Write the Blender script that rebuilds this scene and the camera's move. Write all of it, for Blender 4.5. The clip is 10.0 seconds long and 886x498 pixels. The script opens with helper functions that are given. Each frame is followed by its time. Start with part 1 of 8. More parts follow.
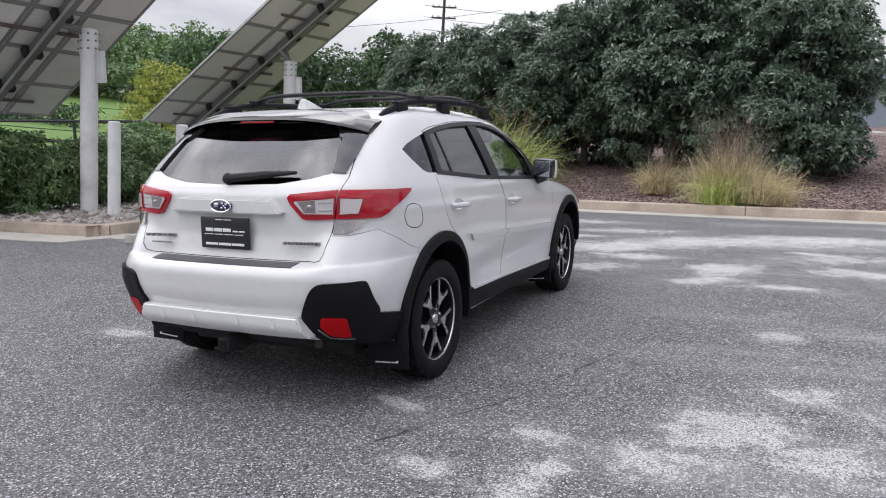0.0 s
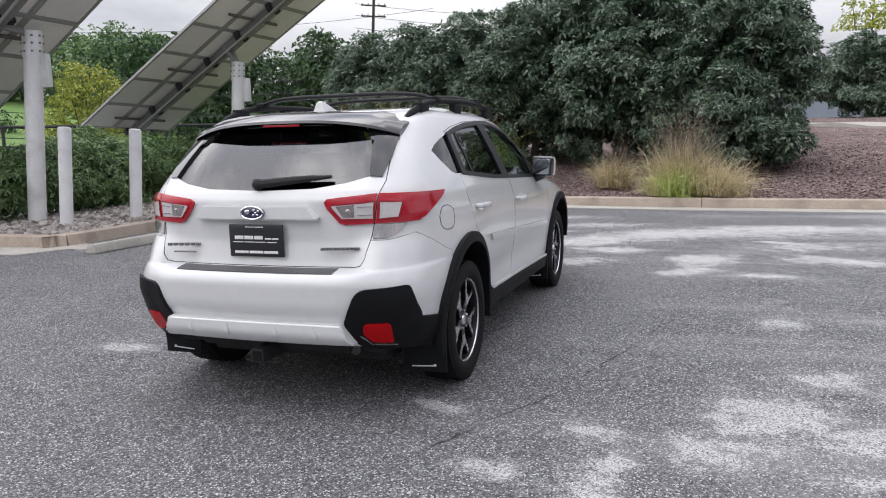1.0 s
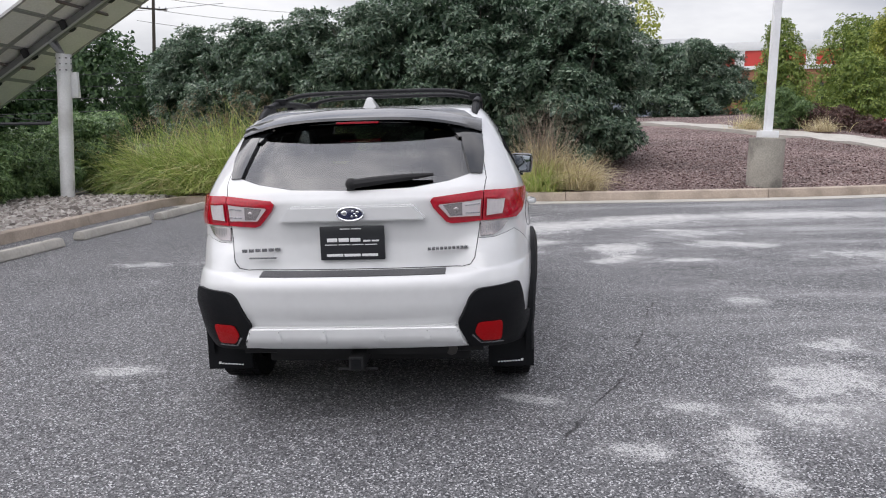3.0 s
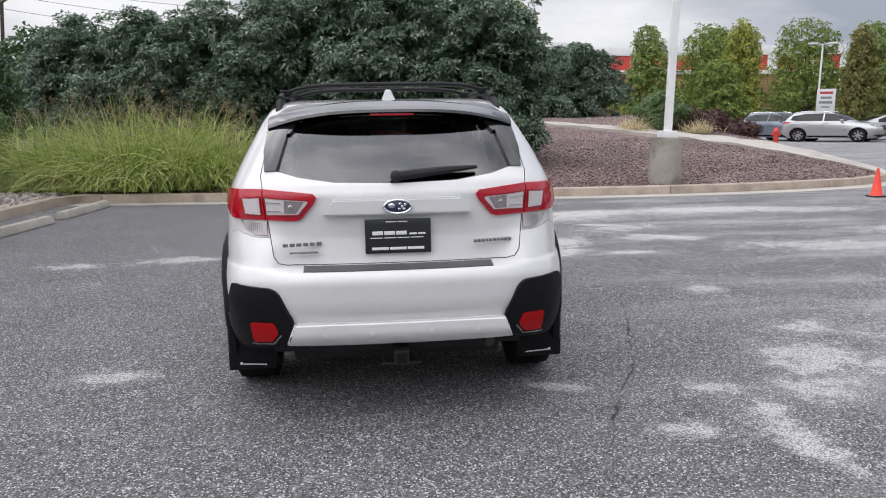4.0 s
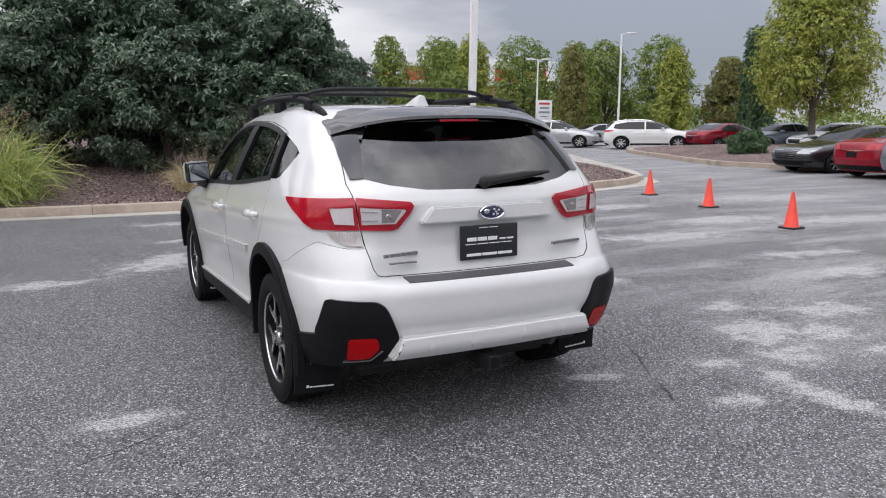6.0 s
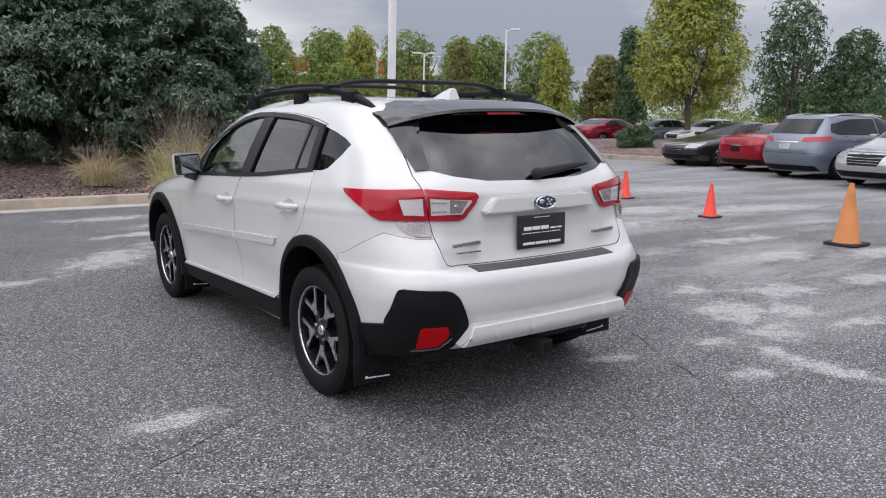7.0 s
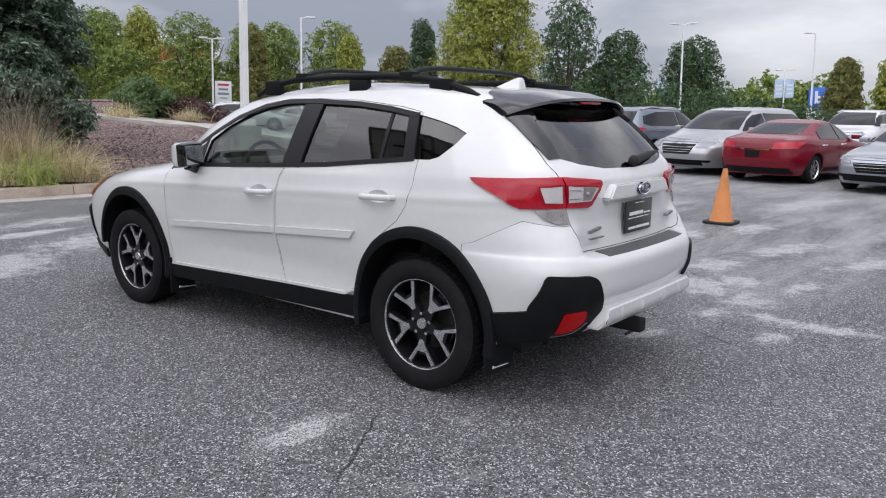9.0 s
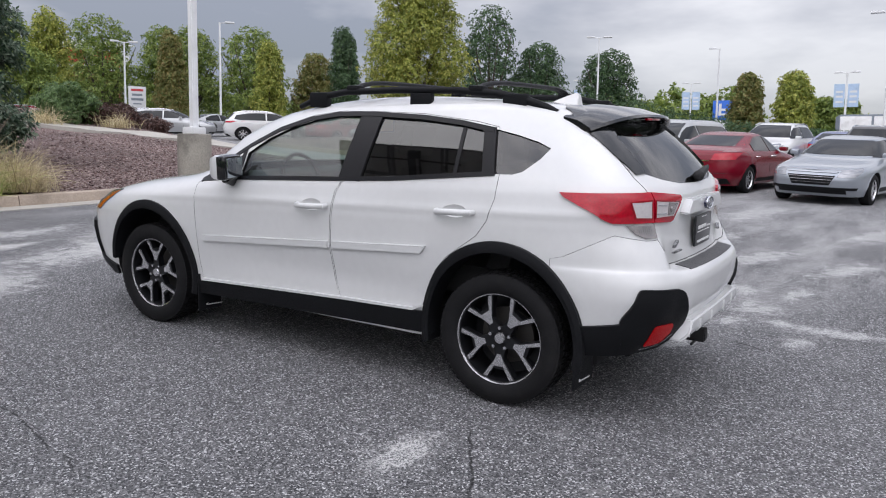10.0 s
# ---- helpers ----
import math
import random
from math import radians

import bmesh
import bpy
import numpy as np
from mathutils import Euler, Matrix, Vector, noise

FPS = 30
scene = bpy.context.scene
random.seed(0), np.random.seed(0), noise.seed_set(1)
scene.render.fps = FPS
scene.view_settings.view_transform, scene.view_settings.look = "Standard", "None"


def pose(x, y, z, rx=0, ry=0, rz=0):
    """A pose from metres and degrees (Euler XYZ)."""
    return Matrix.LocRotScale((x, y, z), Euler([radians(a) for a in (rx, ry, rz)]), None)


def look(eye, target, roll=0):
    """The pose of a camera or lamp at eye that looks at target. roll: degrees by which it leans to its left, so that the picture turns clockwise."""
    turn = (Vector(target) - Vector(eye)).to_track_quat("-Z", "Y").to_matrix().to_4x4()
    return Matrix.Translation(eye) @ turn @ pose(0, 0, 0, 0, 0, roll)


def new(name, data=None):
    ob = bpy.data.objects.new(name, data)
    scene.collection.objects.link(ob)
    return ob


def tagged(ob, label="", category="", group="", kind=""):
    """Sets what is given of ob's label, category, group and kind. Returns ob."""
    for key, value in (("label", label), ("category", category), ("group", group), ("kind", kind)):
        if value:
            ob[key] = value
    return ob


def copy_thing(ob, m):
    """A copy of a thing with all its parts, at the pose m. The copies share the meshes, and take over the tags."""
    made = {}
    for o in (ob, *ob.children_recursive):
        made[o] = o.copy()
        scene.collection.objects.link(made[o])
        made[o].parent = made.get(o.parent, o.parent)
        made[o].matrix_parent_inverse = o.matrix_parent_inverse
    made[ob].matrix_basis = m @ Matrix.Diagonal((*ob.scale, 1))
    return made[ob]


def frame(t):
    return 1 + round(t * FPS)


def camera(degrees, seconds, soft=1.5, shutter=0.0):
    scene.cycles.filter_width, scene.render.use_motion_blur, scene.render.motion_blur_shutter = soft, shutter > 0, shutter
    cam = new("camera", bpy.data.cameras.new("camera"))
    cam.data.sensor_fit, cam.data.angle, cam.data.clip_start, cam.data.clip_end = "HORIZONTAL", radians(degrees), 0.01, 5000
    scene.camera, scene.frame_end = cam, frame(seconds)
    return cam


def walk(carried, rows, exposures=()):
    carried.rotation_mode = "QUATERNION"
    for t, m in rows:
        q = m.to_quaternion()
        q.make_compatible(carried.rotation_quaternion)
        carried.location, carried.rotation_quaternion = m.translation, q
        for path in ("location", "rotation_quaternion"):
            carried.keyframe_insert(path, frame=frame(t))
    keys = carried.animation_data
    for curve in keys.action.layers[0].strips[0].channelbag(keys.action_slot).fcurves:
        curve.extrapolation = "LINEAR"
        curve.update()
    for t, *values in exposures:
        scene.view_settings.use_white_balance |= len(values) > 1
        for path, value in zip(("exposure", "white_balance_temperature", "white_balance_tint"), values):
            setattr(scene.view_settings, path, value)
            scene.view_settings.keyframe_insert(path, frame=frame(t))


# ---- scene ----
cam = camera(59.7, 10.0, 1.1)
# The car park is one plane that rises to the front and the right; LOT turns its own axes into the level world.
UP = Vector((0.0545, 0.0443, 0.9975)).normalized()
AX = (Vector((1, 0, 0)) - UP * UP.x).normalized()
LOT = Matrix((AX, UP.cross(AX), UP)).to_4x4()
PATH = [
    (0, (2.648, -5.238, 1.388), (1.836, -3.435, 1.09), -0.6),
    (0.5, (2.435, -5.332, 1.375), (1.693, -3.499, 1.074), -1.2),
    (1, (2.148, -5.409, 1.411), (1.496, -3.543, 1.105), -1.7),
    (1.5, (1.812, -5.581, 1.402), (1.269, -3.681, 1.093), -2.1),
    (2, (1.468, -5.681, 1.401), (1.053, -3.75, 1.087), -2.2),
    (2.5, (1.064, -5.702, 1.436), (0.789, -3.747, 1.117), -2.1),
    (4, (-0.165, -5.695, 1.429), (0.04, -3.734, 1.096), -1.0),
    (4.5, (-0.596, -5.646, 1.447), (-0.223, -3.709, 1.117), -1.0),
    (5, (-1.001, -5.496, 1.432), (-0.454, -3.6, 1.106), -0.9),
    (5.5, (-1.395, -5.382, 1.427), (-0.681, -3.542, 1.104), -0.8),
    (6, (-1.791, -5.239, 1.449), (-0.92, -3.468, 1.123), -0.5),
    (7.5, (-2.886, -4.633, 1.447), (-1.633, -3.115, 1.091), 0.3),
    (8, (-3.152, -4.331, 1.456), (-1.793, -2.911, 1.089), 0.4),
    (8.5, (-3.469, -4.06, 1.436), (-2.013, -2.74, 1.064), 0.5),
    (9, (-3.745, -3.766, 1.431), (-2.203, -2.546, 1.066), 0.8),
    (9.5, (-3.945, -3.407, 1.447), (-2.33, -2.281, 1.096), 1.1),
    (10, (-4.209, -3.077, 1.446), (-2.535, -2.037, 1.106), 1.4),
]
walk(cam, [(t, LOT @ look(eye, target, roll)) for t, eye, target, roll in PATH], exposures=((0.0, 0.25, 6640.0, 13.0), (4.5, 0.16, 6720.0, 12.6), (10.0, 0.03, 6540.0, 13.4)))

# ---- world and light: a bright overcast sky, dim cloud banks low down ----
world = bpy.data.worlds.new("overcast_sky")
scene.world = world
world.use_nodes = True
wn, wl = world.node_tree.nodes, world.node_tree.links
wn.clear()
w_out = wn.new("ShaderNodeOutputWorld")
w_add = wn.new("ShaderNodeAddShader")
w_clear = wn.new("ShaderNodeBackground")
w_cloud = wn.new("ShaderNodeBackground")
SUN_EL, SUN_AZ = 48.0, 255.0
w_sky = wn.new("ShaderNodeTexSky")
w_sky.sky_type = "NISHITA"
w_sky.sun_disc = False
w_sky.sun_elevation, w_sky.sun_rotation = radians(SUN_EL), radians(SUN_AZ)
w_clear.inputs[1].default_value = 0.02
w_co = wn.new("ShaderNodeTexCoord")
w_sep = wn.new("ShaderNodeSeparateXYZ")
w_map = wn.new("ShaderNodeMapping")
w_map.inputs["Scale"].default_value = (1.3, 1.3, 4.2)
w_map.inputs["Location"].default_value = (0.35, 0.1, 0.0)
w_noise = wn.new("ShaderNodeTexNoise")
w_noise.inputs["Scale"].default_value = 1.25
w_noise.inputs["Detail"].default_value = 6.0
w_noise.inputs["Roughness"].default_value = 0.55
w_ramp = wn.new("ShaderNodeValToRGB")
w_ramp.color_ramp.elements[0].position, w_ramp.color_ramp.elements[0].color = 0.41, (0.29, 0.31, 0.36, 1)
w_ramp.color_ramp.elements[1].position, w_ramp.color_ramp.elements[1].color = 0.66, (0.82, 0.83, 0.85, 1)
w_mid = w_ramp.color_ramp.elements.new(0.51)
w_mid.color = (0.49, 0.50, 0.54, 1)
w_el = wn.new("ShaderNodeMapRange")
w_el.inputs["From Min"].default_value, w_el.inputs["From Max"].default_value = 0.05, 0.9
w_el.inputs["To Min"].default_value, w_el.inputs["To Max"].default_value = 0.68, 2.40
wl.new(w_co.outputs["Generated"], w_map.inputs[0])
wl.new(w_map.outputs[0], w_noise.inputs["Vector"])
wl.new(w_noise.outputs["Fac"], w_ramp.inputs[0])
wl.new(w_co.outputs["Generated"], w_sep.inputs[0])
wl.new(w_sep.outputs["Z"], w_el.inputs["Value"])
wl.new(w_ramp.outputs[0], w_cloud.inputs[0])
w_side = wn.new("ShaderNodeMapRange")  # the cloud is thinner where the hidden sun stands
w_side.inputs["From Min"].default_value, w_side.inputs["From Max"].default_value = -0.9, 0.9
w_side.inputs["To Min"].default_value, w_side.inputs["To Max"].default_value = 1.04, 0.98
w_mul = wn.new("ShaderNodeMath")
w_mul.operation = "MULTIPLY"
wl.new(w_sep.outputs["X"], w_side.inputs["Value"])
wl.new(w_el.outputs[0], w_mul.inputs[0])
wl.new(w_side.outputs[0], w_mul.inputs[1])
w_dot = wn.new("ShaderNodeVectorMath")  # and brightest round it
w_dot.operation = "DOT_PRODUCT"
w_dot.inputs[1].default_value = (math.sin(radians(SUN_AZ)) * math.cos(radians(SUN_EL)), math.cos(radians(SUN_AZ)) * math.cos(radians(SUN_EL)), math.sin(radians(SUN_EL)))
wl.new(w_co.outputs["Generated"], w_dot.inputs[0])
w_glow = wn.new("ShaderNodeMapRange")
w_glow.interpolation_type = "SMOOTHSTEP"
w_glow.inputs["From Min"].default_value, w_glow.inputs["From Max"].default_value = 0.35, 1.0
w_glow.inputs["To Min"].default_value, w_glow.inputs["To Max"].default_value = 1.0, 1.85
wl.new(w_dot.outputs["Value"], w_glow.inputs["Value"])
w_mul2 = wn.new("ShaderNodeMath")
w_mul2.operation = "MULTIPLY"
wl.new(w_mul.outputs[0], w_mul2.inputs[0])
wl.new(w_glow.outputs[0], w_mul2.inputs[1])
wl.new(w_mul2.outputs[0], w_cloud.inputs[1])
wl.new(w_sky.outputs[0], w_clear.inputs[0])
wl.new(w_clear.outputs[0], w_add.inputs[0])
wl.new(w_cloud.outputs[0], w_add.inputs[1])
wl.new(w_add.outputs[0], w_out.inputs[0])

sun = new("sun", bpy.data.lights.new("sun", "SUN"))
sun.data.energy, sun.data.angle, sun.data.color = 0.6, radians(120), (1.0, 0.96, 0.91)
sun.matrix_world = look((0, 0, 0), (-math.sin(radians(SUN_AZ)) * math.cos(radians(SUN_EL)), -math.cos(radians(SUN_AZ)) * math.cos(radians(SUN_EL)), -math.sin(radians(SUN_EL))))

# ---- helpers ----
DROP, FAR_DROP = 0.0, -0.085  # the tarmac falls a little towards the row of parked cars


def step01(v):
    v = min(max(v, 0.0), 1.0)
    return v * v * (3 - 2 * v)


def lot_z(x, y):
    """Height of the tarmac over the car park's plane."""
    return 0.025 * step01((-x - 1.0) / 4.0) + FAR_DROP * step01((x - 7.0) / 7.0)


def at_lot(x, y, z=0.0):
    """A place given in the car park's axes, in the world."""
    return LOT @ Vector((x, y, z))


def upright(x, y, z=0.0, rz=0.0):
    """The pose of an upright thing at a place of the car park."""
    return Matrix.Translation(at_lot(x, y, z)) @ pose(0, 0, 0, 0, 0, rz)


def flat(x, y, z=0.0, rz=0.0):
    """The pose of a thing that stands square on the sloping tarmac."""
    return LOT @ pose(x, y, z, 0, 0, rz)


def to_mesh(bm, name, mats, smooth=None):
    me = bpy.data.meshes.new(name)
    bm.normal_update()
    bm.to_mesh(me)
    bm.free()
    for m in mats if isinstance(mats, (list, tuple)) else [mats]:
        me.materials.append(m)
    if smooth:
        me.polygons.foreach_set("use_smooth", [True] * len(me.polygons))
        me.set_sharp_from_angle(angle=radians(smooth))
    return me


def part(name, bm, material, parent=None, label="", smooth=35):
    ob = new(name, to_mesh(bm, name, material, smooth))
    if parent:
        ob.parent = parent
    return tagged(ob, label)


def pydata(name, verts, faces, material, parent=None, label="", smooth=None):
    me = bpy.data.meshes.new(name)
    me.from_pydata(verts, [], faces)
    me.materials.append(material)
    if smooth:
        me.polygons.foreach_set("use_smooth", [True] * len(me.polygons))
        me.set_sharp_from_angle(angle=radians(smooth))
    ob = new(name, me)
    if parent:
        ob.parent = parent
    return tagged(ob, label)


def thing(name, m, label, category, group="", kind=""):
    ob = new(name)
    ob.matrix_world = m
    ob.empty_display_size = 0.1
    return tagged(ob, label, category, group, kind)


def box(bm, x0, x1, y0, y1, z0, z1, bevel=0.0, m=None):
    r = bmesh.ops.create_cube(bm, size=1)
    vs = r["verts"]
    bmesh.ops.transform(bm, verts=vs, matrix=Matrix.Translation(((x0 + x1) / 2, (y0 + y1) / 2, (z0 + z1) / 2)) @ Matrix.Diagonal((x1 - x0, y1 - y0, z1 - z0, 1)))
    if bevel:
        es = list({e for v in vs for e in v.link_edges})
        r = bmesh.ops.bevel(bm, geom=es, offset=bevel, segments=2, affect="EDGES", profile=0.6)
        vs = list({v for f in r["faces"] for v in f.verts})
        seen, todo = set(vs), list(vs)
        while todo:
            v = todo.pop()
            for e in v.link_edges:
                o = e.other_vert(v)
                if o not in seen:
                    seen.add(o)
                    todo.append(o)
        vs = list(seen)
    if m is not None:
        bmesh.ops.transform(bm, verts=vs, matrix=m)
    return vs


def tube(bm, points, radius, seg=8, flat_k=1.0):
    """A round bar along a line; radius is a number or one for each point."""
    pts = [Vector(p) for p in points]
    rs = radius if isinstance(radius, (list, tuple)) else [radius] * len(pts)
    rings = []
    for i, p in enumerate(pts):
        d = (pts[min(i + 1, len(pts) - 1)] - pts[max(i - 1, 0)]).normalized()
        a = d.cross(Vector((0, 0, 1)) if abs(d.z) < 0.95 else Vector((1, 0, 0))).normalized()
        b = d.cross(a)
        rings.append([bm.verts.new(p + rs[i] * (a * math.cos(k * 2 * math.pi / seg) + flat_k * b * math.sin(k * 2 * math.pi / seg))) for k in range(seg)])
    for r0, r1 in zip(rings, rings[1:]):
        for k in range(seg):
            bm.faces.new((r0[k], r0[(k + 1) % seg], r1[(k + 1) % seg], r1[k]))
    bm.faces.new(rings[0][::-1])
    bm.faces.new(rings[-1])


def lathe(bm, profile, seg=32, axis="x", closed=False):
    """Turns (radius, along) pairs about an axis."""
    rings = []
    for r, h in profile:
        ring = []
        for k in range(seg):
            a = 2 * math.pi * k / seg
            c, s = r * math.cos(a), r * math.sin(a)
            ring.append(bm.verts.new((h, c, s) if axis == "x" else (c, s, h)))
        rings.append(ring)
    if closed:
        rings.append(rings[0])
    for r0, r1 in zip(rings, rings[1:]):
        for k in range(seg):
            bm.faces.new((r0[k], r0[(k + 1) % seg], r1[(k + 1) % seg], r1[k]))
    return rings


def prism(bm, poly, lo, hi, axis):
    """A polygon drawn out along an axis: (y, z) along x, (x, z) along y, (x, y) along z."""
    def v(p, h):
        return (h, p[0], p[1]) if axis == "x" else (p[0], h, p[1]) if axis == "y" else (p[0], p[1], h)
    a = [bm.verts.new(v(p, lo)) for p in poly]
    b = [bm.verts.new(v(p, hi)) for p in poly]
    n = len(poly)
    fs = [bm.faces.new(a), bm.faces.new(b[::-1])]
    for i in range(n):
        fs.append(bm.faces.new((a[i], b[i], b[(i + 1) % n], a[(i + 1) % n])))
    bmesh.ops.recalc_face_normals(bm, faces=fs)
    return fs


# ---- materials ----
def nodes_of(name):
    m = bpy.data.materials.new(name)
    m.use_nodes = True
    return m, m.node_tree.nodes, m.node_tree.links, m.node_tree.nodes["Principled BSDF"]


def surface(name, colour, rough=0.6, metal=0.0, vary=0.12, scale=6.0, bump=0.0, bump_scale=60.0, coat=0.0, spec=0.5, per_object=0.0, dirt=None, dirt_amount=0.0):
    """A plain material with two scales of variation, fine relief and dirt."""
    m, n, l, p = nodes_of(name)
    co = n.new("ShaderNodeTexCoord")
    big, fine = n.new("ShaderNodeTexNoise"), n.new("ShaderNodeTexNoise")
    big.inputs["Scale"].default_value, fine.inputs["Scale"].default_value = scale, scale * 14
    big.inputs["Detail"].default_value = fine.inputs["Detail"].default_value = 4
    l.new(co.outputs["Object"], big.inputs["Vector"])
    l.new(co.outputs["Object"], fine.inputs["Vector"])
    mix = n.new("ShaderNodeMath")
    mix.operation = "MULTIPLY_ADD"
    mix.inputs[1].default_value = 0.6
    l.new(big.outputs["Fac"], mix.inputs[0])
    l.new(fine.outputs["Fac"], mix.inputs[2])
    rng = n.new("ShaderNodeMapRange")
    rng.inputs["From Min"].default_value, rng.inputs["From Max"].default_value = 0.45, 1.15
    rng.inputs["To Min"].default_value, rng.inputs["To Max"].default_value = 1 - vary, 1 + vary
    l.new(mix.outputs[0], rng.inputs["Value"])
    hsv = n.new("ShaderNodeHueSaturation")
    hsv.inputs["Color"].default_value = (*colour, 1)
    val = rng.outputs[0]
    if per_object:
        info, r2, mul = n.new("ShaderNodeObjectInfo"), n.new("ShaderNodeMapRange"), n.new("ShaderNodeMath")
        r2.inputs["To Min"].default_value, r2.inputs["To Max"].default_value = 1 - per_object, 1 + per_object
        mul.operation = "MULTIPLY"
        l.new(info.outputs["Random"], r2.inputs["Value"])
        l.new(r2.outputs[0], mul.inputs[0])
        l.new(val, mul.inputs[1])
        val = mul.outputs[0]
    l.new(val, hsv.inputs["Value"])
    col = hsv.outputs[0]
    if dirt:
        d, dr, dm = n.new("ShaderNodeTexNoise"), n.new("ShaderNodeMapRange"), n.new("ShaderNodeMixRGB")
        d.inputs["Scale"].default_value, d.inputs["Detail"].default_value = scale * 0.7, 8
        dr.inputs["From Min"].default_value, dr.inputs["From Max"].default_value = 0.5, 0.72
        dr.inputs["To Max"].default_value = dirt_amount
        l.new(co.outputs["Object"], d.inputs["Vector"])
        l.new(d.outputs["Fac"], dr.inputs["Value"])
        l.new(dr.outputs[0], dm.inputs[0])
        l.new(col, dm.inputs[1])
        dm.inputs[2].default_value = (*dirt, 1)
        col = dm.outputs[0]
    l.new(col, p.inputs["Base Color"])
    p.inputs["Roughness"].default_value, p.inputs["Metallic"].default_value = rough, metal
    p.inputs["Specular IOR Level"].default_value = spec
    p.inputs["Coat Weight"].default_value = coat
    p.inputs["Coat Roughness"].default_value = 0.04
    if bump:
        b, bn = n.new("ShaderNodeBump"), n.new("ShaderNodeTexNoise")
        bn.inputs["Scale"].default_value, bn.inputs["Detail"].default_value = bump_scale, 5
        b.inputs["Strength"].default_value, b.inputs["Distance"].default_value = bump, 0.01
        l.new(co.outputs["Object"], bn.inputs["Vector"])
        l.new(bn.outputs["Fac"], b.inputs["Height"])
        l.new(b.outputs[0], p.inputs["Normal"])
    return m


def glass(name, tint, gloss=1.0, ior=1.55):
    """A thin pane: tinted see-through with a mirror-like gloss at grazing angles."""
    m = bpy.data.materials.new(name)
    m.use_nodes = True
    n, l = m.node_tree.nodes, m.node_tree.links
    n.clear()
    out, mix, tr, gl, fr = (n.new("ShaderNode" + k) for k in ("OutputMaterial", "MixShader", "BsdfTransparent", "BsdfGlossy", "Fresnel"))
    tr.inputs[0].default_value = (*tint, 1)
    gl.inputs["Roughness"].default_value = 0.02
    gl.inputs["Color"].default_value = (gloss, gloss, gloss, 1)
    fr.inputs[0].default_value = ior
    l.new(fr.outputs[0], mix.inputs[0])
    l.new(tr.outputs[0], mix.inputs[1])
    l.new(gl.outputs[0], mix.inputs[2])
    l.new(mix.outputs[0], out.inputs[0])
    return m


def paint(name, colour, flake=0.03, metal=0.0):
    return surface(name, colour, rough=0.32, metal=metal, vary=flake, scale=1.5, coat=1.0, spec=0.5)


M_WHITE = paint("white_car_paint", (0.645, 0.65, 0.65))
M_CLAD = surface("black_grained_plastic", (0.009, 0.0095, 0.011), rough=0.5, vary=0.25, scale=9, bump=0.15, bump_scale=400, spec=0.13)
M_GLOSS = surface("gloss_black_plastic", (0.008, 0.009, 0.010), rough=0.10, vary=0.1, scale=4, coat=0.6, spec=0.5)
M_DARK = surface("dark_inner_plastic", (0.012, 0.012, 0.013), rough=0.8, vary=0.2, scale=8)
M_TRIM = surface("window_trim_black", (0.010, 0.010, 0.012), rough=0.34, vary=0.15, scale=8, spec=0.22)
M_SEAT = surface("dark_grey_seat_cloth", (0.03, 0.03, 0.032), rough=0.9, vary=0.2, scale=20, bump=0.3, bump_scale=300)
M_TYRE = surface("tyre_rubber", (0.011, 0.011, 0.012), rough=0.7, vary=0.3, scale=12, bump=0.15, bump_scale=150, spec=0.15, dirt=(0.035, 0.034, 0.032), dirt_amount=0.2)
M_RIMDARK = surface("dark_painted_alloy", (0.008, 0.0085, 0.010), rough=0.35, vary=0.1, scale=8, coat=0.1, spec=0.3)
M_RIM = surface("machined_alloy", (0.66, 0.66, 0.68), rough=0.26, metal=0.9, vary=0.06, scale=10)
M_CHROME = surface("chrome", (0.75, 0.76, 0.78), rough=0.08, metal=1.0, vary=0.02, scale=5)
M_STEEL = surface("brake_steel", (0.09, 0.085, 0.08), rough=0.45, metal=0.8, vary=0.2, scale=10)
M_RED = surface("red_lens", (0.40, 0.002, 0.016), rough=0.12, vary=0.35, scale=6, coat=0.7, spec=0.35)
M_REFL = surface("red_reflector", (0.46, 0.002, 0.005), rough=0.3, vary=0.2, scale=60, coat=0.0, spec=0.2, bump=0.3, bump_scale=500)
M_CLEARLENS = surface("silvered_clear_lens", (0.66, 0.62, 0.63), rough=0.24, metal=0.3, vary=0.1, scale=5, coat=1.0)
M_TURN = surface("ribbed_turn_lens", (0.36, 0.33, 0.33), rough=0.16, metal=0.7, vary=0.2, scale=10, coat=1.0)
M_STEP = surface("grey_step_plastic", (0.075, 0.075, 0.078), rough=0.6, vary=0.15, scale=8, bump=0.2, bump_scale=250)
M_REDDARK = surface("deep_red_lens_edge", (0.28, 0.001, 0.010), rough=0.12, vary=0.15, scale=6, coat=1.0, spec=0.4)
M_AMBER = surface("amber_lens", (0.6, 0.16, 0.01), rough=0.15, vary=0.1, scale=20, coat=1.0)
M_HEADLENS = surface("headlamp_lens", (0.30, 0.31, 0.33), rough=0.1, metal=0.6, vary=0.3, scale=14, coat=1.0)
M_PRIV = glass("privacy_glass", (0.10, 0.105, 0.115), 1.0, 1.75)
M_CLEARG = glass("clear_tinted_glass", (0.62, 0.72, 0.66), 1.0, 1.8)
M_REARG = glass("rear_privacy_glass", (0.20, 0.205, 0.215), 1.0, 1.9)
M_INKW = surface("white_print", (0.75, 0.75, 0.75), rough=0.5, vary=0.05, scale=10)
M_PLATE = surface("black_plate", (0.012, 0.013, 0.016), rough=0.3, vary=0.1, scale=10, coat=0.4)
M_BADGEBLUE = surface("dark_blue_enamel", (0.01, 0.015, 0.06), rough=0.15, vary=0.05, coat=1.0)
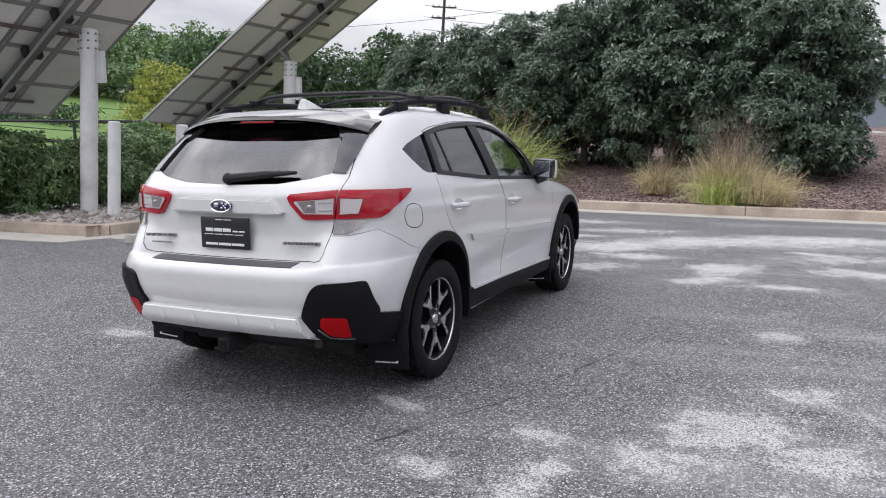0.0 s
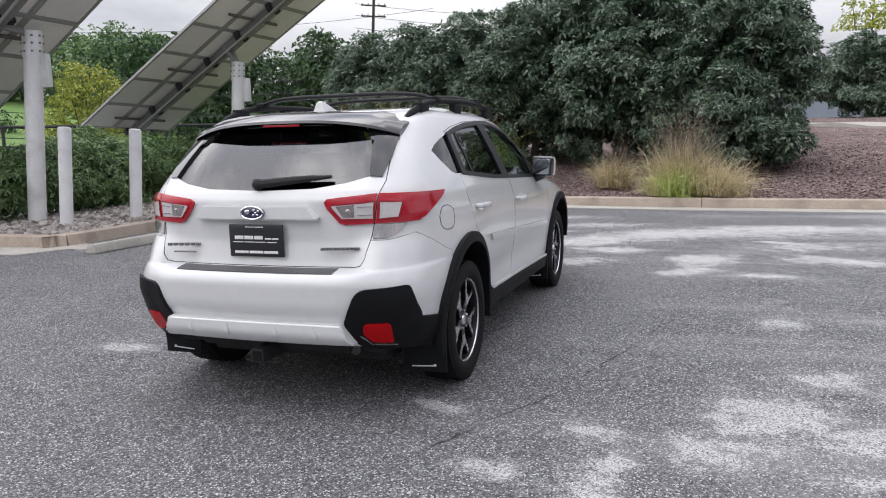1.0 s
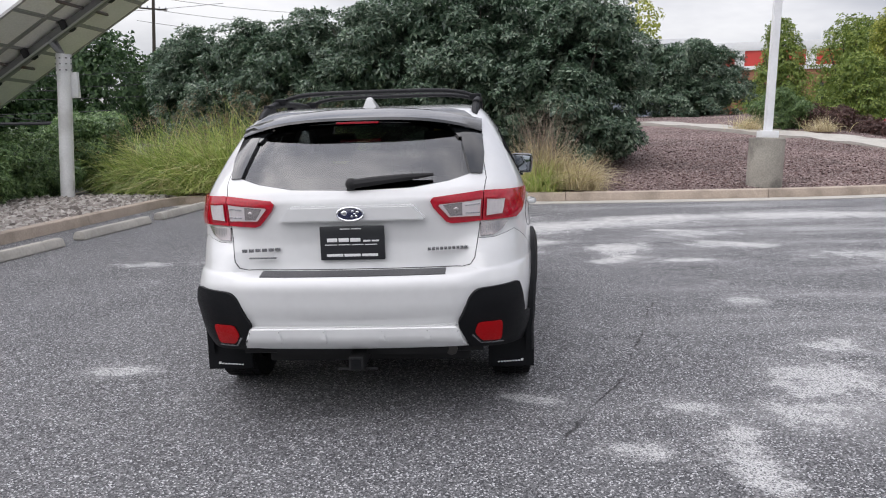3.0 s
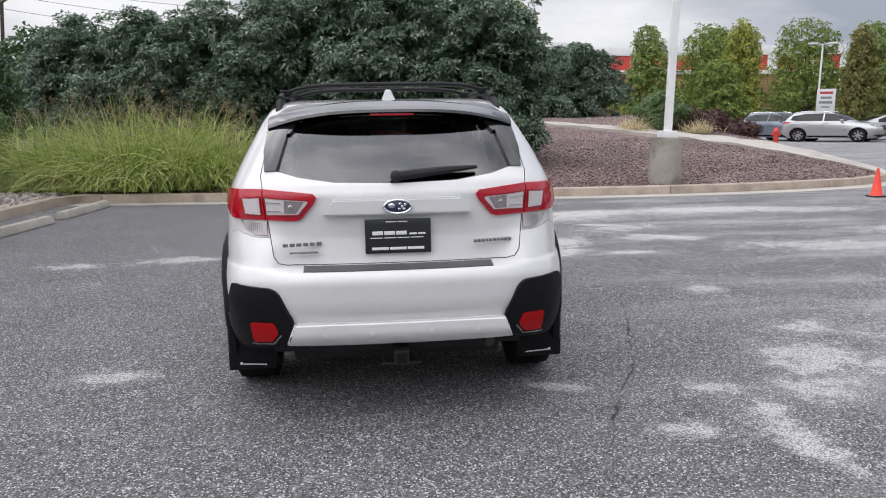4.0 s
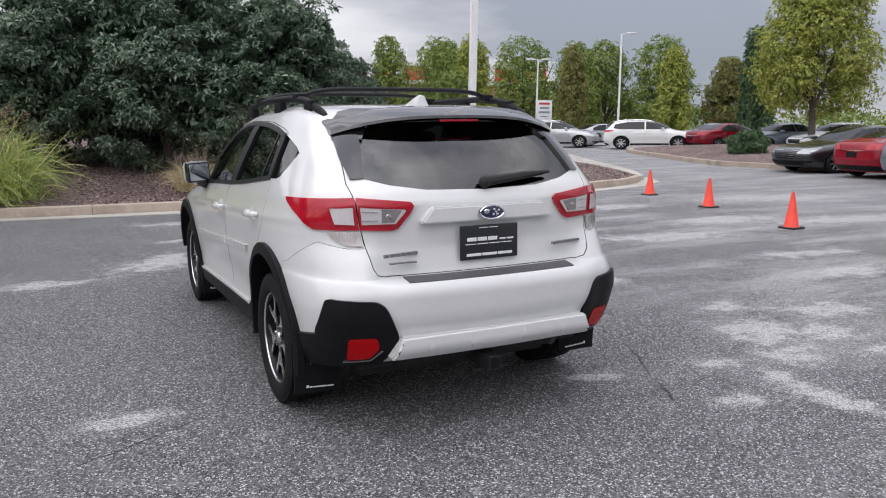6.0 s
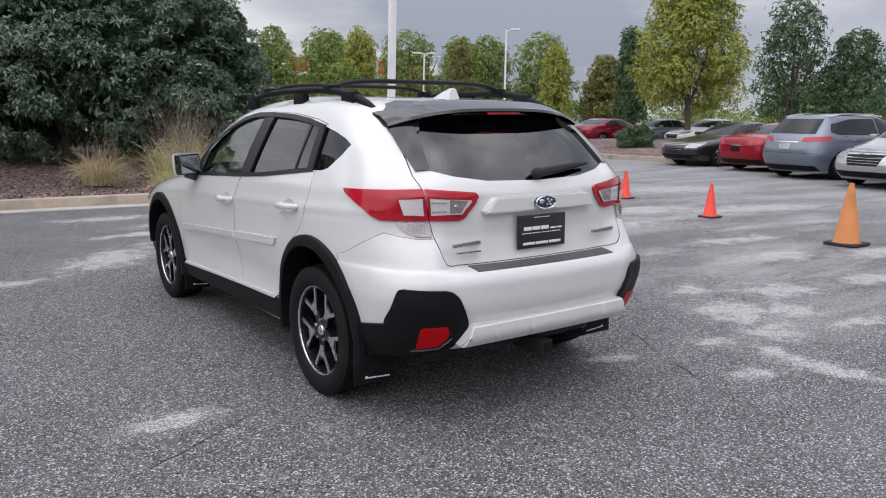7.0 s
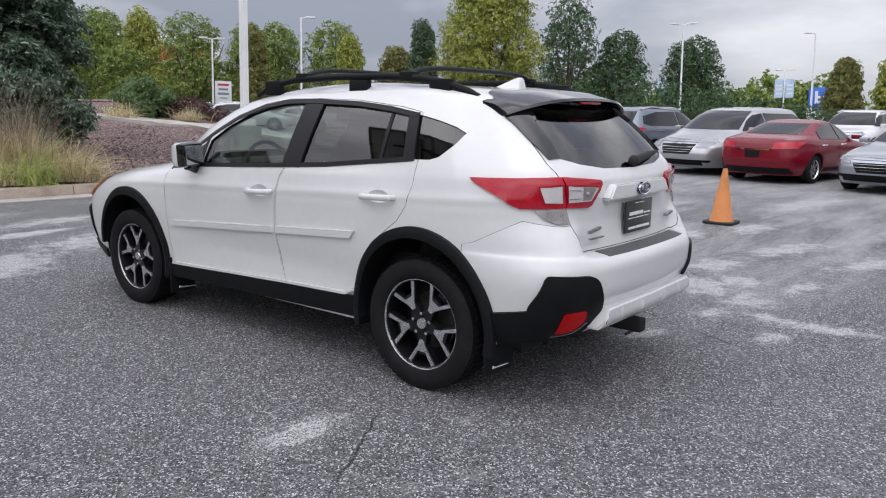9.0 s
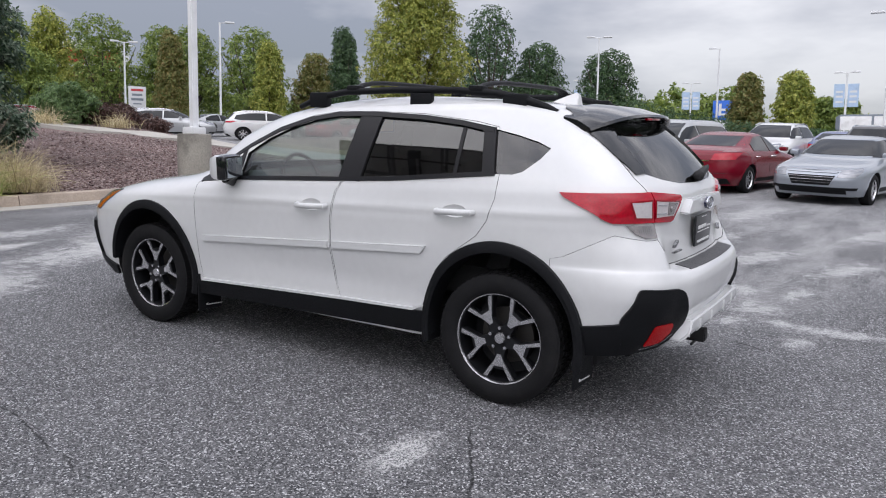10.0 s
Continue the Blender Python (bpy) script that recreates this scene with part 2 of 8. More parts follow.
M_BADGEGREY = surface("grey_chrome_letters", (0.35, 0.35, 0.36), rough=0.2, metal=0.9, vary=0.05)
M_YELLOW = surface("yellow_sticker", (0.80, 0.52, 0.03), rough=0.6, vary=0.05)
M_MIRROR = surface("mirror_glass", (0.42, 0.46, 0.50), rough=0.01, metal=1.0, vary=0.0)

# ---- the white crossover car: plan contours stacked over height ----
TAB_W = ([0.25, 0.36, 0.5, 0.6, 0.75, 0.9, 0.98, 1.06, 1.12, 1.25, 1.4, 1.47, 1.51, 1.54, 1.56, 1.572, 1.58],
         [0.84, 0.868, 0.876, 0.886, 0.893, 0.894, 0.886, 0.870, 0.848, 0.790, 0.715, 0.672, 0.635, 0.58, 0.50, 0.36, 0.06])
TAB_R = ([0.25, 0.36, 0.42, 0.50, 0.53, 0.55, 0.6, 0.7, 0.735, 0.755, 0.768, 0.8, 0.9, 1.0, 1.1, 1.15, 1.2, 1.25, 1.3, 1.35, 1.4, 1.48, 1.51, 1.54, 1.56, 1.572, 1.58],
         [-1.98, -2.08, -2.130, -2.172, -2.182, -2.196, -2.208, -2.215, -2.205, -2.18, -2.09, -2.082, -2.065, -2.07, -2.075, -2.05, -2.005, -1.960, -1.911, -1.857, -1.798, -1.686, -1.615, -1.48, -1.28, -1.02, -0.72])
TAB_F = ([0.25, 0.36, 0.5, 0.6, 0.7, 0.8, 0.86, 0.91, 0.96, 1.0, 1.03, 1.06, 1.1, 1.2, 1.3, 1.4, 1.46, 1.51, 1.54, 1.56, 1.572, 1.58],
         [1.97, 2.13, 2.18, 2.20, 2.19, 2.15, 2.08, 1.95, 1.75, 1.50, 1.30, 1.18, 1.12, 1.02, 0.88, 0.66, 0.48, 0.24, 0.05, -0.12, -0.3, -0.5])
# the bumper's shelf is only as wide as the tailgate: nearer the corners the tail follows this smoother line
TAB_RC = ([0.25, 0.36, 0.42, 0.50, 0.6, 0.7, 0.78, 0.85, 0.92, 1.0, 1.1],
          [-1.96, -2.06, -2.110, -2.150, -2.183, -2.195, -2.18, -2.14, -2.09, -2.07, -2.075])
Y_MID, N_REAR, N_FRONT, NOSE = -0.45, 6.0, 5.0, 4.5


def half_width(y, z):
    h = z + 0.039 * (y + 0.2)
    w = float(np.interp(h, *TAB_W))
    w += 0.014 * math.exp(-((abs(y) - 1.3325) / 0.36) ** 2) * math.exp(-((z - 0.72) / 0.22) ** 2)
    w -= 0.014 * math.exp(-((z - 0.56) / 0.09) ** 2) * math.exp(-((y + 0.05) / 0.75) ** 4)
    w += 0.006 * math.exp(-((h - 0.955) / 0.018) ** 2)
    return w


def contour(z, inset=0.0, n_end=16, n_side=30):
    """Half of the plan at a height, from the middle of the tail to the middle of the nose."""
    yr, yf = max(float(np.interp(z, *TAB_R)) + inset, -1.98 if inset else -9), min(float(np.interp(z, *TAB_F)) - inset, 1.04 if inset else 9)
    lr, lf = Y_MID - yr, yf - Y_MID
    low = min(max((1.0 - z) / 0.25, 0.0), 1.0) * (1 if NOSE else 0)
    pts = []
    for l, n, sgn in ((lr, N_REAR + 0.45 * NOSE * min(max((0.78 - z) / 0.15, 0.0), 1.0), -1), (lf, N_FRONT + NOSE * low, 1)):
        u_max = 0.5 ** (1 / n)
        half = []
        for i in range(n_end):
            u = u_max * i / n_end
            half.append((u, (1 - u ** n) ** (1 / n)))
        for i in range(n_side):
            v = u_max * (1 - i / (n_side - 1)) ** 1.0
            half.append(((1 - v ** n) ** (1 / n), v))
        line = []
        for u, v in half:
            y = Y_MID + sgn * l * v
            x = u * max(half_width(y, z) - inset, 0.01)
            y -= sgn * (0.10 if sgn < 0 else 0.22 - 0.16 * low) * x * x * v ** 4
            if sgn < 0 and z < 1.05 and TAB_RC:
                k = min(max((x - 0.50) / 0.14, 0.0), 1.0)
                y += (float(np.interp(z, *TAB_RC)) - float(np.interp(z, *TAB_R))) * k * k * (3 - 2 * k) * v ** 3
            line.append((x, y))
        pts += line if sgn < 0 else line[::-1][1:]
    return pts


_cache = {}
STEP_Z = 0.006


def level(i):
    """The half contour at one of the stored heights, with its arc length and normals."""
    if i not in _cache:
        c = np.array(contour(i * STEP_Z, 0.0, 30, 60))
        _cache[i] = (c, np.concatenate([[0], np.cumsum(np.hypot(*np.diff(c, axis=0).T))]))
    return _cache[i]


def between(z, fn):
    """Runs fn on the stored heights below and above z and blends."""
    i = int(math.floor(z / STEP_Z))
    f = z / STEP_Z - i
    return fn(*level(i)) * (1 - f) + fn(*level(i + 1)) * f


def raw(k, z):
    return between(z, lambda c, s: np.array((np.interp(k, s, c[:, 0]), np.interp(k, s, c[:, 1]))))


def skin(a, z, out=0.0):
    """The body's skin at arc length a from the middle of the tail, on the right side; negative a on the left."""
    k = abs(a)
    x, y = raw(k, z)
    if out:
        p0, p1, p2, p3 = raw(max(k - 0.01, 0), z), raw(k + 0.01, z), raw(k, z + 0.008), raw(k, z - 0.008)
        t = Vector((p1[0] - p0[0], p1[1] - p0[1], 0)).normalized()
        up = Vector((p2[0] - p3[0], p2[1] - p3[1], 0.016)).normalized()
        nrm = t.cross(up).normalized()
        return Vector((math.copysign(1, a) * (x + out * nrm.x), y + out * nrm.y, z + out * nrm.z))
    return Vector((math.copysign(1, a) * x, y, z))


def by_x(x, z):
    """Arc length at which the tail reaches x."""
    def one(c, s):
        top = int(np.argmax(c[:, 0]))
        return float(np.interp(abs(x), c[:top + 1, 0], s[:top + 1]))
    return math.copysign(between(z, one), x)


def by_y(y, z, side=-1):
    """Arc length at which the flank reaches y."""
    return side * between(z, lambda c, s: float(np.interp(y, np.maximum.accumulate(c[:, 1]), s)))


def on_side(s):
    """Maps (y, z) onto a flank."""
    return lambda y, z, o: skin(by_y(y, z, s), z, o)


def on_tail(x, z, o):
    """Maps (x, z) onto the tail."""
    return skin(by_x(x, z), z, o)


def on_valance(x, z, o):
    """Maps (x, z) onto the upright panel under the bumper, tucked in at its foot."""
    p = skin(by_x(x, 0.505), 0.505)
    return Vector((p.x, p.y - o + 1.6 * max(0.45 - z, 0.0) ** 1.25 - 0.16 * abs(x) ** 3, z))


def on_corner(s):
    """Maps (length round the corner from x = 0.62, z) onto a rear corner."""
    return lambda u, z, o: skin(s * (by_x(0.62, z) + u), z, o)


def round_y(y, z):
    """Length round the corner at which the flank reaches y."""
    return by_y(y, z, 1) - by_x(0.62, z)


def round_x(x, z):
    return by_x(x, z) - by_x(0.62, z)


def patch(bm, poly, out, thick, step, to):
    """A piece of the skin inside a convex polygon, mapped by to, raised by out, with a thickness inward."""
    a0, a1 = min(p[0] for p in poly), max(p[0] for p in poly)
    z0, z1 = min(p[1] for p in poly), max(p[1] for p in poly)
    t = bmesh.new()
    na, nz = max(2, int((a1 - a0) / step)), max(2, int((z1 - z0) / step))
    g = [[t.verts.new((a0 + (a1 - a0) * i / na, z0 + (z1 - z0) * j / nz, 0)) for j in range(nz + 1)] for i in range(na + 1)]
    for i in range(na):
        for j in range(nz):
            t.faces.new((g[i][j], g[i + 1][j], g[i + 1][j + 1], g[i][j + 1]))
    area = sum(p[0] * q[1] - q[0] * p[1] for p, q in zip(poly, poly[1:] + poly[:1]))
    for p, q in zip(poly, poly[1:] + poly[:1]):
        d = Vector((q[0] - p[0], q[1] - p[1], 0))
        if d.length < 1e-5:
            continue
        nrm = Vector((d.y, -d.x, 0)) * (1 if area > 0 else -1)
        bmesh.ops.bisect_plane(t, geom=t.verts[:] + t.edges[:] + t.faces[:], plane_co=(p[0], p[1], 0), plane_no=nrm, clear_outer=True)
    vm, vi = {}, {}
    for v in t.verts:
        vm[v] = bm.verts.new(to(v.co.x, v.co.y, out))
        if thick:
            vi[v] = bm.verts.new(to(v.co.x, v.co.y, out - thick))
    new_faces = []
    for f in t.faces:
        new_faces.append(bm.faces.new([vm[v] for v in f.verts]))
        if thick:
            new_faces.append(bm.faces.new([vi[v] for v in f.verts][::-1]))
    if thick:
        for e in t.edges:
            if len(e.link_faces) == 1:
                a, b = e.verts
                try:
                    new_faces.append(bm.faces.new((vm[a], vm[b], vi[b], vi[a])))
                except ValueError:
                    pass
    t.free()
    bmesh.ops.recalc_face_normals(bm, faces=new_faces)
    return new_faces


def ribbon(bm, line, width, out, thick, to, closed=False):
    """A band along a line on the skin, mapped by to."""
    pts = [Vector((p[0], p[1])) for p in line]
    n = len(pts)
    rings = []
    for i, p in enumerate(pts):
        a = pts[(i - 1) % n] if closed or i else p
        b = pts[(i + 1) % n] if closed or i < n - 1 else p
        d = (b - a).normalized()
        o = Vector((-d.y, d.x)) * width / 2
        ring = [to(p.x + o.x, p.y + o.y, out), to(p.x - o.x, p.y - o.y, out)]
        if thick:
            ring += [to(p.x - o.x, p.y - o.y, out - thick), to(p.x + o.x, p.y + o.y, out - thick)]
        rings.append([bm.verts.new(v) for v in ring])
    k = len(rings[0])
    fs = []
    for i in range(n if closed else n - 1):
        r0, r1 = rings[i], rings[(i + 1) % n]
        for j in range(k if thick else 1):
            fs.append(bm.faces.new((r0[j], r1[j], r1[(j + 1) % k], r0[(j + 1) % k])))
    if thick and not closed:
        fs += [bm.faces.new(rings[0]), bm.faces.new(rings[-1][::-1])]
    bmesh.ops.recalc_face_normals(bm, faces=fs)


def dense(line, step=0.04, closed=False):
    out = []
    seq = list(zip(line, line[1:] + line[:1])) if closed else list(zip(line, line[1:]))
    for p, q in seq:
        n = max(1, int(math.hypot(q[0] - p[0], q[1] - p[1]) / step))
        out += [(p[0] + (q[0] - p[0]) * i / n, p[1] + (q[1] - p[1]) * i / n) for i in range(n)]
    return out if closed else out + [line[-1]]


def smooth_line(line, rounds=2, closed=False):
    """Rounds the corners of a line (Chaikin)."""
    for _ in range(rounds):
        res = [] if closed else [line[0]]
        seq = zip(line, line[1:] + line[:1]) if closed else zip(line, line[1:])
        for p, q in seq:
            res += [(p[0] * 0.75 + q[0] * 0.25, p[1] * 0.75 + q[1] * 0.25), (p[0] * 0.25 + q[0] * 0.75, p[1] * 0.25 + q[1] * 0.75)]
        if not closed:
            res.append(line[-1])
        line = res
    return line


def round_poly(poly, r):
    """A closed polygon with its corners cut back by r and eased."""
    res = []
    n = len(poly)
    for i, p in enumerate(poly):
        q, a, b = Vector(p), Vector(poly[i - 1]), Vector(poly[(i + 1) % n])
        u, v = a - q, b - q
        u, v = u.normalized() * min(r, u.length * 0.45), v.normalized() * min(r, v.length * 0.45)
        for w in (q + u, q + (u + v) * 0.29, q + v):
            res.append((w.x, w.y))
    return res


def hull(levels, inset):
    bm = bmesh.new()
    rings = []
    for z in levels:
        c = contour(z, inset)
        ring = [bm.verts.new((x, y, z)) for x, y in c]
        ring += [bm.verts.new((-x, y, z)) for x, y in c[-2:0:-1]]
        rings.append(ring)
    n = len(rings[0])
    for r0, r1 in zip(rings, rings[1:]):
        for i in range(n):
            bm.faces.new((r0[i], r0[(i + 1) % n], r1[(i + 1) % n], r1[i]))
    bm.faces.new(rings[0][::-1])
    bm.faces.new(rings[-1])
    bmesh.ops.recalc_face_normals(bm, faces=bm.faces[:])
    return bm


def carve(ob, cutter, op):
    """Applies a boolean and returns the new mesh."""
    mod = ob.modifiers.new("cut", "BOOLEAN")
    mod.operation, mod.solver, mod.object = op, "EXACT", cutter
    mod.material_mode = "TRANSFER"
    dg = bpy.context.evaluated_depsgraph_get()
    me = bpy.data.meshes.new_from_object(ob.evaluated_get(dg), preserve_all_data_layers=False, depsgraph=dg)
    ob.modifiers.clear()
    return me


def cut_away(ob, bm_cut, mat=None):
    c = new("cutter", to_mesh(bm_cut, "cutter", mat or M_DARK))
    me = carve(ob, c, "DIFFERENCE")
    old, ob.data = ob.data, me
    bpy.data.objects.remove(c)
    return ob


def split_off(ob, poly, lo, hi, axis, name, shrink=0.005, thing_ob=None, label=""):
    """Cuts a panel out of the body along a polygon and makes it a part of its own."""
    cx, cy = sum(p[0] for p in poly) / len(poly), sum(p[1] for p in poly) / len(poly)
    small = []
    n = len(poly)
    area = sum(p[0] * q[1] - q[0] * p[1] for p, q in zip(poly, poly[1:] + poly[:1]))
    for i, p in enumerate(poly):
        a, b = Vector(poly[i - 1]), Vector(poly[(i + 1) % n])
        d = (b - a).normalized()
        nrm = Vector((d.y, -d.x)) * (1 if area > 0 else -1)
        small.append((p[0] - nrm.x * shrink, p[1] - nrm.y * shrink))
    b1, b2 = bmesh.new(), bmesh.new()
    prism(b1, small, lo, hi, axis)
    prism(b2, poly, lo, hi, axis)
    c = new("cutter", to_mesh(b1, "cutter", M_DARK))
    panel = new(name, carve(ob, c, "INTERSECT"))
    bpy.data.objects.remove(c)
    cut_away(ob, b2)
    panel.parent = thing_ob
    finish(panel)
    return tagged(panel, label)


def finish(ob, angle=32):
    ob.data.polygons.foreach_set("use_smooth", [True] * len(ob.data.polygons))
    ob.data.set_sharp_from_angle(angle=radians(angle))


car = thing("crossover_car", LOT @ Matrix.Diagonal((0.985, 1.0, 0.985, 1.0)), "white crossover car with black cladding and roof rails on tarmac", "car")

LEV = list(np.linspace(0.28, 0.74, 24)) + [0.75, 0.757, 0.763, 0.768, 0.775] + list(np.linspace(0.79, 1.46, 42)) + list(np.linspace(1.475, 1.58, 15))
body = new("body", to_mesh(hull(LEV, 0.0), "body", [M_WHITE, M_DARK]))
INNER = list(np.linspace(0.42, 1.0, 12)) + list(np.linspace(1.04, 1.50, 16))
inner_bm = hull(INNER, 0.055)
cut_away(body, inner_bm)

# side windows, as (y, z)
FRONT_WIN = [(0.50, 1.065), (0.50, 1.21), (0.355, 1.305), (0.196, 1.374), (0.0, 1.43), (-0.20, 1.462), (-0.325, 1.468), (-0.295, 1.105)]
REAR_WIN = [(-0.435, 1.122), (-0.45, 1.462), (-0.759, 1.452), (-1.0, 1.424), (-1.145, 1.397), (-1.205, 1.180)]
QUARTER_WIN = [(-1.250, 1.184), (-1.205, 1.408), (-1.339, 1.382), (-1.46, 1.350), (-1.525, 1.322), (-1.485, 1.268), (-1.41, 1.204), (-1.36, 1.188)]
SAIL_WIN = [(0.80, 1.04), (0.545, 1.06), (0.53, 1.20)]
for w in (FRONT_WIN, REAR_WIN, QUARTER_WIN):
    b = bmesh.new()
    prism(b, w, -1.3, 1.3, "x")
    cut_away(body, b, M_TRIM)
# tailgate glass and windscreen, as (x, z) seen from behind and in front
REAR_GLASS = [(-0.585, 1.215), (-0.47, 1.183), (-0.30, 1.158), (0.0, 1.15), (0.30, 1.158), (0.47, 1.183), (0.585, 1.215), (0.545, 1.36), (0.50, 1.43), (0.42, 1.465), (0.0, 1.475), (-0.42, 1.465), (-0.50, 1.43), (-0.545, 1.36)]
b = bmesh.new()
prism(b, REAR_GLASS, -2.6, -1.2, "y")
cut_away(body, b, M_TRIM)
WINDSCREEN = [(-0.70, 1.10), (0.70, 1.10), (0.66, 1.28), (0.54, 1.46), (0.0, 1.485), (-0.54, 1.46), (-0.66, 1.28)]
b = bmesh.new()
prism(b, WINDSCREEN, 0.12, 1.6, "y")
cut_away(body, b, M_TRIM)
# wheel arches
ARCH_Z = 0.36
for y in (-1.3325, 1.3325):
    for s in (-1, 1):
        b = bmesh.new()
        prism(b, [(y + (0.402 if y > 0 and math.cos(a) > 0 else 0.435) * math.cos(a), ARCH_Z + 0.465 * math.sin(a)) for a in np.linspace(0, 2 * math.pi, 56, endpoint=False)], s * 0.56, s * 1.2, "x")
        cut_away(body, b, M_DARK)

b = bmesh.new()
prism(b, [(-2.7, 0.1), (-2.7, 0.388), (-1.78, 0.36), (-1.70, 0.1)], -1.3, 1.3, "x")
cut_away(body, b, M_DARK)
GATE = [(-0.655, 1.19), (-0.640, 1.12), (-0.613, 0.925), (-0.592, 0.815), (-0.57, 0.782), (-0.53, 0.770), (0.53, 0.770), (0.57, 0.782), (0.592, 0.815), (0.613, 0.925), (0.640, 1.12), (0.655, 1.19), (0.63, 1.36), (0.58, 1.45), (0.5, 1.49), (-0.5, 1.49), (-0.58, 1.45), (-0.63, 1.36)]
tailgate = split_off(body, GATE, -2.8, -1.52, "y", "tailgate", 0.004, car, "white tailgate with dark rear window")
FRONT_DOOR = [(0.885, 1.005), (0.866, 0.713), (0.852, 0.49), (0.83, 0.372), (0.14, 0.398), (-0.305, 0.416), (-0.268, 0.532), (-0.247, 0.727), (-0.253, 0.89), (-0.275, 1.03), (-0.33, 1.12), (-0.385, 1.484), (-0.15, 1.482), (0.055, 1.452), (0.288, 1.378), (0.504, 1.272), (0.72, 1.13)]
REAR_DOOR = [(-0.312, 0.418), (-0.82, 0.428), (-0.885, 0.468), (-0.935, 0.58), (-0.962, 0.66), (-1.03, 0.741), (-1.163, 0.84), (-1.205, 0.872), (-1.258, 0.95), (-1.291, 1.068), (-1.292, 1.179), (-1.225, 1.42), (-1.084, 1.446), (-0.748, 1.478), (-0.392, 1.486), (-0.337, 1.12), (-0.282, 1.03), (-0.260, 0.89), (-0.254, 0.727), (-0.275, 0.532)]
for s in (-1, 1):
    lo, hi = (-1.3, -0.45) if s < 0 else (0.45, 1.3)
    for panel, y0, z0 in ((split_off(body, FRONT_DOOR, lo, hi, "x", "front_door", 0.003, car), -0.115, 0.947), (split_off(body, REAR_DOOR, lo, hi, "x", "rear_door", 0.003, car), -1.07, 0.99)):
        # a shallow cup behind the handle
        b = bmesh.new()
        bmesh.ops.create_uvsphere(b, u_segments=24, v_segments=16, radius=1.0)
        c = skin(by_y(y0, z0, s), z0, 0.012)
        bmesh.ops.transform(b, verts=b.verts[:], matrix=car.matrix_world @ Matrix.Translation(c) @ Matrix.Diagonal((0.03, 0.082, 0.042, 1)))
        cut_away(panel, b, M_WHITE)
        finish(panel)
BUMPER = [(-1.60, 0.2), (-1.60, 0.80), (-1.665, 0.818), (-1.878, 0.93), (-2.0, 0.905), (-2.5, 0.905), (-2.5, 0.2)]
rear_bumper = split_off(body, BUMPER, -1.3, 1.3, "x", "rear_bumper", 0.002, car)
finish(body)
body.parent = car

# glass
for s in (-1, 1):
    for nm, w, g in (("front_side_window", FRONT_WIN, M_CLEARG), ("rear_side_window", REAR_WIN, M_PRIV), ("quarter_window", QUARTER_WIN, M_PRIV)):
        b = bmesh.new()
        c = Vector((sum(p[0] for p in w) / len(w), sum(p[1] for p in w) / len(w)))
        patch(b, [(c.x + (p[0] - c.x) * 1.05, c.y + (p[1] - c.y) * 1.05) for p in w], -0.010, 0.0, 0.05, on_side(s))
        part(nm, b, g, car)
    # black frames round the windows
    b = bmesh.new()
    DLO = [(0.86, 1.022), (0.66, 1.165), (0.504, 1.258), (0.288, 1.364), (0.055, 1.436), (-0.15, 1.467), (-0.38, 1.474), (-0.748, 1.462), (-1.0, 1.439), (-1.20, 1.408)]
    ribbon(b, dense([(y, z - 0.006) for y, z in DLO], 0.05), 0.025, 0.006, 0.02, on_side(s))
    part("window_frame", b, M_TRIM, car)
    b = bmesh.new()
    belt = [(0.86, 1.018), (0.5, 1.050), (-0.26, 1.092), (-0.648, 1.118), (-1.265, 1.182)]
    ribbon(b, dense([(y, z + 0.006) for y, z in belt], 0.05), 0.023, 0.006, 0.02, on_side(s))
    part("belt_moulding", b, M_TRIM, car)
    b = bmesh.new()
    ribbon(b, dense([(-0.360, 1.10), (-0.393, 1.468)], 0.05), 0.150, 0.003, 0.012, on_side(s))
    part("door_pillar_trim", b, M_TRIM, car)
    b = bmesh.new()
    ribbon(b, dense([(-1.226, 1.184), (-1.176, 1.41)], 0.05), 0.066, 0.004, 0.012, on_side(s))
    part("rear_pillar_trim", b, M_TRIM, car)
    b = bmesh.new()
    ribbon(b, dense([(-1.03, 1.16), (-1.02, 1.42)], 0.05), 0.022, -0.006, 0.006, on_side(s))
    part("window_divider", b, M_TRIM, car)
    b = bmesh.new()
    patch(b, SAIL_WIN, 0.004, 0.01, 0.05, on_side(s))
    ribbon(b, dense([(0.525, 1.05), (0.53, 1.235)], 0.05), 0.035, 0.005, 0.012, on_side(s))
    part("mirror_sail", b, M_TRIM, car)
b = bmesh.new()
patch(b, [(x * 1.02, z) for x, z in REAR_GLASS], -0.006, 0.0, 0.05, on_tail)
part("rear_window", b, M_REARG, tailgate)
b = bmesh.new()
gx = np.linspace(-1, 1, 15)
rows = []
for z in np.linspace(1.09, 1.495, 10):
    c = np.array(contour(float(z)))
    wmax = float(np.interp(z, [1.09, 1.28, 1.495], [0.72, 0.68, 0.55]))
    f = c[len(c) // 2:]
    rows.append([b.verts.new((k * wmax, float(np.interp(abs(k) * wmax, f[::-1, 0], f[::-1, 1])) - 0.012, z)) for k in gx])
for r0, r1 in zip(rows, rows[1:]):
    for i in range(14):
        b.faces.new((r0[i], r0[i + 1], r1[i + 1], r1[i]))
part("windscreen", b, M_CLEARG, car)


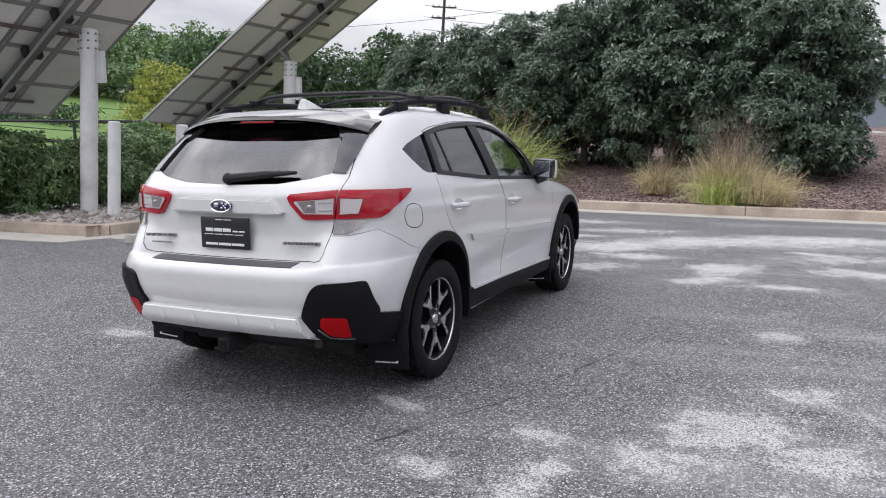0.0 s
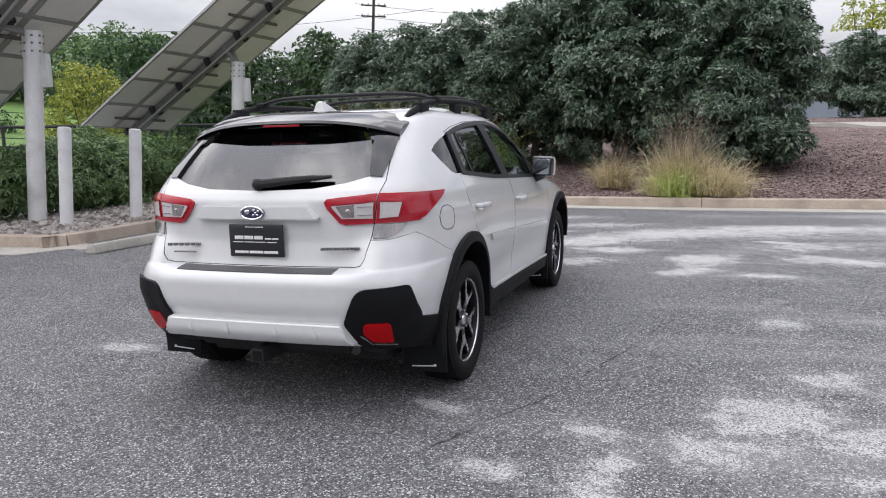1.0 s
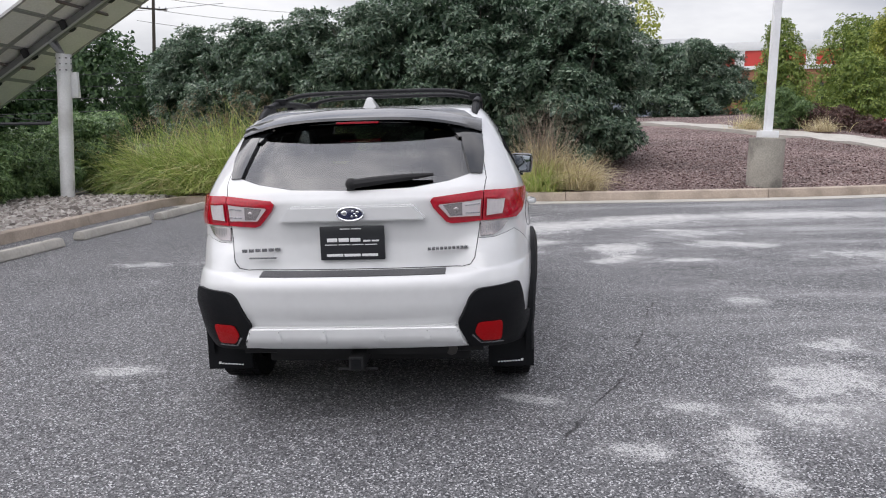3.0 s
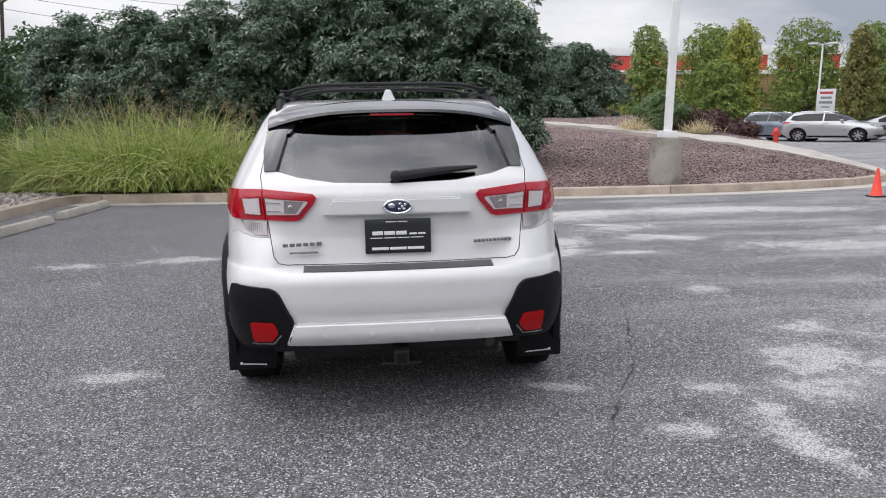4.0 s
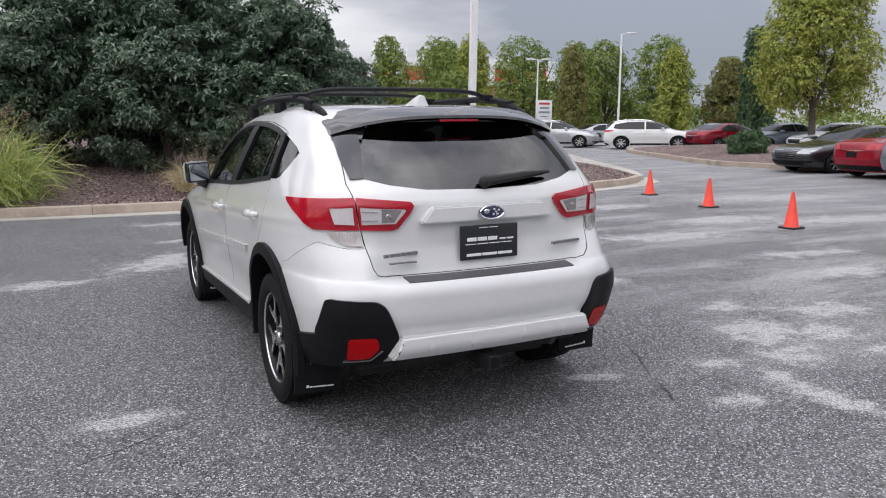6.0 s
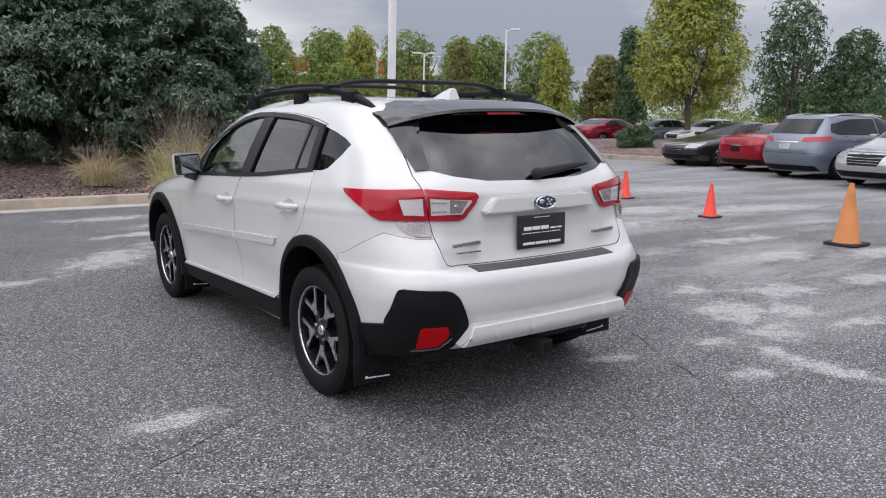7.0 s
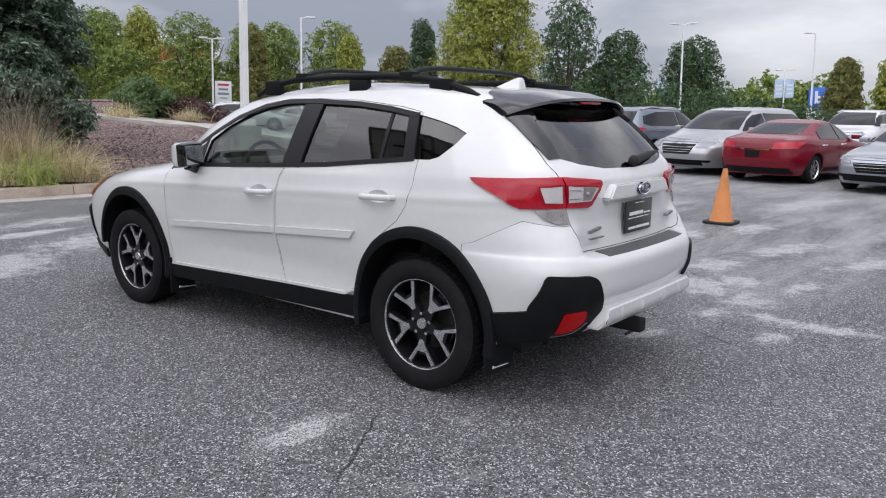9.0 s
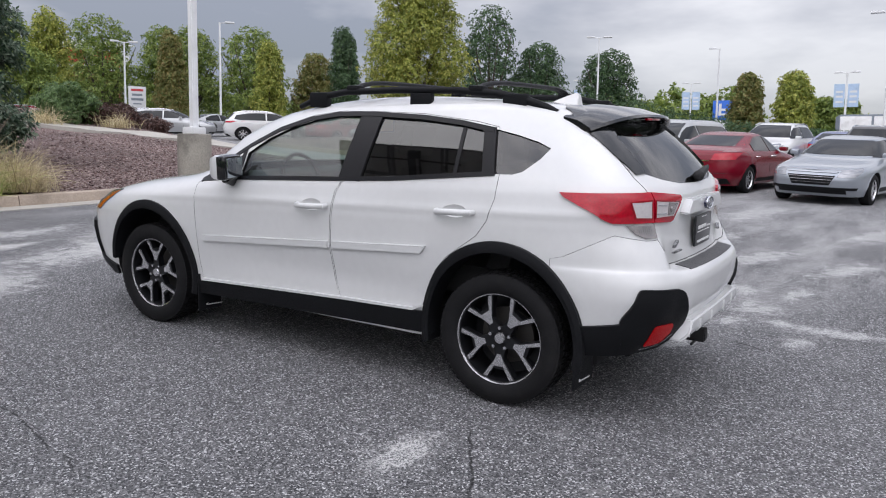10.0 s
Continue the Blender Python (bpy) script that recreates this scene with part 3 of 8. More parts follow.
# cladding: arches, sills, corners
def arch_ring(bm, y0, s):
    n = 40
    rings = []
    for i in range(n + 1):
        a0 = math.radians(6 if y0 > 0 else -12)
        a = a0 + (math.pi + math.radians(12) - a0) * i / n
        c_, s_ = math.cos(a) * (0.925 if y0 > 0 and math.cos(a) > 0 else 1.0), math.sin(a)
        oy, oz = y0 + 0.456 * c_, ARCH_Z + 0.498 * s_ - 0.0
        iy, iz = y0 + 0.412 * c_, ARCH_Z + 0.440 * s_
        my, mz = (oy * 0.45 + iy * 0.55), (oz * 0.45 + iz * 0.55)
        xo = lambda y, z, e: s * (half_width(y, max(z, 0.4)) + e)
        rings.append([bm.verts.new(v) for v in ((xo(oy, oz, -0.02), oy, oz), (xo(oy, oz, 0.012), oy, oz), (xo(my, mz, 0.024), my, mz), (xo(iy, iz, 0.02), iy, iz), (s * 0.76, iy, iz))])
    for r0, r1 in zip(rings, rings[1:]):
        for j in range(4):
            f = (r0[j], r1[j], r1[j + 1], r0[j + 1])
            bm.faces.new(f)
    bmesh.ops.recalc_face_normals(bm, faces=bm.faces[:])


for s in (-1, 1):
    for y in (-1.3325, 1.3325):
        b = bmesh.new()
        arch_ring(b, y, s)
        part("wheel_arch_trim", b, M_CLAD, car, "black plastic wheel arch cladding")
    b = bmesh.new()
    patch(b, [(0.90, 0.275), (0.90, 0.365), (0.14, 0.392), (-0.90, 0.425), (-0.93, 0.305)], 0.016, 0.06, 0.06, on_side(s))
    part("sill_cladding", b, M_CLAD, car, "black plastic sill cladding")
    b = bmesh.new()
    ribbon(b, dense([(0.83, 0.372), (0.14, 0.4), (-0.305, 0.416), (-0.82, 0.43), (-0.885, 0.462)], 0.06), 0.014, 0.02, 0.02, on_side(s))
    part("sill_strip", b, M_WHITE, car)
    # rear corner
    b = bmesh.new()
    patch(b, round_poly([(round_x(0.545, 0.385), 0.385), (round_x(0.500, 0.515), 0.515), (round_x(0.565, 0.655), 0.655), (round_x(0.60, 0.680), 0.680), (round_y(-2.015, 0.690), 0.690), (round_y(-1.935, 0.53), 0.53), (round_y(-1.915, 0.37), 0.37)], 0.020), 0.018, 0.04, 0.03, on_corner(s))
    patch(b, [(round_y(-2.05, 0.375), 0.375), (round_y(-2.05, 0.53), 0.53), (round_y(-1.99, 0.525), 0.525), (round_y(-1.74, 0.482), 0.482), (round_y(-1.74, 0.34), 0.34)], 0.018, 0.04, 0.04, on_corner(s))
    part("rear_corner_cladding", b, M_CLAD, rear_bumper, "black plastic bumper corner")
    b = bmesh.new()
    patch(b, round_poly([(s * 0.705, 0.404), (s * 0.61, 0.412), (s * 0.575, 0.46), (s * 0.592, 0.512), (s * 0.71, 0.510)], 0.014), 0.022, 0.012, 0.03, on_tail)
    part("rear_reflector", b, M_REFL, rear_bumper, "red bumper reflector")
    b = bmesh.new()
    ribbon(b, dense([(s * 0.712, 0.394), (s * 0.605, 0.402), (s * 0.563, 0.452)], 0.03), 0.008, 0.024, 0.01, on_tail)
    part("reflector_rim", b, M_BADGEGREY, rear_bumper)
    # front corner
    b = bmesh.new()
    patch(b, [(1.74, 0.285), (1.74, 0.365), (1.95, 0.39), (2.10, 0.42), (2.10, 0.285)], 0.018, 0.03, 0.05, on_side(s))
    patch(b, [(2.035, 0.39), (2.055, 0.64), (2.12, 0.66), (2.12, 0.39)], 0.018, 0.03, 0.03, on_side(s))
    part("front_corner_cladding", b, M_CLAD, car, "black plastic front bumper corner")
    # head lamp
    b = bmesh.new()
    patch(b, [(1.72, 0.895), (1.80, 0.885), (2.02, 0.85), (2.05, 0.74), (1.93, 0.74)], 0.006, 0.02, 0.04, on_side(s))
    lamp = part("head_lamp", b, M_HEADLENS, car, "clear head lamp with amber corner")
    b = bmesh.new()
    patch(b, [(1.745, 0.883), (1.82, 0.862), (1.985, 0.745), (1.935, 0.745)], 0.009, 0.01, 0.03, on_side(s))
    part("side_marker", b, M_AMBER, lamp)
    # tail lamp on the body
    b = bmesh.new()
    Z_T, Z_B = 1.128, 0.985
    patch(b, [(round_x(0.638, Z_T), Z_T), (round_y(-1.62, 1.118), 1.118), (round_y(-1.64, 1.10), 1.10), (round_y(-1.86, 0.99), 0.985), (round_x(0.625, Z_B), Z_B)], 0.014, 0.04, 0.025, on_corner(s))
    tl = part("tail_lamp", b, M_RED, car, "red wraparound tail lamp")
    b = bmesh.new()
    patch(b, [(round_x(0.645, 1.094), 1.094), (round_y(-1.925, 1.086), 1.086), (round_y(-1.945, 1.014), 1.014), (round_x(0.64, 1.01), 1.01)], 0.018, 0.02, 0.025, on_corner(s))
    part("clear_insert", b, M_CLEARLENS, tl, "clear lamp insert")
    b = bmesh.new()
    edge = [(round_x(0.645, 1.094), 1.094), (round_y(-1.925, 1.086), 1.086), (round_y(-1.945, 1.014), 1.014), (round_x(0.64, 1.01), 1.01)]
    ribbon(b, dense(edge, 0.04, True), 0.007, 0.0195, 0.012, on_corner(s), True)
    part("insert_edge", b, M_REDDARK, tl)
    b = bmesh.new()
    patch(b, [(round_x(0.620, 0.978), 0.978), (round_y(-1.915, 0.978), 0.978), (round_y(-1.955, 0.938), 0.938), (round_x(0.68, 0.912), 0.912), (round_x(0.618, 0.912), 0.912)], 0.010, 0.03, 0.025, on_corner(s))
    turn_lamp = part("turn_lamp", b, M_TURN, tl, "clear ribbed turn signal lens")
    b = bmesh.new()
    for k in range(7):
        u = round_x(0.64, 0.95) + (round_y(-1.955, 0.95) - round_x(0.64, 0.95)) * (k + 0.5) / 8
        ribbon(b, [(u, 0.922 + 0.003 * k), (u, 0.972)], 0.004, 0.0115, 0.006, on_corner(s))
    part("lens_ribs", b, M_BADGEGREY, turn_lamp)
    # tail lamp on the tailgate
    b = bmesh.new()
    patch(b, [(s * 0.632, Z_T), (s * 0.395, 1.105), (s * 0.38, 1.092), (s * 0.395, 1.06), (s * 0.455, 0.99), (s * 0.48, 0.982), (s * 0.62, Z_B)], 0.014, 0.03, 0.025, on_tail)
    gl = part("gate_lamp", b, M_RED, tailgate, "red lamp on the tailgate")
    b = bmesh.new()
    patch(b, [(s * 0.622, 1.094), (s * 0.422, 1.080), (s * 0.416, 1.068), (s * 0.466, 1.010), (s * 0.616, 1.010)], 0.018, 0.02, 0.025, on_tail)
    part("clear_insert", b, M_CLEARLENS, gl, "clear lamp insert")
    b = bmesh.new()
    ribbon(b, dense([(s * 0.622, 1.094), (s * 0.422, 1.080), (s * 0.416, 1.068), (s * 0.466, 1.010), (s * 0.616, 1.010)], 0.04, True), 0.007, 0.0195, 0.012, on_tail, True)
    part("insert_edge", b, M_REDDARK, gl)
    b = bmesh.new()
    c = on_tail(s * 0.50, 1.047, 0.020)
    bmesh.ops.create_uvsphere(b, u_segments=12, v_segments=8, radius=0.014)
    bmesh.ops.transform(b, verts=b.verts[:], matrix=Matrix.Translation(c) @ Matrix.Diagonal((1, 0.35, 1, 1)))
    part("bulb", b, M_TURN, gl)
    b = bmesh.new()
    patch(b, [(s * 0.530, 1.082), (s * 0.440, 1.074), (s * 0.475, 1.020), (s * 0.530, 1.020)], 0.0205, 0.006, 0.025, on_tail)
    part("lamp_bowl", b, M_TURN, gl, "silvered reflector bowl")
    b = bmesh.new()
    ribbon(b, dense([(s * 0.612, 1.072), (s * 0.545, 1.068)], 0.03), 0.005, 0.0215, 0.004, on_tail)
    ribbon(b, dense([(s * 0.612, 1.030), (s * 0.545, 1.030)], 0.03), 0.005, 0.0215, 0.004, on_tail)
    part("lamp_ridge", b, M_CHROME, gl)
    # spoiler cheek beside the glass
    b = bmesh.new()
    patch(b, [(s * 0.574, 1.212), (s * 0.632, 1.208), (s * 0.642, 1.30), (s * 0.630, 1.41), (s * 0.520, 1.43), (s * 0.533, 1.36)], 0.008, 0.02, 0.03, on_tail)
    part("glass_side_trim", b, M_GLOSS, tailgate, "gloss black trim beside the rear window")
    # mud flaps
    for y0, x1, zb in ((-1.755, 0.645, 0.165), (0.865, 0.70, 0.15)):
        b = bmesh.new()
        box(b, min(s * x1, s * 0.888), max(s * x1, s * 0.888), y0 - 0.006, y0 + 0.006, zb, 0.40, 0.003)
        fl = part("mud_flap", b, M_CLAD, car, "black mud flap with small white mark")
        b = bmesh.new()
        for k in range(9):
            box(b, s * 0.70 + s * 0.0155 * k - 0.0062, s * 0.70 + s * 0.0155 * k + 0.0062, y0 - 0.010, y0 - 0.0065, zb + 0.022 + 0.001 * k, zb + (0.034 if k == 8 else 0.028) + 0.001 * k)
        part("printed_mark", b, M_INKW, fl)
    # mouldings and handles on the doors
    b = bmesh.new()
    patch(b, [(0.80, 0.635), (0.80, 0.672), (-0.235, 0.742), (-0.24, 0.704)], 0.016, 0.016, 0.05, on_side(s))
    part("door_moulding", b, M_WHITE, car)
    b = bmesh.new()
    patch(b, [(-0.272, 0.706), (-0.272, 0.745), (-0.905, 0.787), (-0.875, 0.745)], 0.016, 0.016, 0.05, on_side(s))
    part("door_moulding", b, M_WHITE, car)
    for y0, z0 in ((-0.12, 0.942), (-1.075, 0.985)):
        b = bmesh.new()
        pts = [skin(by_y(y0 + d, z0 + dz, s), z0 + dz, o) for d, dz, o in ((-0.108, 0.004, 0.0), (-0.10, 0.004, 0.026), (-0.05, 0.002, 0.038), (0.05, -0.002, 0.038), (0.10, -0.004, 0.026), (0.108, -0.004, 0.0))]
        tube(b, pts, [0.012, 0.013, 0.014, 0.014, 0.013, 0.012], 10, 1.2)
        part("door_handle", b, M_WHITE, car)
    # mirrors
    b = bmesh.new()
    vs = box(b, -0.090, 0.090, -0.004, 0.078, -0.080, 0.080, 0.038)
    for v in b.verts:
        k = 1 - 0.22 * max(0, (v.co.y - 0.02) / 0.06)
        v.co.x *= k
        v.co.z *= k
    bmesh.ops.transform(b, verts=b.verts[:], matrix=pose(s * 0.935, 0.53, 1.125, 0, s * 3, s * -8))
    mi = part("side_mirror", b, M_WHITE, car, "white door mirror with black housing")
    b = bmesh.new()
    box(b, -0.086, 0.086, -0.064, 0.02, -0.077, 0.076, 0.031, pose(s * 0.935, 0.53, 1.125, 0, s * 3, s * -8))
    part("mirror_housing", b, M_GLOSS, mi)
    b = bmesh.new()
    box(b, -0.070, 0.070, -0.0705, -0.056, -0.060, 0.060, 0.006, pose(s * 0.935, 0.53, 1.125, 0, s * 3, s * -8))
    part("mirror_glass", b, M_MIRROR, mi)
    b = bmesh.new()
    tube(b, [(s * 0.83, 0.55, 1.03), (s * 0.865, 0.55, 1.035), (s * 0.92, 0.54, 1.07)], [0.03, 0.028, 0.04], 10, 1.3)
    part("mirror_arm", b, M_GLOSS, mi)

# fuel flap seam on the right flank
b = bmesh.new()
flap = smooth_line([(-1.70, 0.915), (-1.54, 0.905), (-1.545, 1.035), (-1.70, 1.04)], 2, True)
ribbon(b, flap, 0.004, 0.001, 0.003, on_side(1), True)
part("fuel_flap_seam", b, M_DARK, car)

# badge, plate, garnish and letters on the tailgate
b = bmesh.new()
prism(b, [(-0.345, 1.005), (0.345, 1.005), (0.36, 1.012), (0.30, 1.082), (-0.30, 1.082), (-0.36, 1.012)], -2.105, -2.04, "y")
bmesh.ops.bevel(b, geom=b.edges[:], offset=0.008, segments=2, affect="EDGES")
part("gate_garnish", b, M_WHITE, tailgate)
b = bmesh.new()
lathe(b, [(0.0, -2.122), (0.05, -2.121), (0.062, -2.117), (0.066, -2.104)], 32, "x")
for v in b.verts:
    v.co = Vector((v.co.y, v.co.x, 1.045 + v.co.z * 0.50))
bg = part("badge", b, M_BADGEBLUE, tailgate, "oval blue and chrome badge")
b = bmesh.new()
ring = [(0.064 * math.cos(a), -2.120, 1.045 + 0.032 * math.sin(a)) for a in np.linspace(0, 2 * math.pi, 33)]
tube(b, ring, 0.005, 6)
for px, pz, r in ((-0.028, 1.050, 0.015), (0.012, 1.058, 0.007), (0.022, 1.045, 0.007), (0.036, 1.054, 0.007), (0.03, 1.034, 0.007), (0.008, 1.034, 0.007)):
    vs = bmesh.ops.create_uvsphere(b, u_segments=8, v_segments=6, radius=r)["verts"]
    bmesh.ops.transform(b, verts=vs, matrix=Matrix.Translation((px, -2.121, pz)) @ Matrix.Diagonal((1.1, 0.25, 0.8, 1)))
part("badge_rim", b, M_CHROME, bg)
b = bmesh.new()
box(b, -0.158, 0.158, -2.098, -2.086, 0.818, 0.984, 0.006)
plate = part("dealer_plate", b, M_PLATE, tailgate, "black dealer plate with white print")
b = bmesh.new()
PX = -2.101
for x0, x1, z0, z1, n in ((-0.125, 0.045, 0.908, 0.926, 3), (0.052, 0.135, 0.908, 0.916, 2), (-0.135, 0.125, 0.892, 0.896, 4), (-0.128, 0.128, 0.836, 0.849, 3), (-0.06, 0.05, 0.969, 0.973, 2)):
    b = bmesh.new()
    step = (x1 - x0) / n
    for i in range(n):
        xa = x0 + step * i
        box(b, xa + 0.002, xa + step - 0.004, PX, PX + 0.003, z0, z1, 0.001)
    part("plate_print", b, M_INKW, plate)
b = bmesh.new()
for i in range(6):
    box(b, -0.545 + i * 0.031, -0.545 + i * 0.031 + 0.024, -2.062 + 0.006 * (i - 6), -2.05 + 0.006 * (i - 6), 0.864, 0.879)
part("maker_letters", b, M_BADGEGREY, tailgate)
b = bmesh.new()
for i in range(10):
    box(b, 0.365 + i * 0.0195, 0.365 + i * 0.0195 + 0.015, -2.098 + 0.0045 * i, -2.08 + 0.0045 * i, 0.858, 0.871)
part("model_letters", b, M_BADGEGREY, tailgate)
b = bmesh.new()
box(b, -0.515, -0.38, -2.092, -2.075, 0.830, 0.837, 0.002, None)
part("trim_letters", b, M_BADGEGREY, tailgate)
b = bmesh.new()
patch(b, [(-0.45, 0.752), (0.45, 0.752), (0.45, 0.766), (-0.45, 0.766)], 0.004, 0.008, 0.02, on_tail)
part("bumper_step", b, M_STEP, rear_bumper, "dark grey ribbed bumper step plate")
b = bmesh.new()
patch(b, [(-0.545, 0.402), (0.545, 0.402), (0.502, 0.510), (-0.502, 0.510)], 0.034, 0.08, 0.02, on_valance)
bmesh.ops.bevel(b, geom=[e for e in b.edges if e.is_manifold and e.calc_face_angle(0) > 1.0], offset=0.010, segments=3, affect="EDGES")
part("lower_valance", b, M_WHITE, rear_bumper, "white lower bumper panel")
for x in (-0.36, -0.14, 0.14, 0.36):
    b = bmesh.new()
    patch(b, smooth_line([(x - 0.017, 0.425), (x + 0.017, 0.425), (x + 0.010, 0.492), (x - 0.010, 0.492)], 1, True), 0.040, 0.02, 0.01, on_valance)
    bmesh.ops.bevel(b, geom=[e for e in b.edges if e.is_manifold and e.calc_face_angle(0) > 1.0], offset=0.003, segments=2, affect="EDGES")
    part("valance_rib", b, M_WHITE, rear_bumper)

# spoiler, fin, wiper
b = bmesh.new()
patch(b, [(-0.60, 1.474), (0.60, 1.474), (0.54, 1.518), (0.46, 1.534), (-0.46, 1.534), (-0.54, 1.518)], 0.008, 0.02, 0.03, on_tail)
for s in (-1, 1):
    patch(b, [(s * 0.636, 1.385), (s * 0.628, 1.42), (s * 0.59, 1.480), (s * 0.44, 1.480), (s * 0.515, 1.385)], 0.007, 0.02, 0.03, on_tail)
part("spoiler_base", b, M_GLOSS, tailgate, "gloss black spoiler base")
b = bmesh.new()
rows = []
for k in np.linspace(-1, 1, 25):
    ax = abs(k)
    x = 0.635 * k
    tip = -1.80 + 0.12 * ax ** 3
    root = -1.50 - 0.03 * ax
    zr = 1.548 - 0.075 * ax ** 2.5
    zt = 1.498 - 0.075 * ax ** 3
    rows.append([b.verts.new(v) for v in ((x, root, zr + 0.006), (x, (root + tip) / 2, (zr + zt) / 2 + 0.016), (x, tip + 0.01, zt + 0.004), (x, tip + 0.002, zt - 0.010), (x, tip + 0.05, zt - 0.018), (x * 0.98, root - 0.03, zr - 0.085 - 0.03 * ax ** 3))])
for r0, r1 in zip(rows, rows[1:]):
    for j in range(6):
        b.faces.new((r0[j], r1[j], r1[(j + 1) % 6], r0[(j + 1) % 6]))
b.faces.new(rows[0])
b.faces.new(rows[-1][::-1])
bmesh.ops.recalc_face_normals(b, faces=b.faces[:])
sp = part("spoiler", b, M_GLOSS, tailgate, "gloss black roof spoiler")
b = bmesh.new()
box(b, -0.11, 0.11, -1.792, -1.775, 1.470, 1.482, 0.004)
part("brake_light", b, M_RED, sp, "red high brake light")
b = bmesh.new()
prof_fin = [(-1.36, 1.545), (-1.355, 1.61), (-1.335, 1.618), (-1.29, 1.60), (-1.20, 1.562), (-1.17, 1.548)]
L, R = [], []
for y, z in prof_fin:
    hw = 0.038 * (1 - (z - 1.545) / 0.09) + 0.006
    L.append(b.verts.new((-hw, y, z)))
    R.append(b.verts.new((hw, y, z)))
b.faces.new(L)
b.faces.new(R[::-1])
for i in range(len(L)):
    j = (i + 1) % len(L)
    b.faces.new((L[i], R[i], R[j], L[j]))
bmesh.ops.bevel(b, geom=b.edges[:], offset=0.004, segments=2, affect="EDGES")
bmesh.ops.recalc_face_normals(b, faces=b.faces[:])
part("roof_aerial", b, M_WHITE, car, "white shark fin aerial")
b = bmesh.new()
wl_pts = [skin(by_x(x, z), z, 0.022) for x, z in ((0.0, 1.168), (0.10, 1.178), (0.25, 1.192), (0.395, 1.202))]
tube(b, wl_pts, [0.026, 0.025, 0.020, 0.009], 8, 0.9)
vs = bmesh.ops.create_uvsphere(b, u_segments=10, v_segments=8, radius=0.03)["verts"]
bmesh.ops.transform(b, verts=vs, matrix=Matrix.Translation(wl_pts[0]))
part("rear_wiper", b, M_DARK, tailgate, "black rear wiper")
b = bmesh.new()
box(b, 0.20, 0.56, 0.33, 0.35, 1.33, 1.45, 0.008)
visor = part("sun_visor", b, M_SEAT, car)
b = bmesh.new()
box(b, 0.24, 0.53, 0.322, 0.327, 1.345, 1.425, 0.002)
part("visor_label", b, M_YELLOW, visor, "yellow label on the sun visor")

# roof rails and crossbars
for s in (-1, 1):
    b = bmesh.new()
    xs = lambda y: s * (0.615 - 0.02 * ((y + 0.55) / 0.9) ** 2)
    line = [(xs(0.22), 0.22, 1.502), (xs(0.12), 0.12, 1.540), (xs(0.0), 0.0, 1.572), (xs(-0.15), -0.15, 1.594), (xs(-0.5), -0.5, 1.606), (xs(-0.9), -0.9, 1.606), (xs(-1.15), -1.15, 1.590), (xs(-1.3), -1.3, 1.56), (xs(-1.42), -1.42, 1.522), (xs(-1.48), -1.48, 1.497)]
    tube(b, line, [0.014, 0.017, 0.018, 0.018, 0.018, 0.018, 0.019, 0.021, 0.02, 0.016], 10, 1.1)
    rail = part("roof_rail", b, M_CLAD, car, "black raised roof rail")
    for y in (-0.68, -1.25, 0.06):
        b = bmesh.new()
        box(b, xs(y) - 0.02, xs(y) + 0.02, y - 0.07, y + 0.07, 1.50, 1.59, 0.01)
        part("rail_foot", b, M_CLAD, rail)
for y in (-0.2, -1.02):
    b = bmesh.new()
    pts = []
    for k in np.linspace(-1, 1, 21):
        pts.append((0.585 * k, y - 0.02 * (1 - k * k), 1.618 + 0.040 * (1 - abs(k) ** 6)))
    tube(b, pts, [0.024] + [0.032] * 19 + [0.024], 12, 0.42)
    cb = part("crossbar", b, M_CLAD, car, "black roof crossbar")
    for s in (-1, 1):
        b = bmesh.new()
        box(b, s * 0.592 - 0.035, s * 0.592 + 0.035, y - 0.045, y + 0.045, 1.592, 1.632, 0.012)
        part("crossbar_clamp", b, M_CLAD, cb)


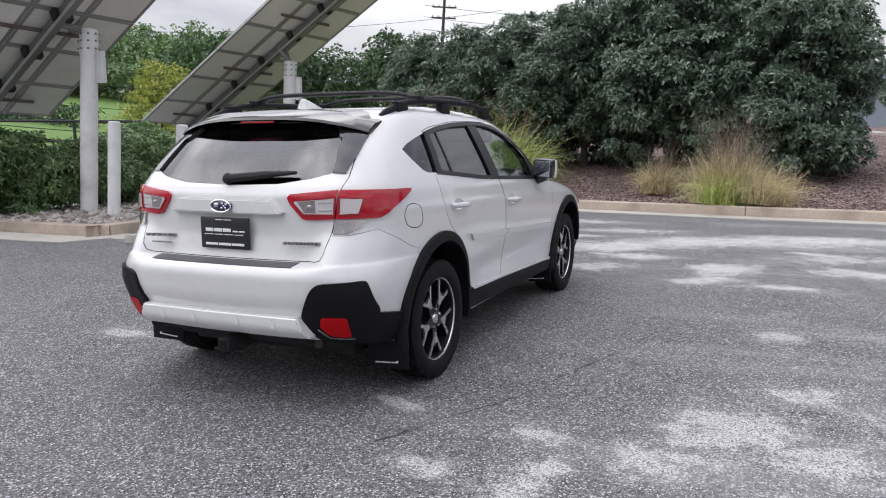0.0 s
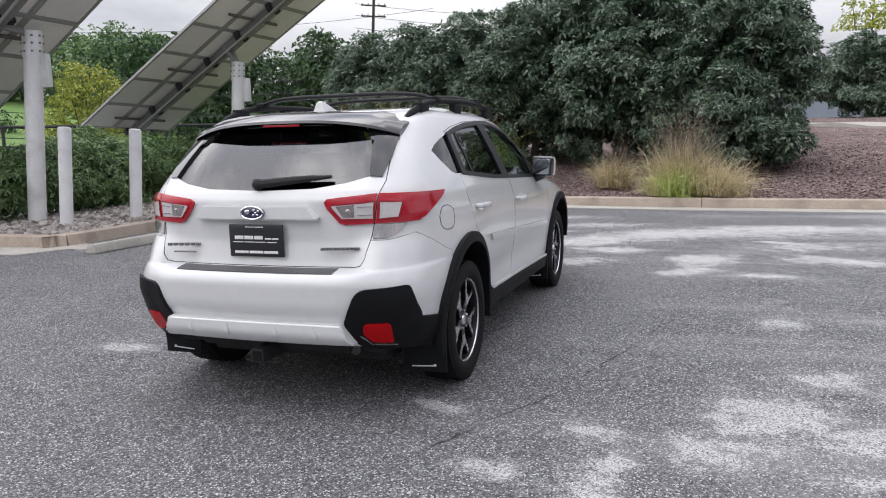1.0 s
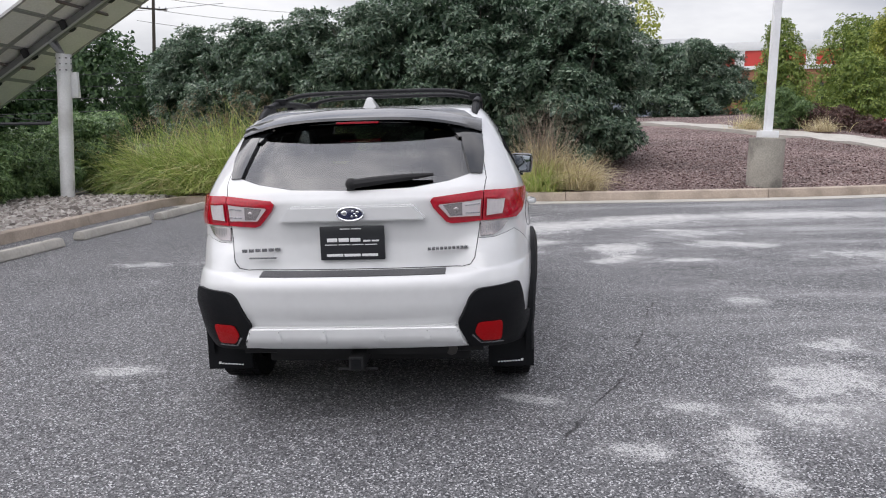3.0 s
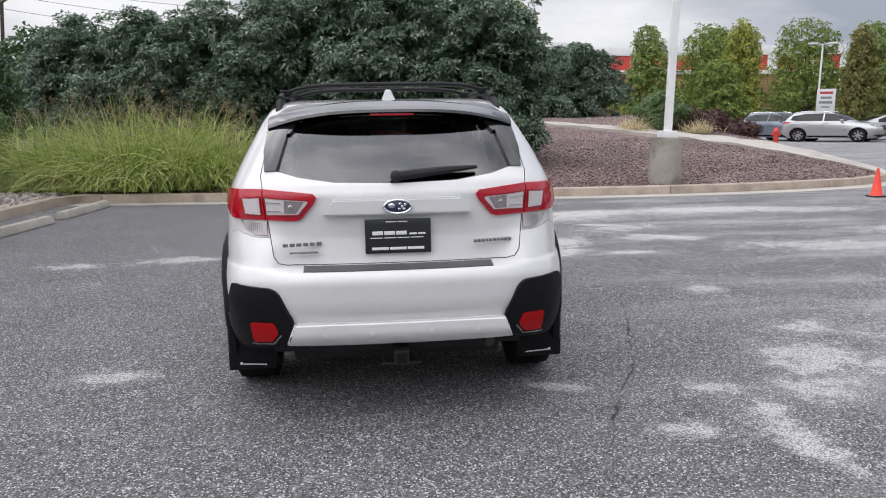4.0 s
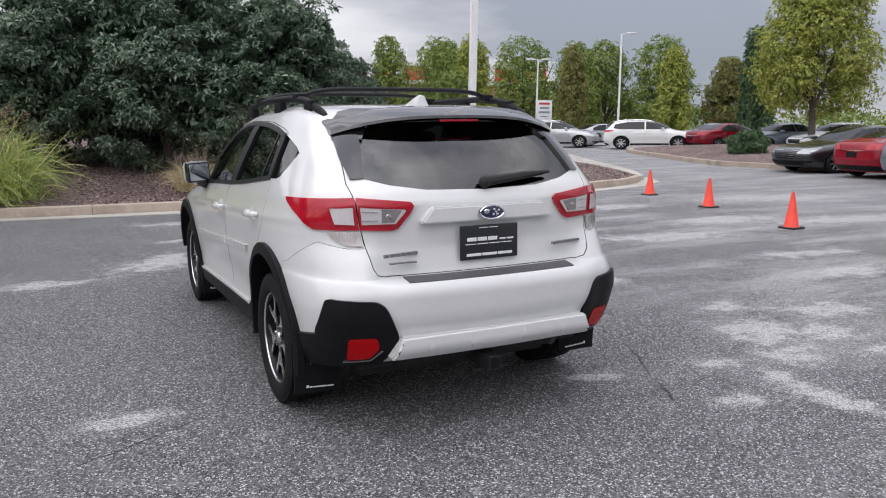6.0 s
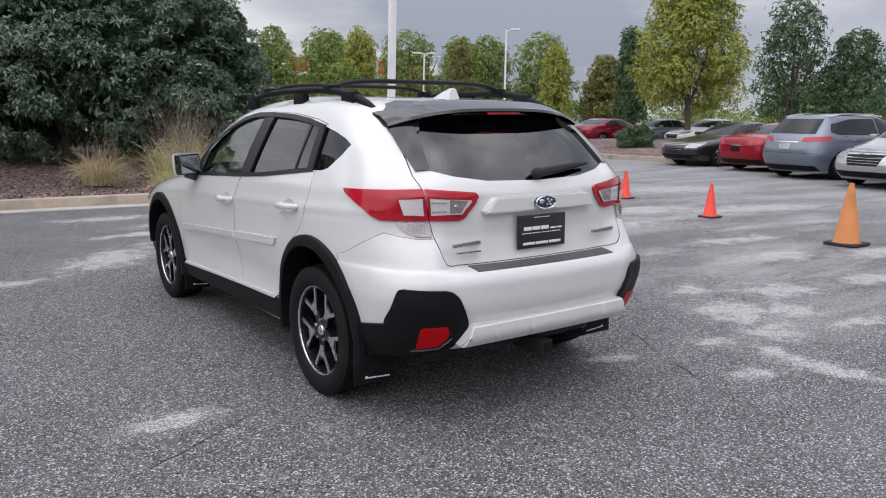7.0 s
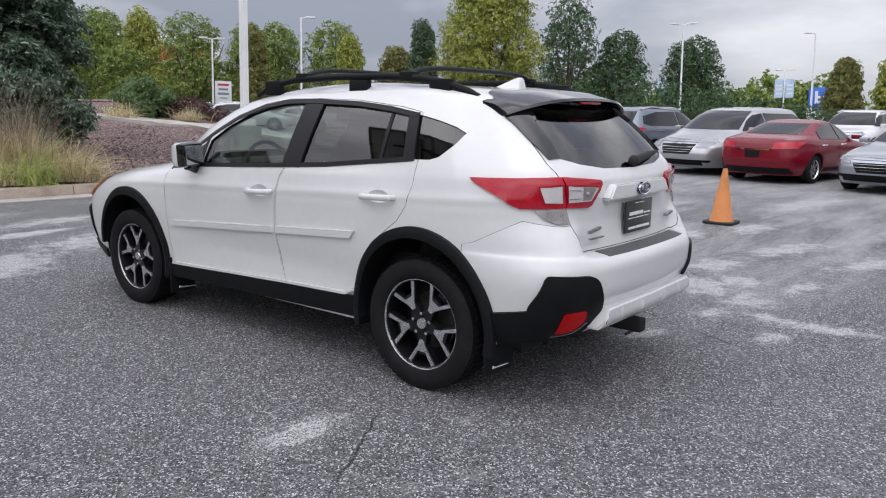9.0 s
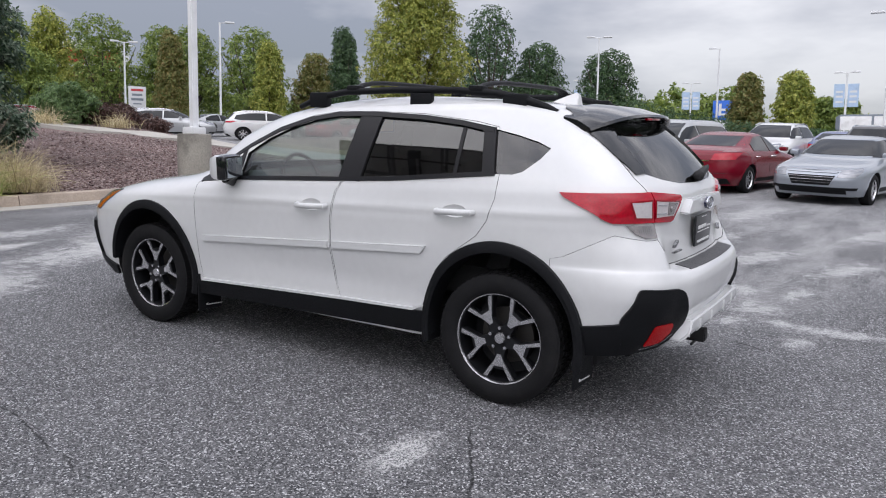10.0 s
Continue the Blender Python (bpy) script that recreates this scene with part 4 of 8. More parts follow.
# wheels
def make_wheel():
    w = thing("wheel", pose(0, 0, 0), "black tyre on five-spoke machined alloy rim", "wheel")
    b = bmesh.new()
    R = 0.345
    lathe(b, [(0.232, -0.085), (0.242, -0.100), (0.266, -0.112), (0.300, -0.112), (0.328, -0.104), (0.340, -0.092), (R - 0.006, -0.07), (R - 0.006, 0.07), (0.340, 0.092), (0.328, 0.104), (0.300, 0.112), (0.266, 0.112), (0.242, 0.100), (0.232, 0.085)], 64, "x")
    ty = part("tyre", b, M_TYRE, w, "black all-terrain tyre")
    b = bmesh.new()
    for k in range(60):
        a = 2 * math.pi * k / 60
        rot = Matrix.Rotation(a, 4, "X")
        for j, (x0, x1) in enumerate(((-0.098, -0.062), (-0.056, -0.022), (-0.016, 0.016), (0.022, 0.056), (0.062, 0.098))):
            off = 0.012 * (j % 2)
            m = rot @ pose(0, 0, 0, math.degrees(off / R))
            top = 0.001 if 0 < j < 4 else -0.003
            vs = box(b, x0, x1, -0.0125, 0.0125, R - 0.012, R + top, 0, m)
    part("tread", b, M_TYRE, ty)
    b = bmesh.new()
    lathe(b, [(0.231, 0.086), (0.233, 0.092), (0.238, 0.094), (0.243, 0.088), (0.240, 0.08), (0.231, 0.086)], 64, "x")
    part("rim", b, M_RIM, w, "machined alloy rim edge")
    b = bmesh.new()
    lathe(b, [(0.236, 0.086), (0.228, 0.082), (0.221, 0.055), (0.218, 0.0), (0.21, -0.06), (0.10, -0.07), (0.0, -0.07)], 48, "x")
    part("rim_barrel", b, M_RIMDARK, w)
    b = bmesh.new()
    lathe(b, [(0.0, -0.02), (0.148, -0.02), (0.15, -0.035), (0.0, -0.035)], 40, "x")
    part("brake_disc", b, M_STEEL, w)
    for k in range(5):
        a = 2 * math.pi * k / 5
        b = bmesh.new()
        # a dark arm that forks into two machined legs at the rim
        prism(b, [(-0.038, 0.02), (0.038, 0.02), (0.026, 0.09), (0.024, 0.112), (0.096, 0.212), (0.060, 0.224), (0.032, 0.166), (-0.032, 0.166), (-0.060, 0.224), (-0.096, 0.212), (-0.024, 0.112), (-0.026, 0.09)], 0.030, 0.070, "x")
        bmesh.ops.transform(b, verts=b.verts[:], matrix=Matrix.Rotation(a, 4, "X"))
        sp_ = part("spoke", b, M_RIMDARK, w, "dark spoke with machined edges")
        b = bmesh.new()
        prism(b, [(-0.012, 0.085), (0.012, 0.085), (0.024, 0.118), (0.090, 0.215), (0.070, 0.224), (0.026, 0.150), (-0.026, 0.150), (-0.070, 0.224), (-0.090, 0.215), (-0.024, 0.118)], 0.068, 0.0745, "x")
        bmesh.ops.transform(b, verts=b.verts[:], matrix=Matrix.Rotation(a, 4, "X"))
        part("spoke_face", b, M_RIM, sp_)
        b = bmesh.new()
        lathe(b, [(0.0, 0.082), (0.009, 0.081), (0.010, 0.066)], 8, "x")
        bmesh.ops.transform(b, verts=b.verts[:], matrix=Matrix.Rotation(a + 0.63, 4, "X") @ Matrix.Translation((0, 0, 0.056)))
        part("wheel_nut", b, M_CHROME, w)
    b = bmesh.new()
    lathe(b, [(0.0, 0.082), (0.026, 0.080), (0.030, 0.072), (0.034, 0.05)], 24, "x")
    part("centre_cap", b, M_RIM, w)
    return w


wheel = make_wheel()
for s in (-1, 1):
    for y in (-1.3325, 1.3325):
        m = pose(s * 0.775, y, 0.345, 180 if y < 0 else 0, 0, 180 if s < 0 else 0)
        src = wheel if (s, y) == (-1, -1.3325) else copy_thing(wheel, m)
        src.matrix_basis = m
        src.parent = car
        for k in ("category",):
            if k in src:
                del src[k]

# under the car: floor, hitch, exhaust
b = bmesh.new()
box(b, -0.55, 0.55, -1.75, 1.8, 0.20, 0.29, 0.02)
box(b, -0.70, 0.70, -0.86, 0.86, 0.225, 0.32, 0.03)
box(b, -0.45, 0.45, -2.0, -1.7, 0.30, 0.42, 0.04)
part("underbody", b, M_DARK, car)
b = bmesh.new()
tube(b, [(-0.62, -1.92, 0.33), (0.62, -1.92, 0.33)], 0.028, 8)
box(b, -0.036, 0.036, -2.155, -1.92, 0.275, 0.347, 0.006)
box(b, -0.10, 0.10, -2.11, -2.10, 0.268, 0.28)
hitch = part("tow_hitch", b, M_DARK, car, "black tow hitch receiver")
b = bmesh.new()
box(b, -0.026, 0.026, -2.158, -2.145, 0.285, 0.337)
part("hitch_opening", b, M_CLAD, hitch)
b = bmesh.new()
tube(b, [(0.42, -1.6, 0.34), (0.45, -1.85, 0.33), (0.46, -1.96, 0.32)], 0.03, 12)
part("exhaust_tip", b, M_STEEL, car)

# inside the car
b = bmesh.new()
box(b, -0.66, 0.66, 0.55, 0.95, 0.75, 1.06, 0.06)
part("dashboard", b, M_DARK, car)
b = bmesh.new()
tube(b, [(-0.36 + 0.18 * math.cos(a), 0.43 + 0.05 * math.sin(a), 1.02 + 0.17 * math.sin(a)) for a in np.linspace(0, 2 * math.pi, 25)], 0.014, 8)
tube(b, [(-0.54, 0.43, 1.02), (-0.36, 0.45, 1.0), (-0.18, 0.43, 1.02)], 0.022, 8)
tube(b, [(-0.36, 0.45, 1.0), (-0.36, 0.6, 0.95)], 0.03, 8)
part("steering_wheel", b, M_DARK, car)
for x in (-0.36, 0.36):
    b = bmesh.new()
    box(b, x - 0.25, x + 0.25, -0.35, 0.15, 0.50, 0.66, 0.05)
    box(b, x - 0.23, x + 0.23, -0.10, 0.05, -0.02, 0.62, 0.05, pose(0, -0.30, 0.60, 14))
    box(b, x - 0.13, x + 0.13, -0.06, 0.04, 0.0, 0.19, 0.04, pose(0, -0.46, 1.225, 10))
    part("front_seat", b, M_SEAT, car)
b = bmesh.new()
box(b, -0.62, 0.62, -1.15, -0.65, 0.48, 0.66, 0.05)
box(b, -0.60, 0.60, -0.10, 0.05, 0.0, 0.60, 0.05, pose(0, -1.12, 0.58, 16))
for x in (-0.4, 0, 0.4):
    box(b, x - 0.12, x + 0.12, -0.05, 0.04, 0.0, 0.15, 0.04, pose(0, -1.30, 1.17, 10))
part("rear_seat", b, M_SEAT, car)

# ---- ground ----
# dried silt on the tarmac: place, half lengths and turn in degrees
STAINS = ((2.45, -1.55, 0.46, 0.50, 0), (2.80, -1.75, 0.42, 0.28, 0), (2.25, -2.05, 0.36, 0.26, 0), (1.62, -1.97, 0.24, 0.15, 0), (1.74, -2.66, 0.15, 0.52, 4), (1.80, -2.28, 0.14, 0.22, 0), (1.31, -2.48, 0.26, 0.13, 0), (0.89, -1.82, 0.18, 0.11, 0),
          (-1.60, -1.27, 0.32, 0.20, -20), (2.62, 0.26, 0.20, 0.27, -30), (2.13, 2.75, 0.36, 0.93, -20), (0.87, 2.67, 0.54, 0.30, 20), (2.70, 2.10, 0.36, 0.21, 0), (-2.05, 2.60, 0.70, 0.26, 5), (-0.90, 3.35, 0.90, 0.45, 45), (0.20, 4.00, 0.90, 0.52, 15),
          (1.30, 4.50, 1.20, 0.63, 30), (2.90, 5.10, 1.56, 0.72, 18), (4.80, 5.45, 1.68, 0.75, 5), (-3.10, 2.40, 0.50, 0.20, 0), (-0.20, 6.60, 1.08, 0.33, -8), (4.90, 2.10, 1.56, 0.45, -10), (3.35, 3.00, 0.84, 0.38, 0), (6.80, 3.00, 1.44, 0.60, -5),
          (3.40, -1.35, 0.55, 0.36, 0), (2.80, -0.95, 0.34, 0.20, 0), (4.70, -1.70, 1.00, 0.30, -20), (4.90, -0.50, 0.80, 0.30, 0), (5.40, 0.45, 1.00, 0.28, -10), (6.00, -0.95, 0.90, 0.30, -10), (4.45, -2.45, 0.80, 0.26, -15), (2.95, -2.20, 0.45, 0.16, -10),
          (8.50, 2.20, 2.64, 0.68, -8), (9.50, -0.80, 2.40, 0.50, -8), (10.20, 5.20, 3.00, 1.05, -5), (7.60, -2.60, 1.80, 0.40, -12), (6.40, 5.20, 1.50, 0.55, -5), (0.60, 5.60, 1.20, 0.35, 10), (3.20, 3.90, 0.90, 0.40, 12))


# thick silt banks along the kerb, and the longer cracks, in the same form
SILT_BANKS = ((0.75, 4.05, 0.62, 0.36, 55), (1.75, 4.95, 1.05, 0.42, 14), (3.10, 5.45, 1.30, 0.36, 4), (5.20, 5.50, 1.40, 0.30, -3), (1.15, 3.45, 0.50, 0.22, 15), (1.95, 2.20, 0.42, 0.17, 12), (2.05, 2.95, 0.30, 0.28, 0), (2.65, 2.10, 0.20, 0.12, 0), (3.45, 3.05, 0.42, 0.16, -30), (-0.10, 4.90, 0.70, 0.16, 8), (3.00, 4.15, 0.40, 0.10, 0))
CRACKS = ((1.03, -2.20, 0.24, 0.010, 62), (1.28, -1.69, 0.36, 0.008, 65), (1.58, -0.85, 0.55, 0.007, 73), (1.62, -1.20, 0.20, 0.006, 20), (1.85, 0.10, 0.42, 0.006, 76), (-1.55, -1.6, 0.50, 0.007, 30), (-2.4, 0.2, 0.70, 0.007, 78), (3.2, 1.0, 0.70, 0.007, -15))


def asphalt():
    m, n, l, p = nodes_of("worn_asphalt")
    co = n.new("ShaderNodeTexCoord")
    pos = co.outputs["Object"]

    def noise_node(scale, detail=4, rough=0.55):
        k = n.new("ShaderNodeTexNoise")
        k.inputs["Scale"].default_value, k.inputs["Detail"].default_value, k.inputs["Roughness"].default_value = scale, detail, rough
        l.new(pos, k.inputs["Vector"])
        return k.outputs["Fac"]

    def ranged(v, a, b, c=0.0, d=1.0):
        k = n.new("ShaderNodeMapRange")
        k.inputs["From Min"].default_value, k.inputs["From Max"].default_value = a, b
        k.inputs["To Min"].default_value, k.inputs["To Max"].default_value = c, d
        l.new(v, k.inputs["Value"])
        return k.outputs[0]

    def calc(op, a, b):
        k = n.new("ShaderNodeMath")
        k.operation = op
        for i, v in enumerate((a, b)):
            if isinstance(v, (int, float)):
                k.inputs[i].default_value = v
            else:
                l.new(v, k.inputs[i])
        return k.outputs[0]

    def blend(fac, a, b):
        k = n.new("ShaderNodeMixRGB")
        l.new(fac, k.inputs[0])
        for i, v in ((1, a), (2, b)):
            if isinstance(v, tuple):
                k.inputs[i].default_value = (*v, 1)
            else:
                l.new(v, k.inputs[i])
        return k.outputs[0]

    stone = n.new("ShaderNodeTexVoronoi")
    stone.inputs["Scale"].default_value = 138
    l.new(pos, stone.inputs["Vector"])
    sep = n.new("ShaderNodeSeparateColor")
    l.new(stone.outputs["Color"], sep.inputs[0])
    speck = ranged(sep.outputs[0], 0.84, 0.95)
    binder = blend(ranged(noise_node(1.1, 5), 0.3, 0.72), (0.050, 0.051, 0.055), (0.102, 0.103, 0.108))
    grit = blend(ranged(sep.outputs[1], 0.2, 0.9), (0.022, 0.023, 0.026), (0.27, 0.27, 0.277))
    base = blend(ranged(noise_node(45, 3), 0.4, 0.6, 0.35, 0.80), binder, grit)
    base = blend(calc("MULTIPLY", speck, 0.85), base, (0.60, 0.60, 0.61))
    # pale silt left by dried puddles
    warp = n.new("ShaderNodeTexNoise")
    warp.inputs["Scale"].default_value, warp.inputs["Detail"].default_value = 1.6, 4
    l.new(pos, warp.inputs["Vector"])
    wv = n.new("ShaderNodeVectorMath")
    wv.operation = "MULTIPLY_ADD"
    wv.inputs[1].default_value = (0.5, 0.5, 0)
    l.new(warp.outputs["Color"], wv.inputs[0])
    l.new(pos, wv.inputs[2])

    def spots(places, src, far, near):
        top = None
        for x, y, rx, ry, turn in places:
            ln = spot(x, y, rx, ry, turn, src)
            v = ranged(ln, far, near)
            top = v if top is None else calc("MAXIMUM", top, v)
        return top

    def spot(x, y, rx, ry, turn, src):
        mp = n.new("ShaderNodeMapping")
        mp.vector_type = "TEXTURE"
        mp.inputs["Location"].default_value = (x + 0.25, y + 0.25, 0)
        mp.inputs["Scale"].default_value = (rx, ry, 1000)
        mp.inputs["Rotation"].default_value = (0, 0, radians(turn))
        l.new(src, mp.inputs[0])
        ln = n.new("ShaderNodeVectorMath")
        ln.operation = "LENGTH"
        l.new(mp.outputs[0], ln.inputs[0])
        return ln.outputs["Value"]

    total = spots(STAINS, wv.outputs[0], 1.25, 0.25)
    bank = spots(SILT_BANKS, wv.outputs[0], 1.35, 0.45)
    bank = ranged(calc("ADD", bank, calc("MULTIPLY", calc("SUBTRACT", noise_node(3.2, 9, 0.72), 0.5), 2.4)), 0.22, 0.95, 0.0, 0.85)
    torn = calc("ADD", calc("MULTIPLY", total, 1.0), calc("MULTIPLY", calc("SUBTRACT", noise_node(6, 9, 0.76), 0.5), 3.0))
    film = ranged(torn, 0.22, 0.80, 0.0, 0.85)
    crust = ranged(torn, 0.62, 0.86)
    silt = calc("MULTIPLY", calc("MAXIMUM", calc("MULTIPLY", calc("MULTIPLY", film, ranged(sep.outputs[2], 0.2, 0.55, 0.1, 1.0)), ranged(noise_node(75, 3, 0.75), 0.44, 0.58, 0.0, 1.0)), calc("MULTIPLY", calc("MULTIPLY", crust, ranged(sep.outputs[2], 0.15, 0.45, 0.15, 1.0)), ranged(noise_node(95, 3, 0.75), 0.42, 0.52, 0.15, 1.0))), ranged(total, 0.0, 0.2))
    wide = n.new("ShaderNodeTexNoise")
    wmap = n.new("ShaderNodeMapping")
    wmap.inputs["Rotation"].default_value = (0, 0, radians(8))
    wmap.inputs["Scale"].default_value = (0.35, 1.5, 1)
    l.new(pos, wmap.inputs[0])
    l.new(wmap.outputs[0], wide.inputs["Vector"])
    wide.inputs["Scale"].default_value, wide.inputs["Detail"].default_value, wide.inputs["Roughness"].default_value = 0.9, 8, 0.65
    px = n.new("ShaderNodeSeparateXYZ")
    l.new(pos, px.inputs[0])
    faint = calc("MULTIPLY", ranged(wide.outputs["Fac"], 0.47, 0.66, 0.0, 0.6), ranged(px.outputs["X"], 0.5, 4.5))
    silt = calc("MAXIMUM", silt, calc("MULTIPLY", faint, ranged(noise_node(25, 4, 0.7), 0.35, 0.62, 0.5, 1.0)))
    base = blend(silt, base, (0.54, 0.54, 0.535))
    base = blend(bank, base, blend(ranged(noise_node(9, 6, 0.7), 0.35, 0.65), (0.36, 0.358, 0.35), (0.58, 0.577, 0.57)))
    # the drive's grazing sky sheen, put into the colour: paler than the parking bays
    base = blend(calc("MULTIPLY", ranged(px.outputs["X"], 6.0, 13.0, 0.0, 0.55), ranged(wide.outputs["Fac"], 0.3, 0.6, 0.5, 1.0)), base, (0.30, 0.30, 0.305))
    # cracks
    wc = n.new("ShaderNodeVectorMath")
    wc.operation = "MULTIPLY_ADD"
    wc.inputs[1].default_value = (0.16, 0.16, 0)
    wn2 = n.new("ShaderNodeTexNoise")
    wn2.inputs["Scale"].default_value, wn2.inputs["Detail"].default_value = 4.0, 7
    l.new(pos, wn2.inputs["Vector"])
    l.new(wn2.outputs["Color"], wc.inputs[0])
    l.new(pos, wc.inputs[2])
    crack = calc("MULTIPLY", spots([(x - 0.17, y - 0.17, rx, ry, turn) for x, y, rx, ry, turn in CRACKS], wc.outputs[0], 1.1, 0.4), ranged(noise_node(14, 4), 0.30, 0.46))
    base = blend(calc("MULTIPLY", crack, 0.7), base, (0.008, 0.008, 0.008))
    l.new(base, p.inputs["Base Color"])
    l.new(ranged(noise_node(0.9, 4), 0.35, 0.7, 0.62, 0.82), p.inputs["Roughness"])
    p.inputs["Specular IOR Level"].default_value = 0.3
    b = n.new("ShaderNodeBump")
    b.inputs["Strength"].default_value, b.inputs["Distance"].default_value = 0.8, 0.006
    hgt = calc("SUBTRACT", calc("ADD", stone.outputs["Distance"], calc("MULTIPLY", noise_node(30, 4), 0.6)), calc("MULTIPLY", crack, 3.0))
    l.new(hgt, b.inputs["Height"])
    l.new(b.outputs[0], p.inputs["Normal"])
    return m


M_ASPHALT = asphalt()
M_CONCRETE = surface("kerb_concrete", (0.40, 0.33, 0.27), rough=0.85, vary=0.22, scale=3, bump=0.5, bump_scale=90, per_object=0.1, dirt=(0.15, 0.13, 0.10), dirt_amount=0.6)
M_GUTTER = surface("gutter_concrete", (0.42, 0.40, 0.36), rough=0.85, vary=0.2, scale=2, bump=0.3, bump_scale=90, dirt=(0.2, 0.19, 0.17), dirt_amount=0.5)
M_PIER = surface("old_concrete", (0.32, 0.30, 0.26), rough=0.9, vary=0.3, scale=3, bump=0.5, bump_scale=60, dirt=(0.05, 0.05, 0.045), dirt_amount=0.8)


def scatter_surface(name, cols, scale, bump):
    """Loose chips or stones: cells of differing colour with relief."""
    m, n, l, p = nodes_of(name)
    co, vo, rp, ns = (n.new("ShaderNode" + k) for k in ("TexCoord", "TexVoronoi", "ValToRGB", "TexNoise"))
    mp = n.new("ShaderNodeMapping")
    mp.inputs["Scale"].default_value = (1, 1.8, 1.3)
    mp.inputs["Rotation"].default_value = (0.2, 0.3, 0.6)
    l.new(co.outputs["Object"], ns.inputs["Vector"])
    ns.inputs["Scale"].default_value, ns.inputs["Detail"].default_value = scale * 0.4, 4
    ad = n.new("ShaderNodeMixRGB")
    ad.inputs[0].default_value = 0.06
    l.new(co.outputs["Object"], ad.inputs[1])
    l.new(ns.outputs["Color"], ad.inputs[2])
    l.new(ad.outputs[0], mp.inputs[0])
    vo.inputs["Scale"].default_value = scale
    l.new(mp.outputs[0], vo.inputs["Vector"])
    sp_ = n.new("ShaderNodeSeparateColor")
    l.new(vo.outputs["Color"], sp_.inputs[0])
    el = rp.color_ramp.elements
    el[0].position, el[0].color = 0.0, (*cols[0], 1)
    el[1].position, el[1].color = 1.0, (*cols[-1], 1)
    for i, c in enumerate(cols[1:-1]):
        e = el.new((i + 1) / (len(cols) - 1))
        e.color = (*c, 1)
    l.new(sp_.outputs[0], rp.inputs[0])
    big, hs = n.new("ShaderNodeTexNoise"), n.new("ShaderNodeHueSaturation")
    big.inputs["Scale"].default_value, big.inputs["Detail"].default_value = 0.8, 5
    l.new(co.outputs["Object"], big.inputs["Vector"])
    mr = n.new("ShaderNodeMapRange")
    mr.inputs["From Min"].default_value, mr.inputs["From Max"].default_value = 0.3, 0.7
    mr.inputs["To Min"].default_value, mr.inputs["To Max"].default_value = 0.7, 1.25
    l.new(big.outputs["Fac"], mr.inputs["Value"])
    l.new(mr.outputs[0], hs.inputs["Value"])
    l.new(rp.outputs[0], hs.inputs["Color"])
    l.new(hs.outputs[0], p.inputs["Base Color"])
    p.inputs["Roughness"].default_value = 0.9
    b = n.new("ShaderNodeBump")
    b.inputs["Strength"].default_value, b.inputs["Distance"].default_value, b.invert = bump, 0.03, True
    l.new(vo.outputs["Distance"], b.inputs["Height"])
    l.new(b.outputs[0], p.inputs["Normal"])
    return m


M_MULCH = scatter_surface("bark_mulch", ((0.045, 0.027, 0.026), (0.125, 0.076, 0.071), (0.23, 0.16, 0.148), (0.46, 0.37, 0.34)), 34, 1.0)
M_ROCKBED = scatter_surface("river_rock_bed", ((0.18, 0.155, 0.14), (0.36, 0.32, 0.28), (0.50, 0.46, 0.41)), 9, 1.0)
M_GRASSLAND = surface("mown_grass", (0.10, 0.19, 0.035), rough=0.9, vary=0.35, scale=0.35, bump=0.4, bump_scale=30)


def ease(v, limit):
    """Keeps a height below a limit in a smooth way."""
    a = abs(v)
    return v if a < limit * 0.6 else math.copysign(limit * 0.6 + limit * 0.4 * math.tanh((a - limit * 0.6) / (limit * 0.4)), v)


g = sorted(set([round(v, 2) for v in np.concatenate([np.linspace(-12, 20, 65), np.linspace(20, 80, 31), np.linspace(-80, -12, 35), np.geomspace(80, 1500, 14), -np.geomspace(80, 1500, 14)])]))
inv = LOT.inverted()
verts = []
for y in g:
    for x in g:
        pw = LOT @ Vector((x, y, lot_z(x, y)))
        pw.z = ease(pw.z, 6.0)
        verts.append(tuple(inv @ pw))
k = len(g)
faces = [(j * k + i, j * k + i + 1, (j + 1) * k + i + 1, (j + 1) * k + i) for j in range(k - 1) for i in range(k - 1)]
ground = pydata("ground", verts, faces, M_ASPHALT, None, "dark worn asphalt with pale dried silt and cracks", 60)
ground.matrix_world = LOT
tagged(ground, category="ground", kind="structure")


# kerbs: one running line, the road on its right hand
def spline(pts, step):
    """A smooth curve (Catmull-Rom) through points, at even steps."""
    p = [Vector(q) for q in pts]
    p = [p[0] * 2 - p[1]] + p + [p[-1] * 2 - p[-2]]
    out = []
    for i in range(1, len(p) - 2):
        n = max(2, int((p[i + 1] - p[i]).length / step))
        for j in range(n):
            t = j / n
            out.append(0.5 * ((2 * p[i]) + (p[i + 1] - p[i - 1]) * t + (2 * p[i - 1] - 5 * p[i] + 4 * p[i + 1] - p[i + 2]) * t * t + (3 * p[i] - p[i - 1] - 3 * p[i + 1] + p[i + 2]) * t ** 3))
    out.append(p[-2])
    return out


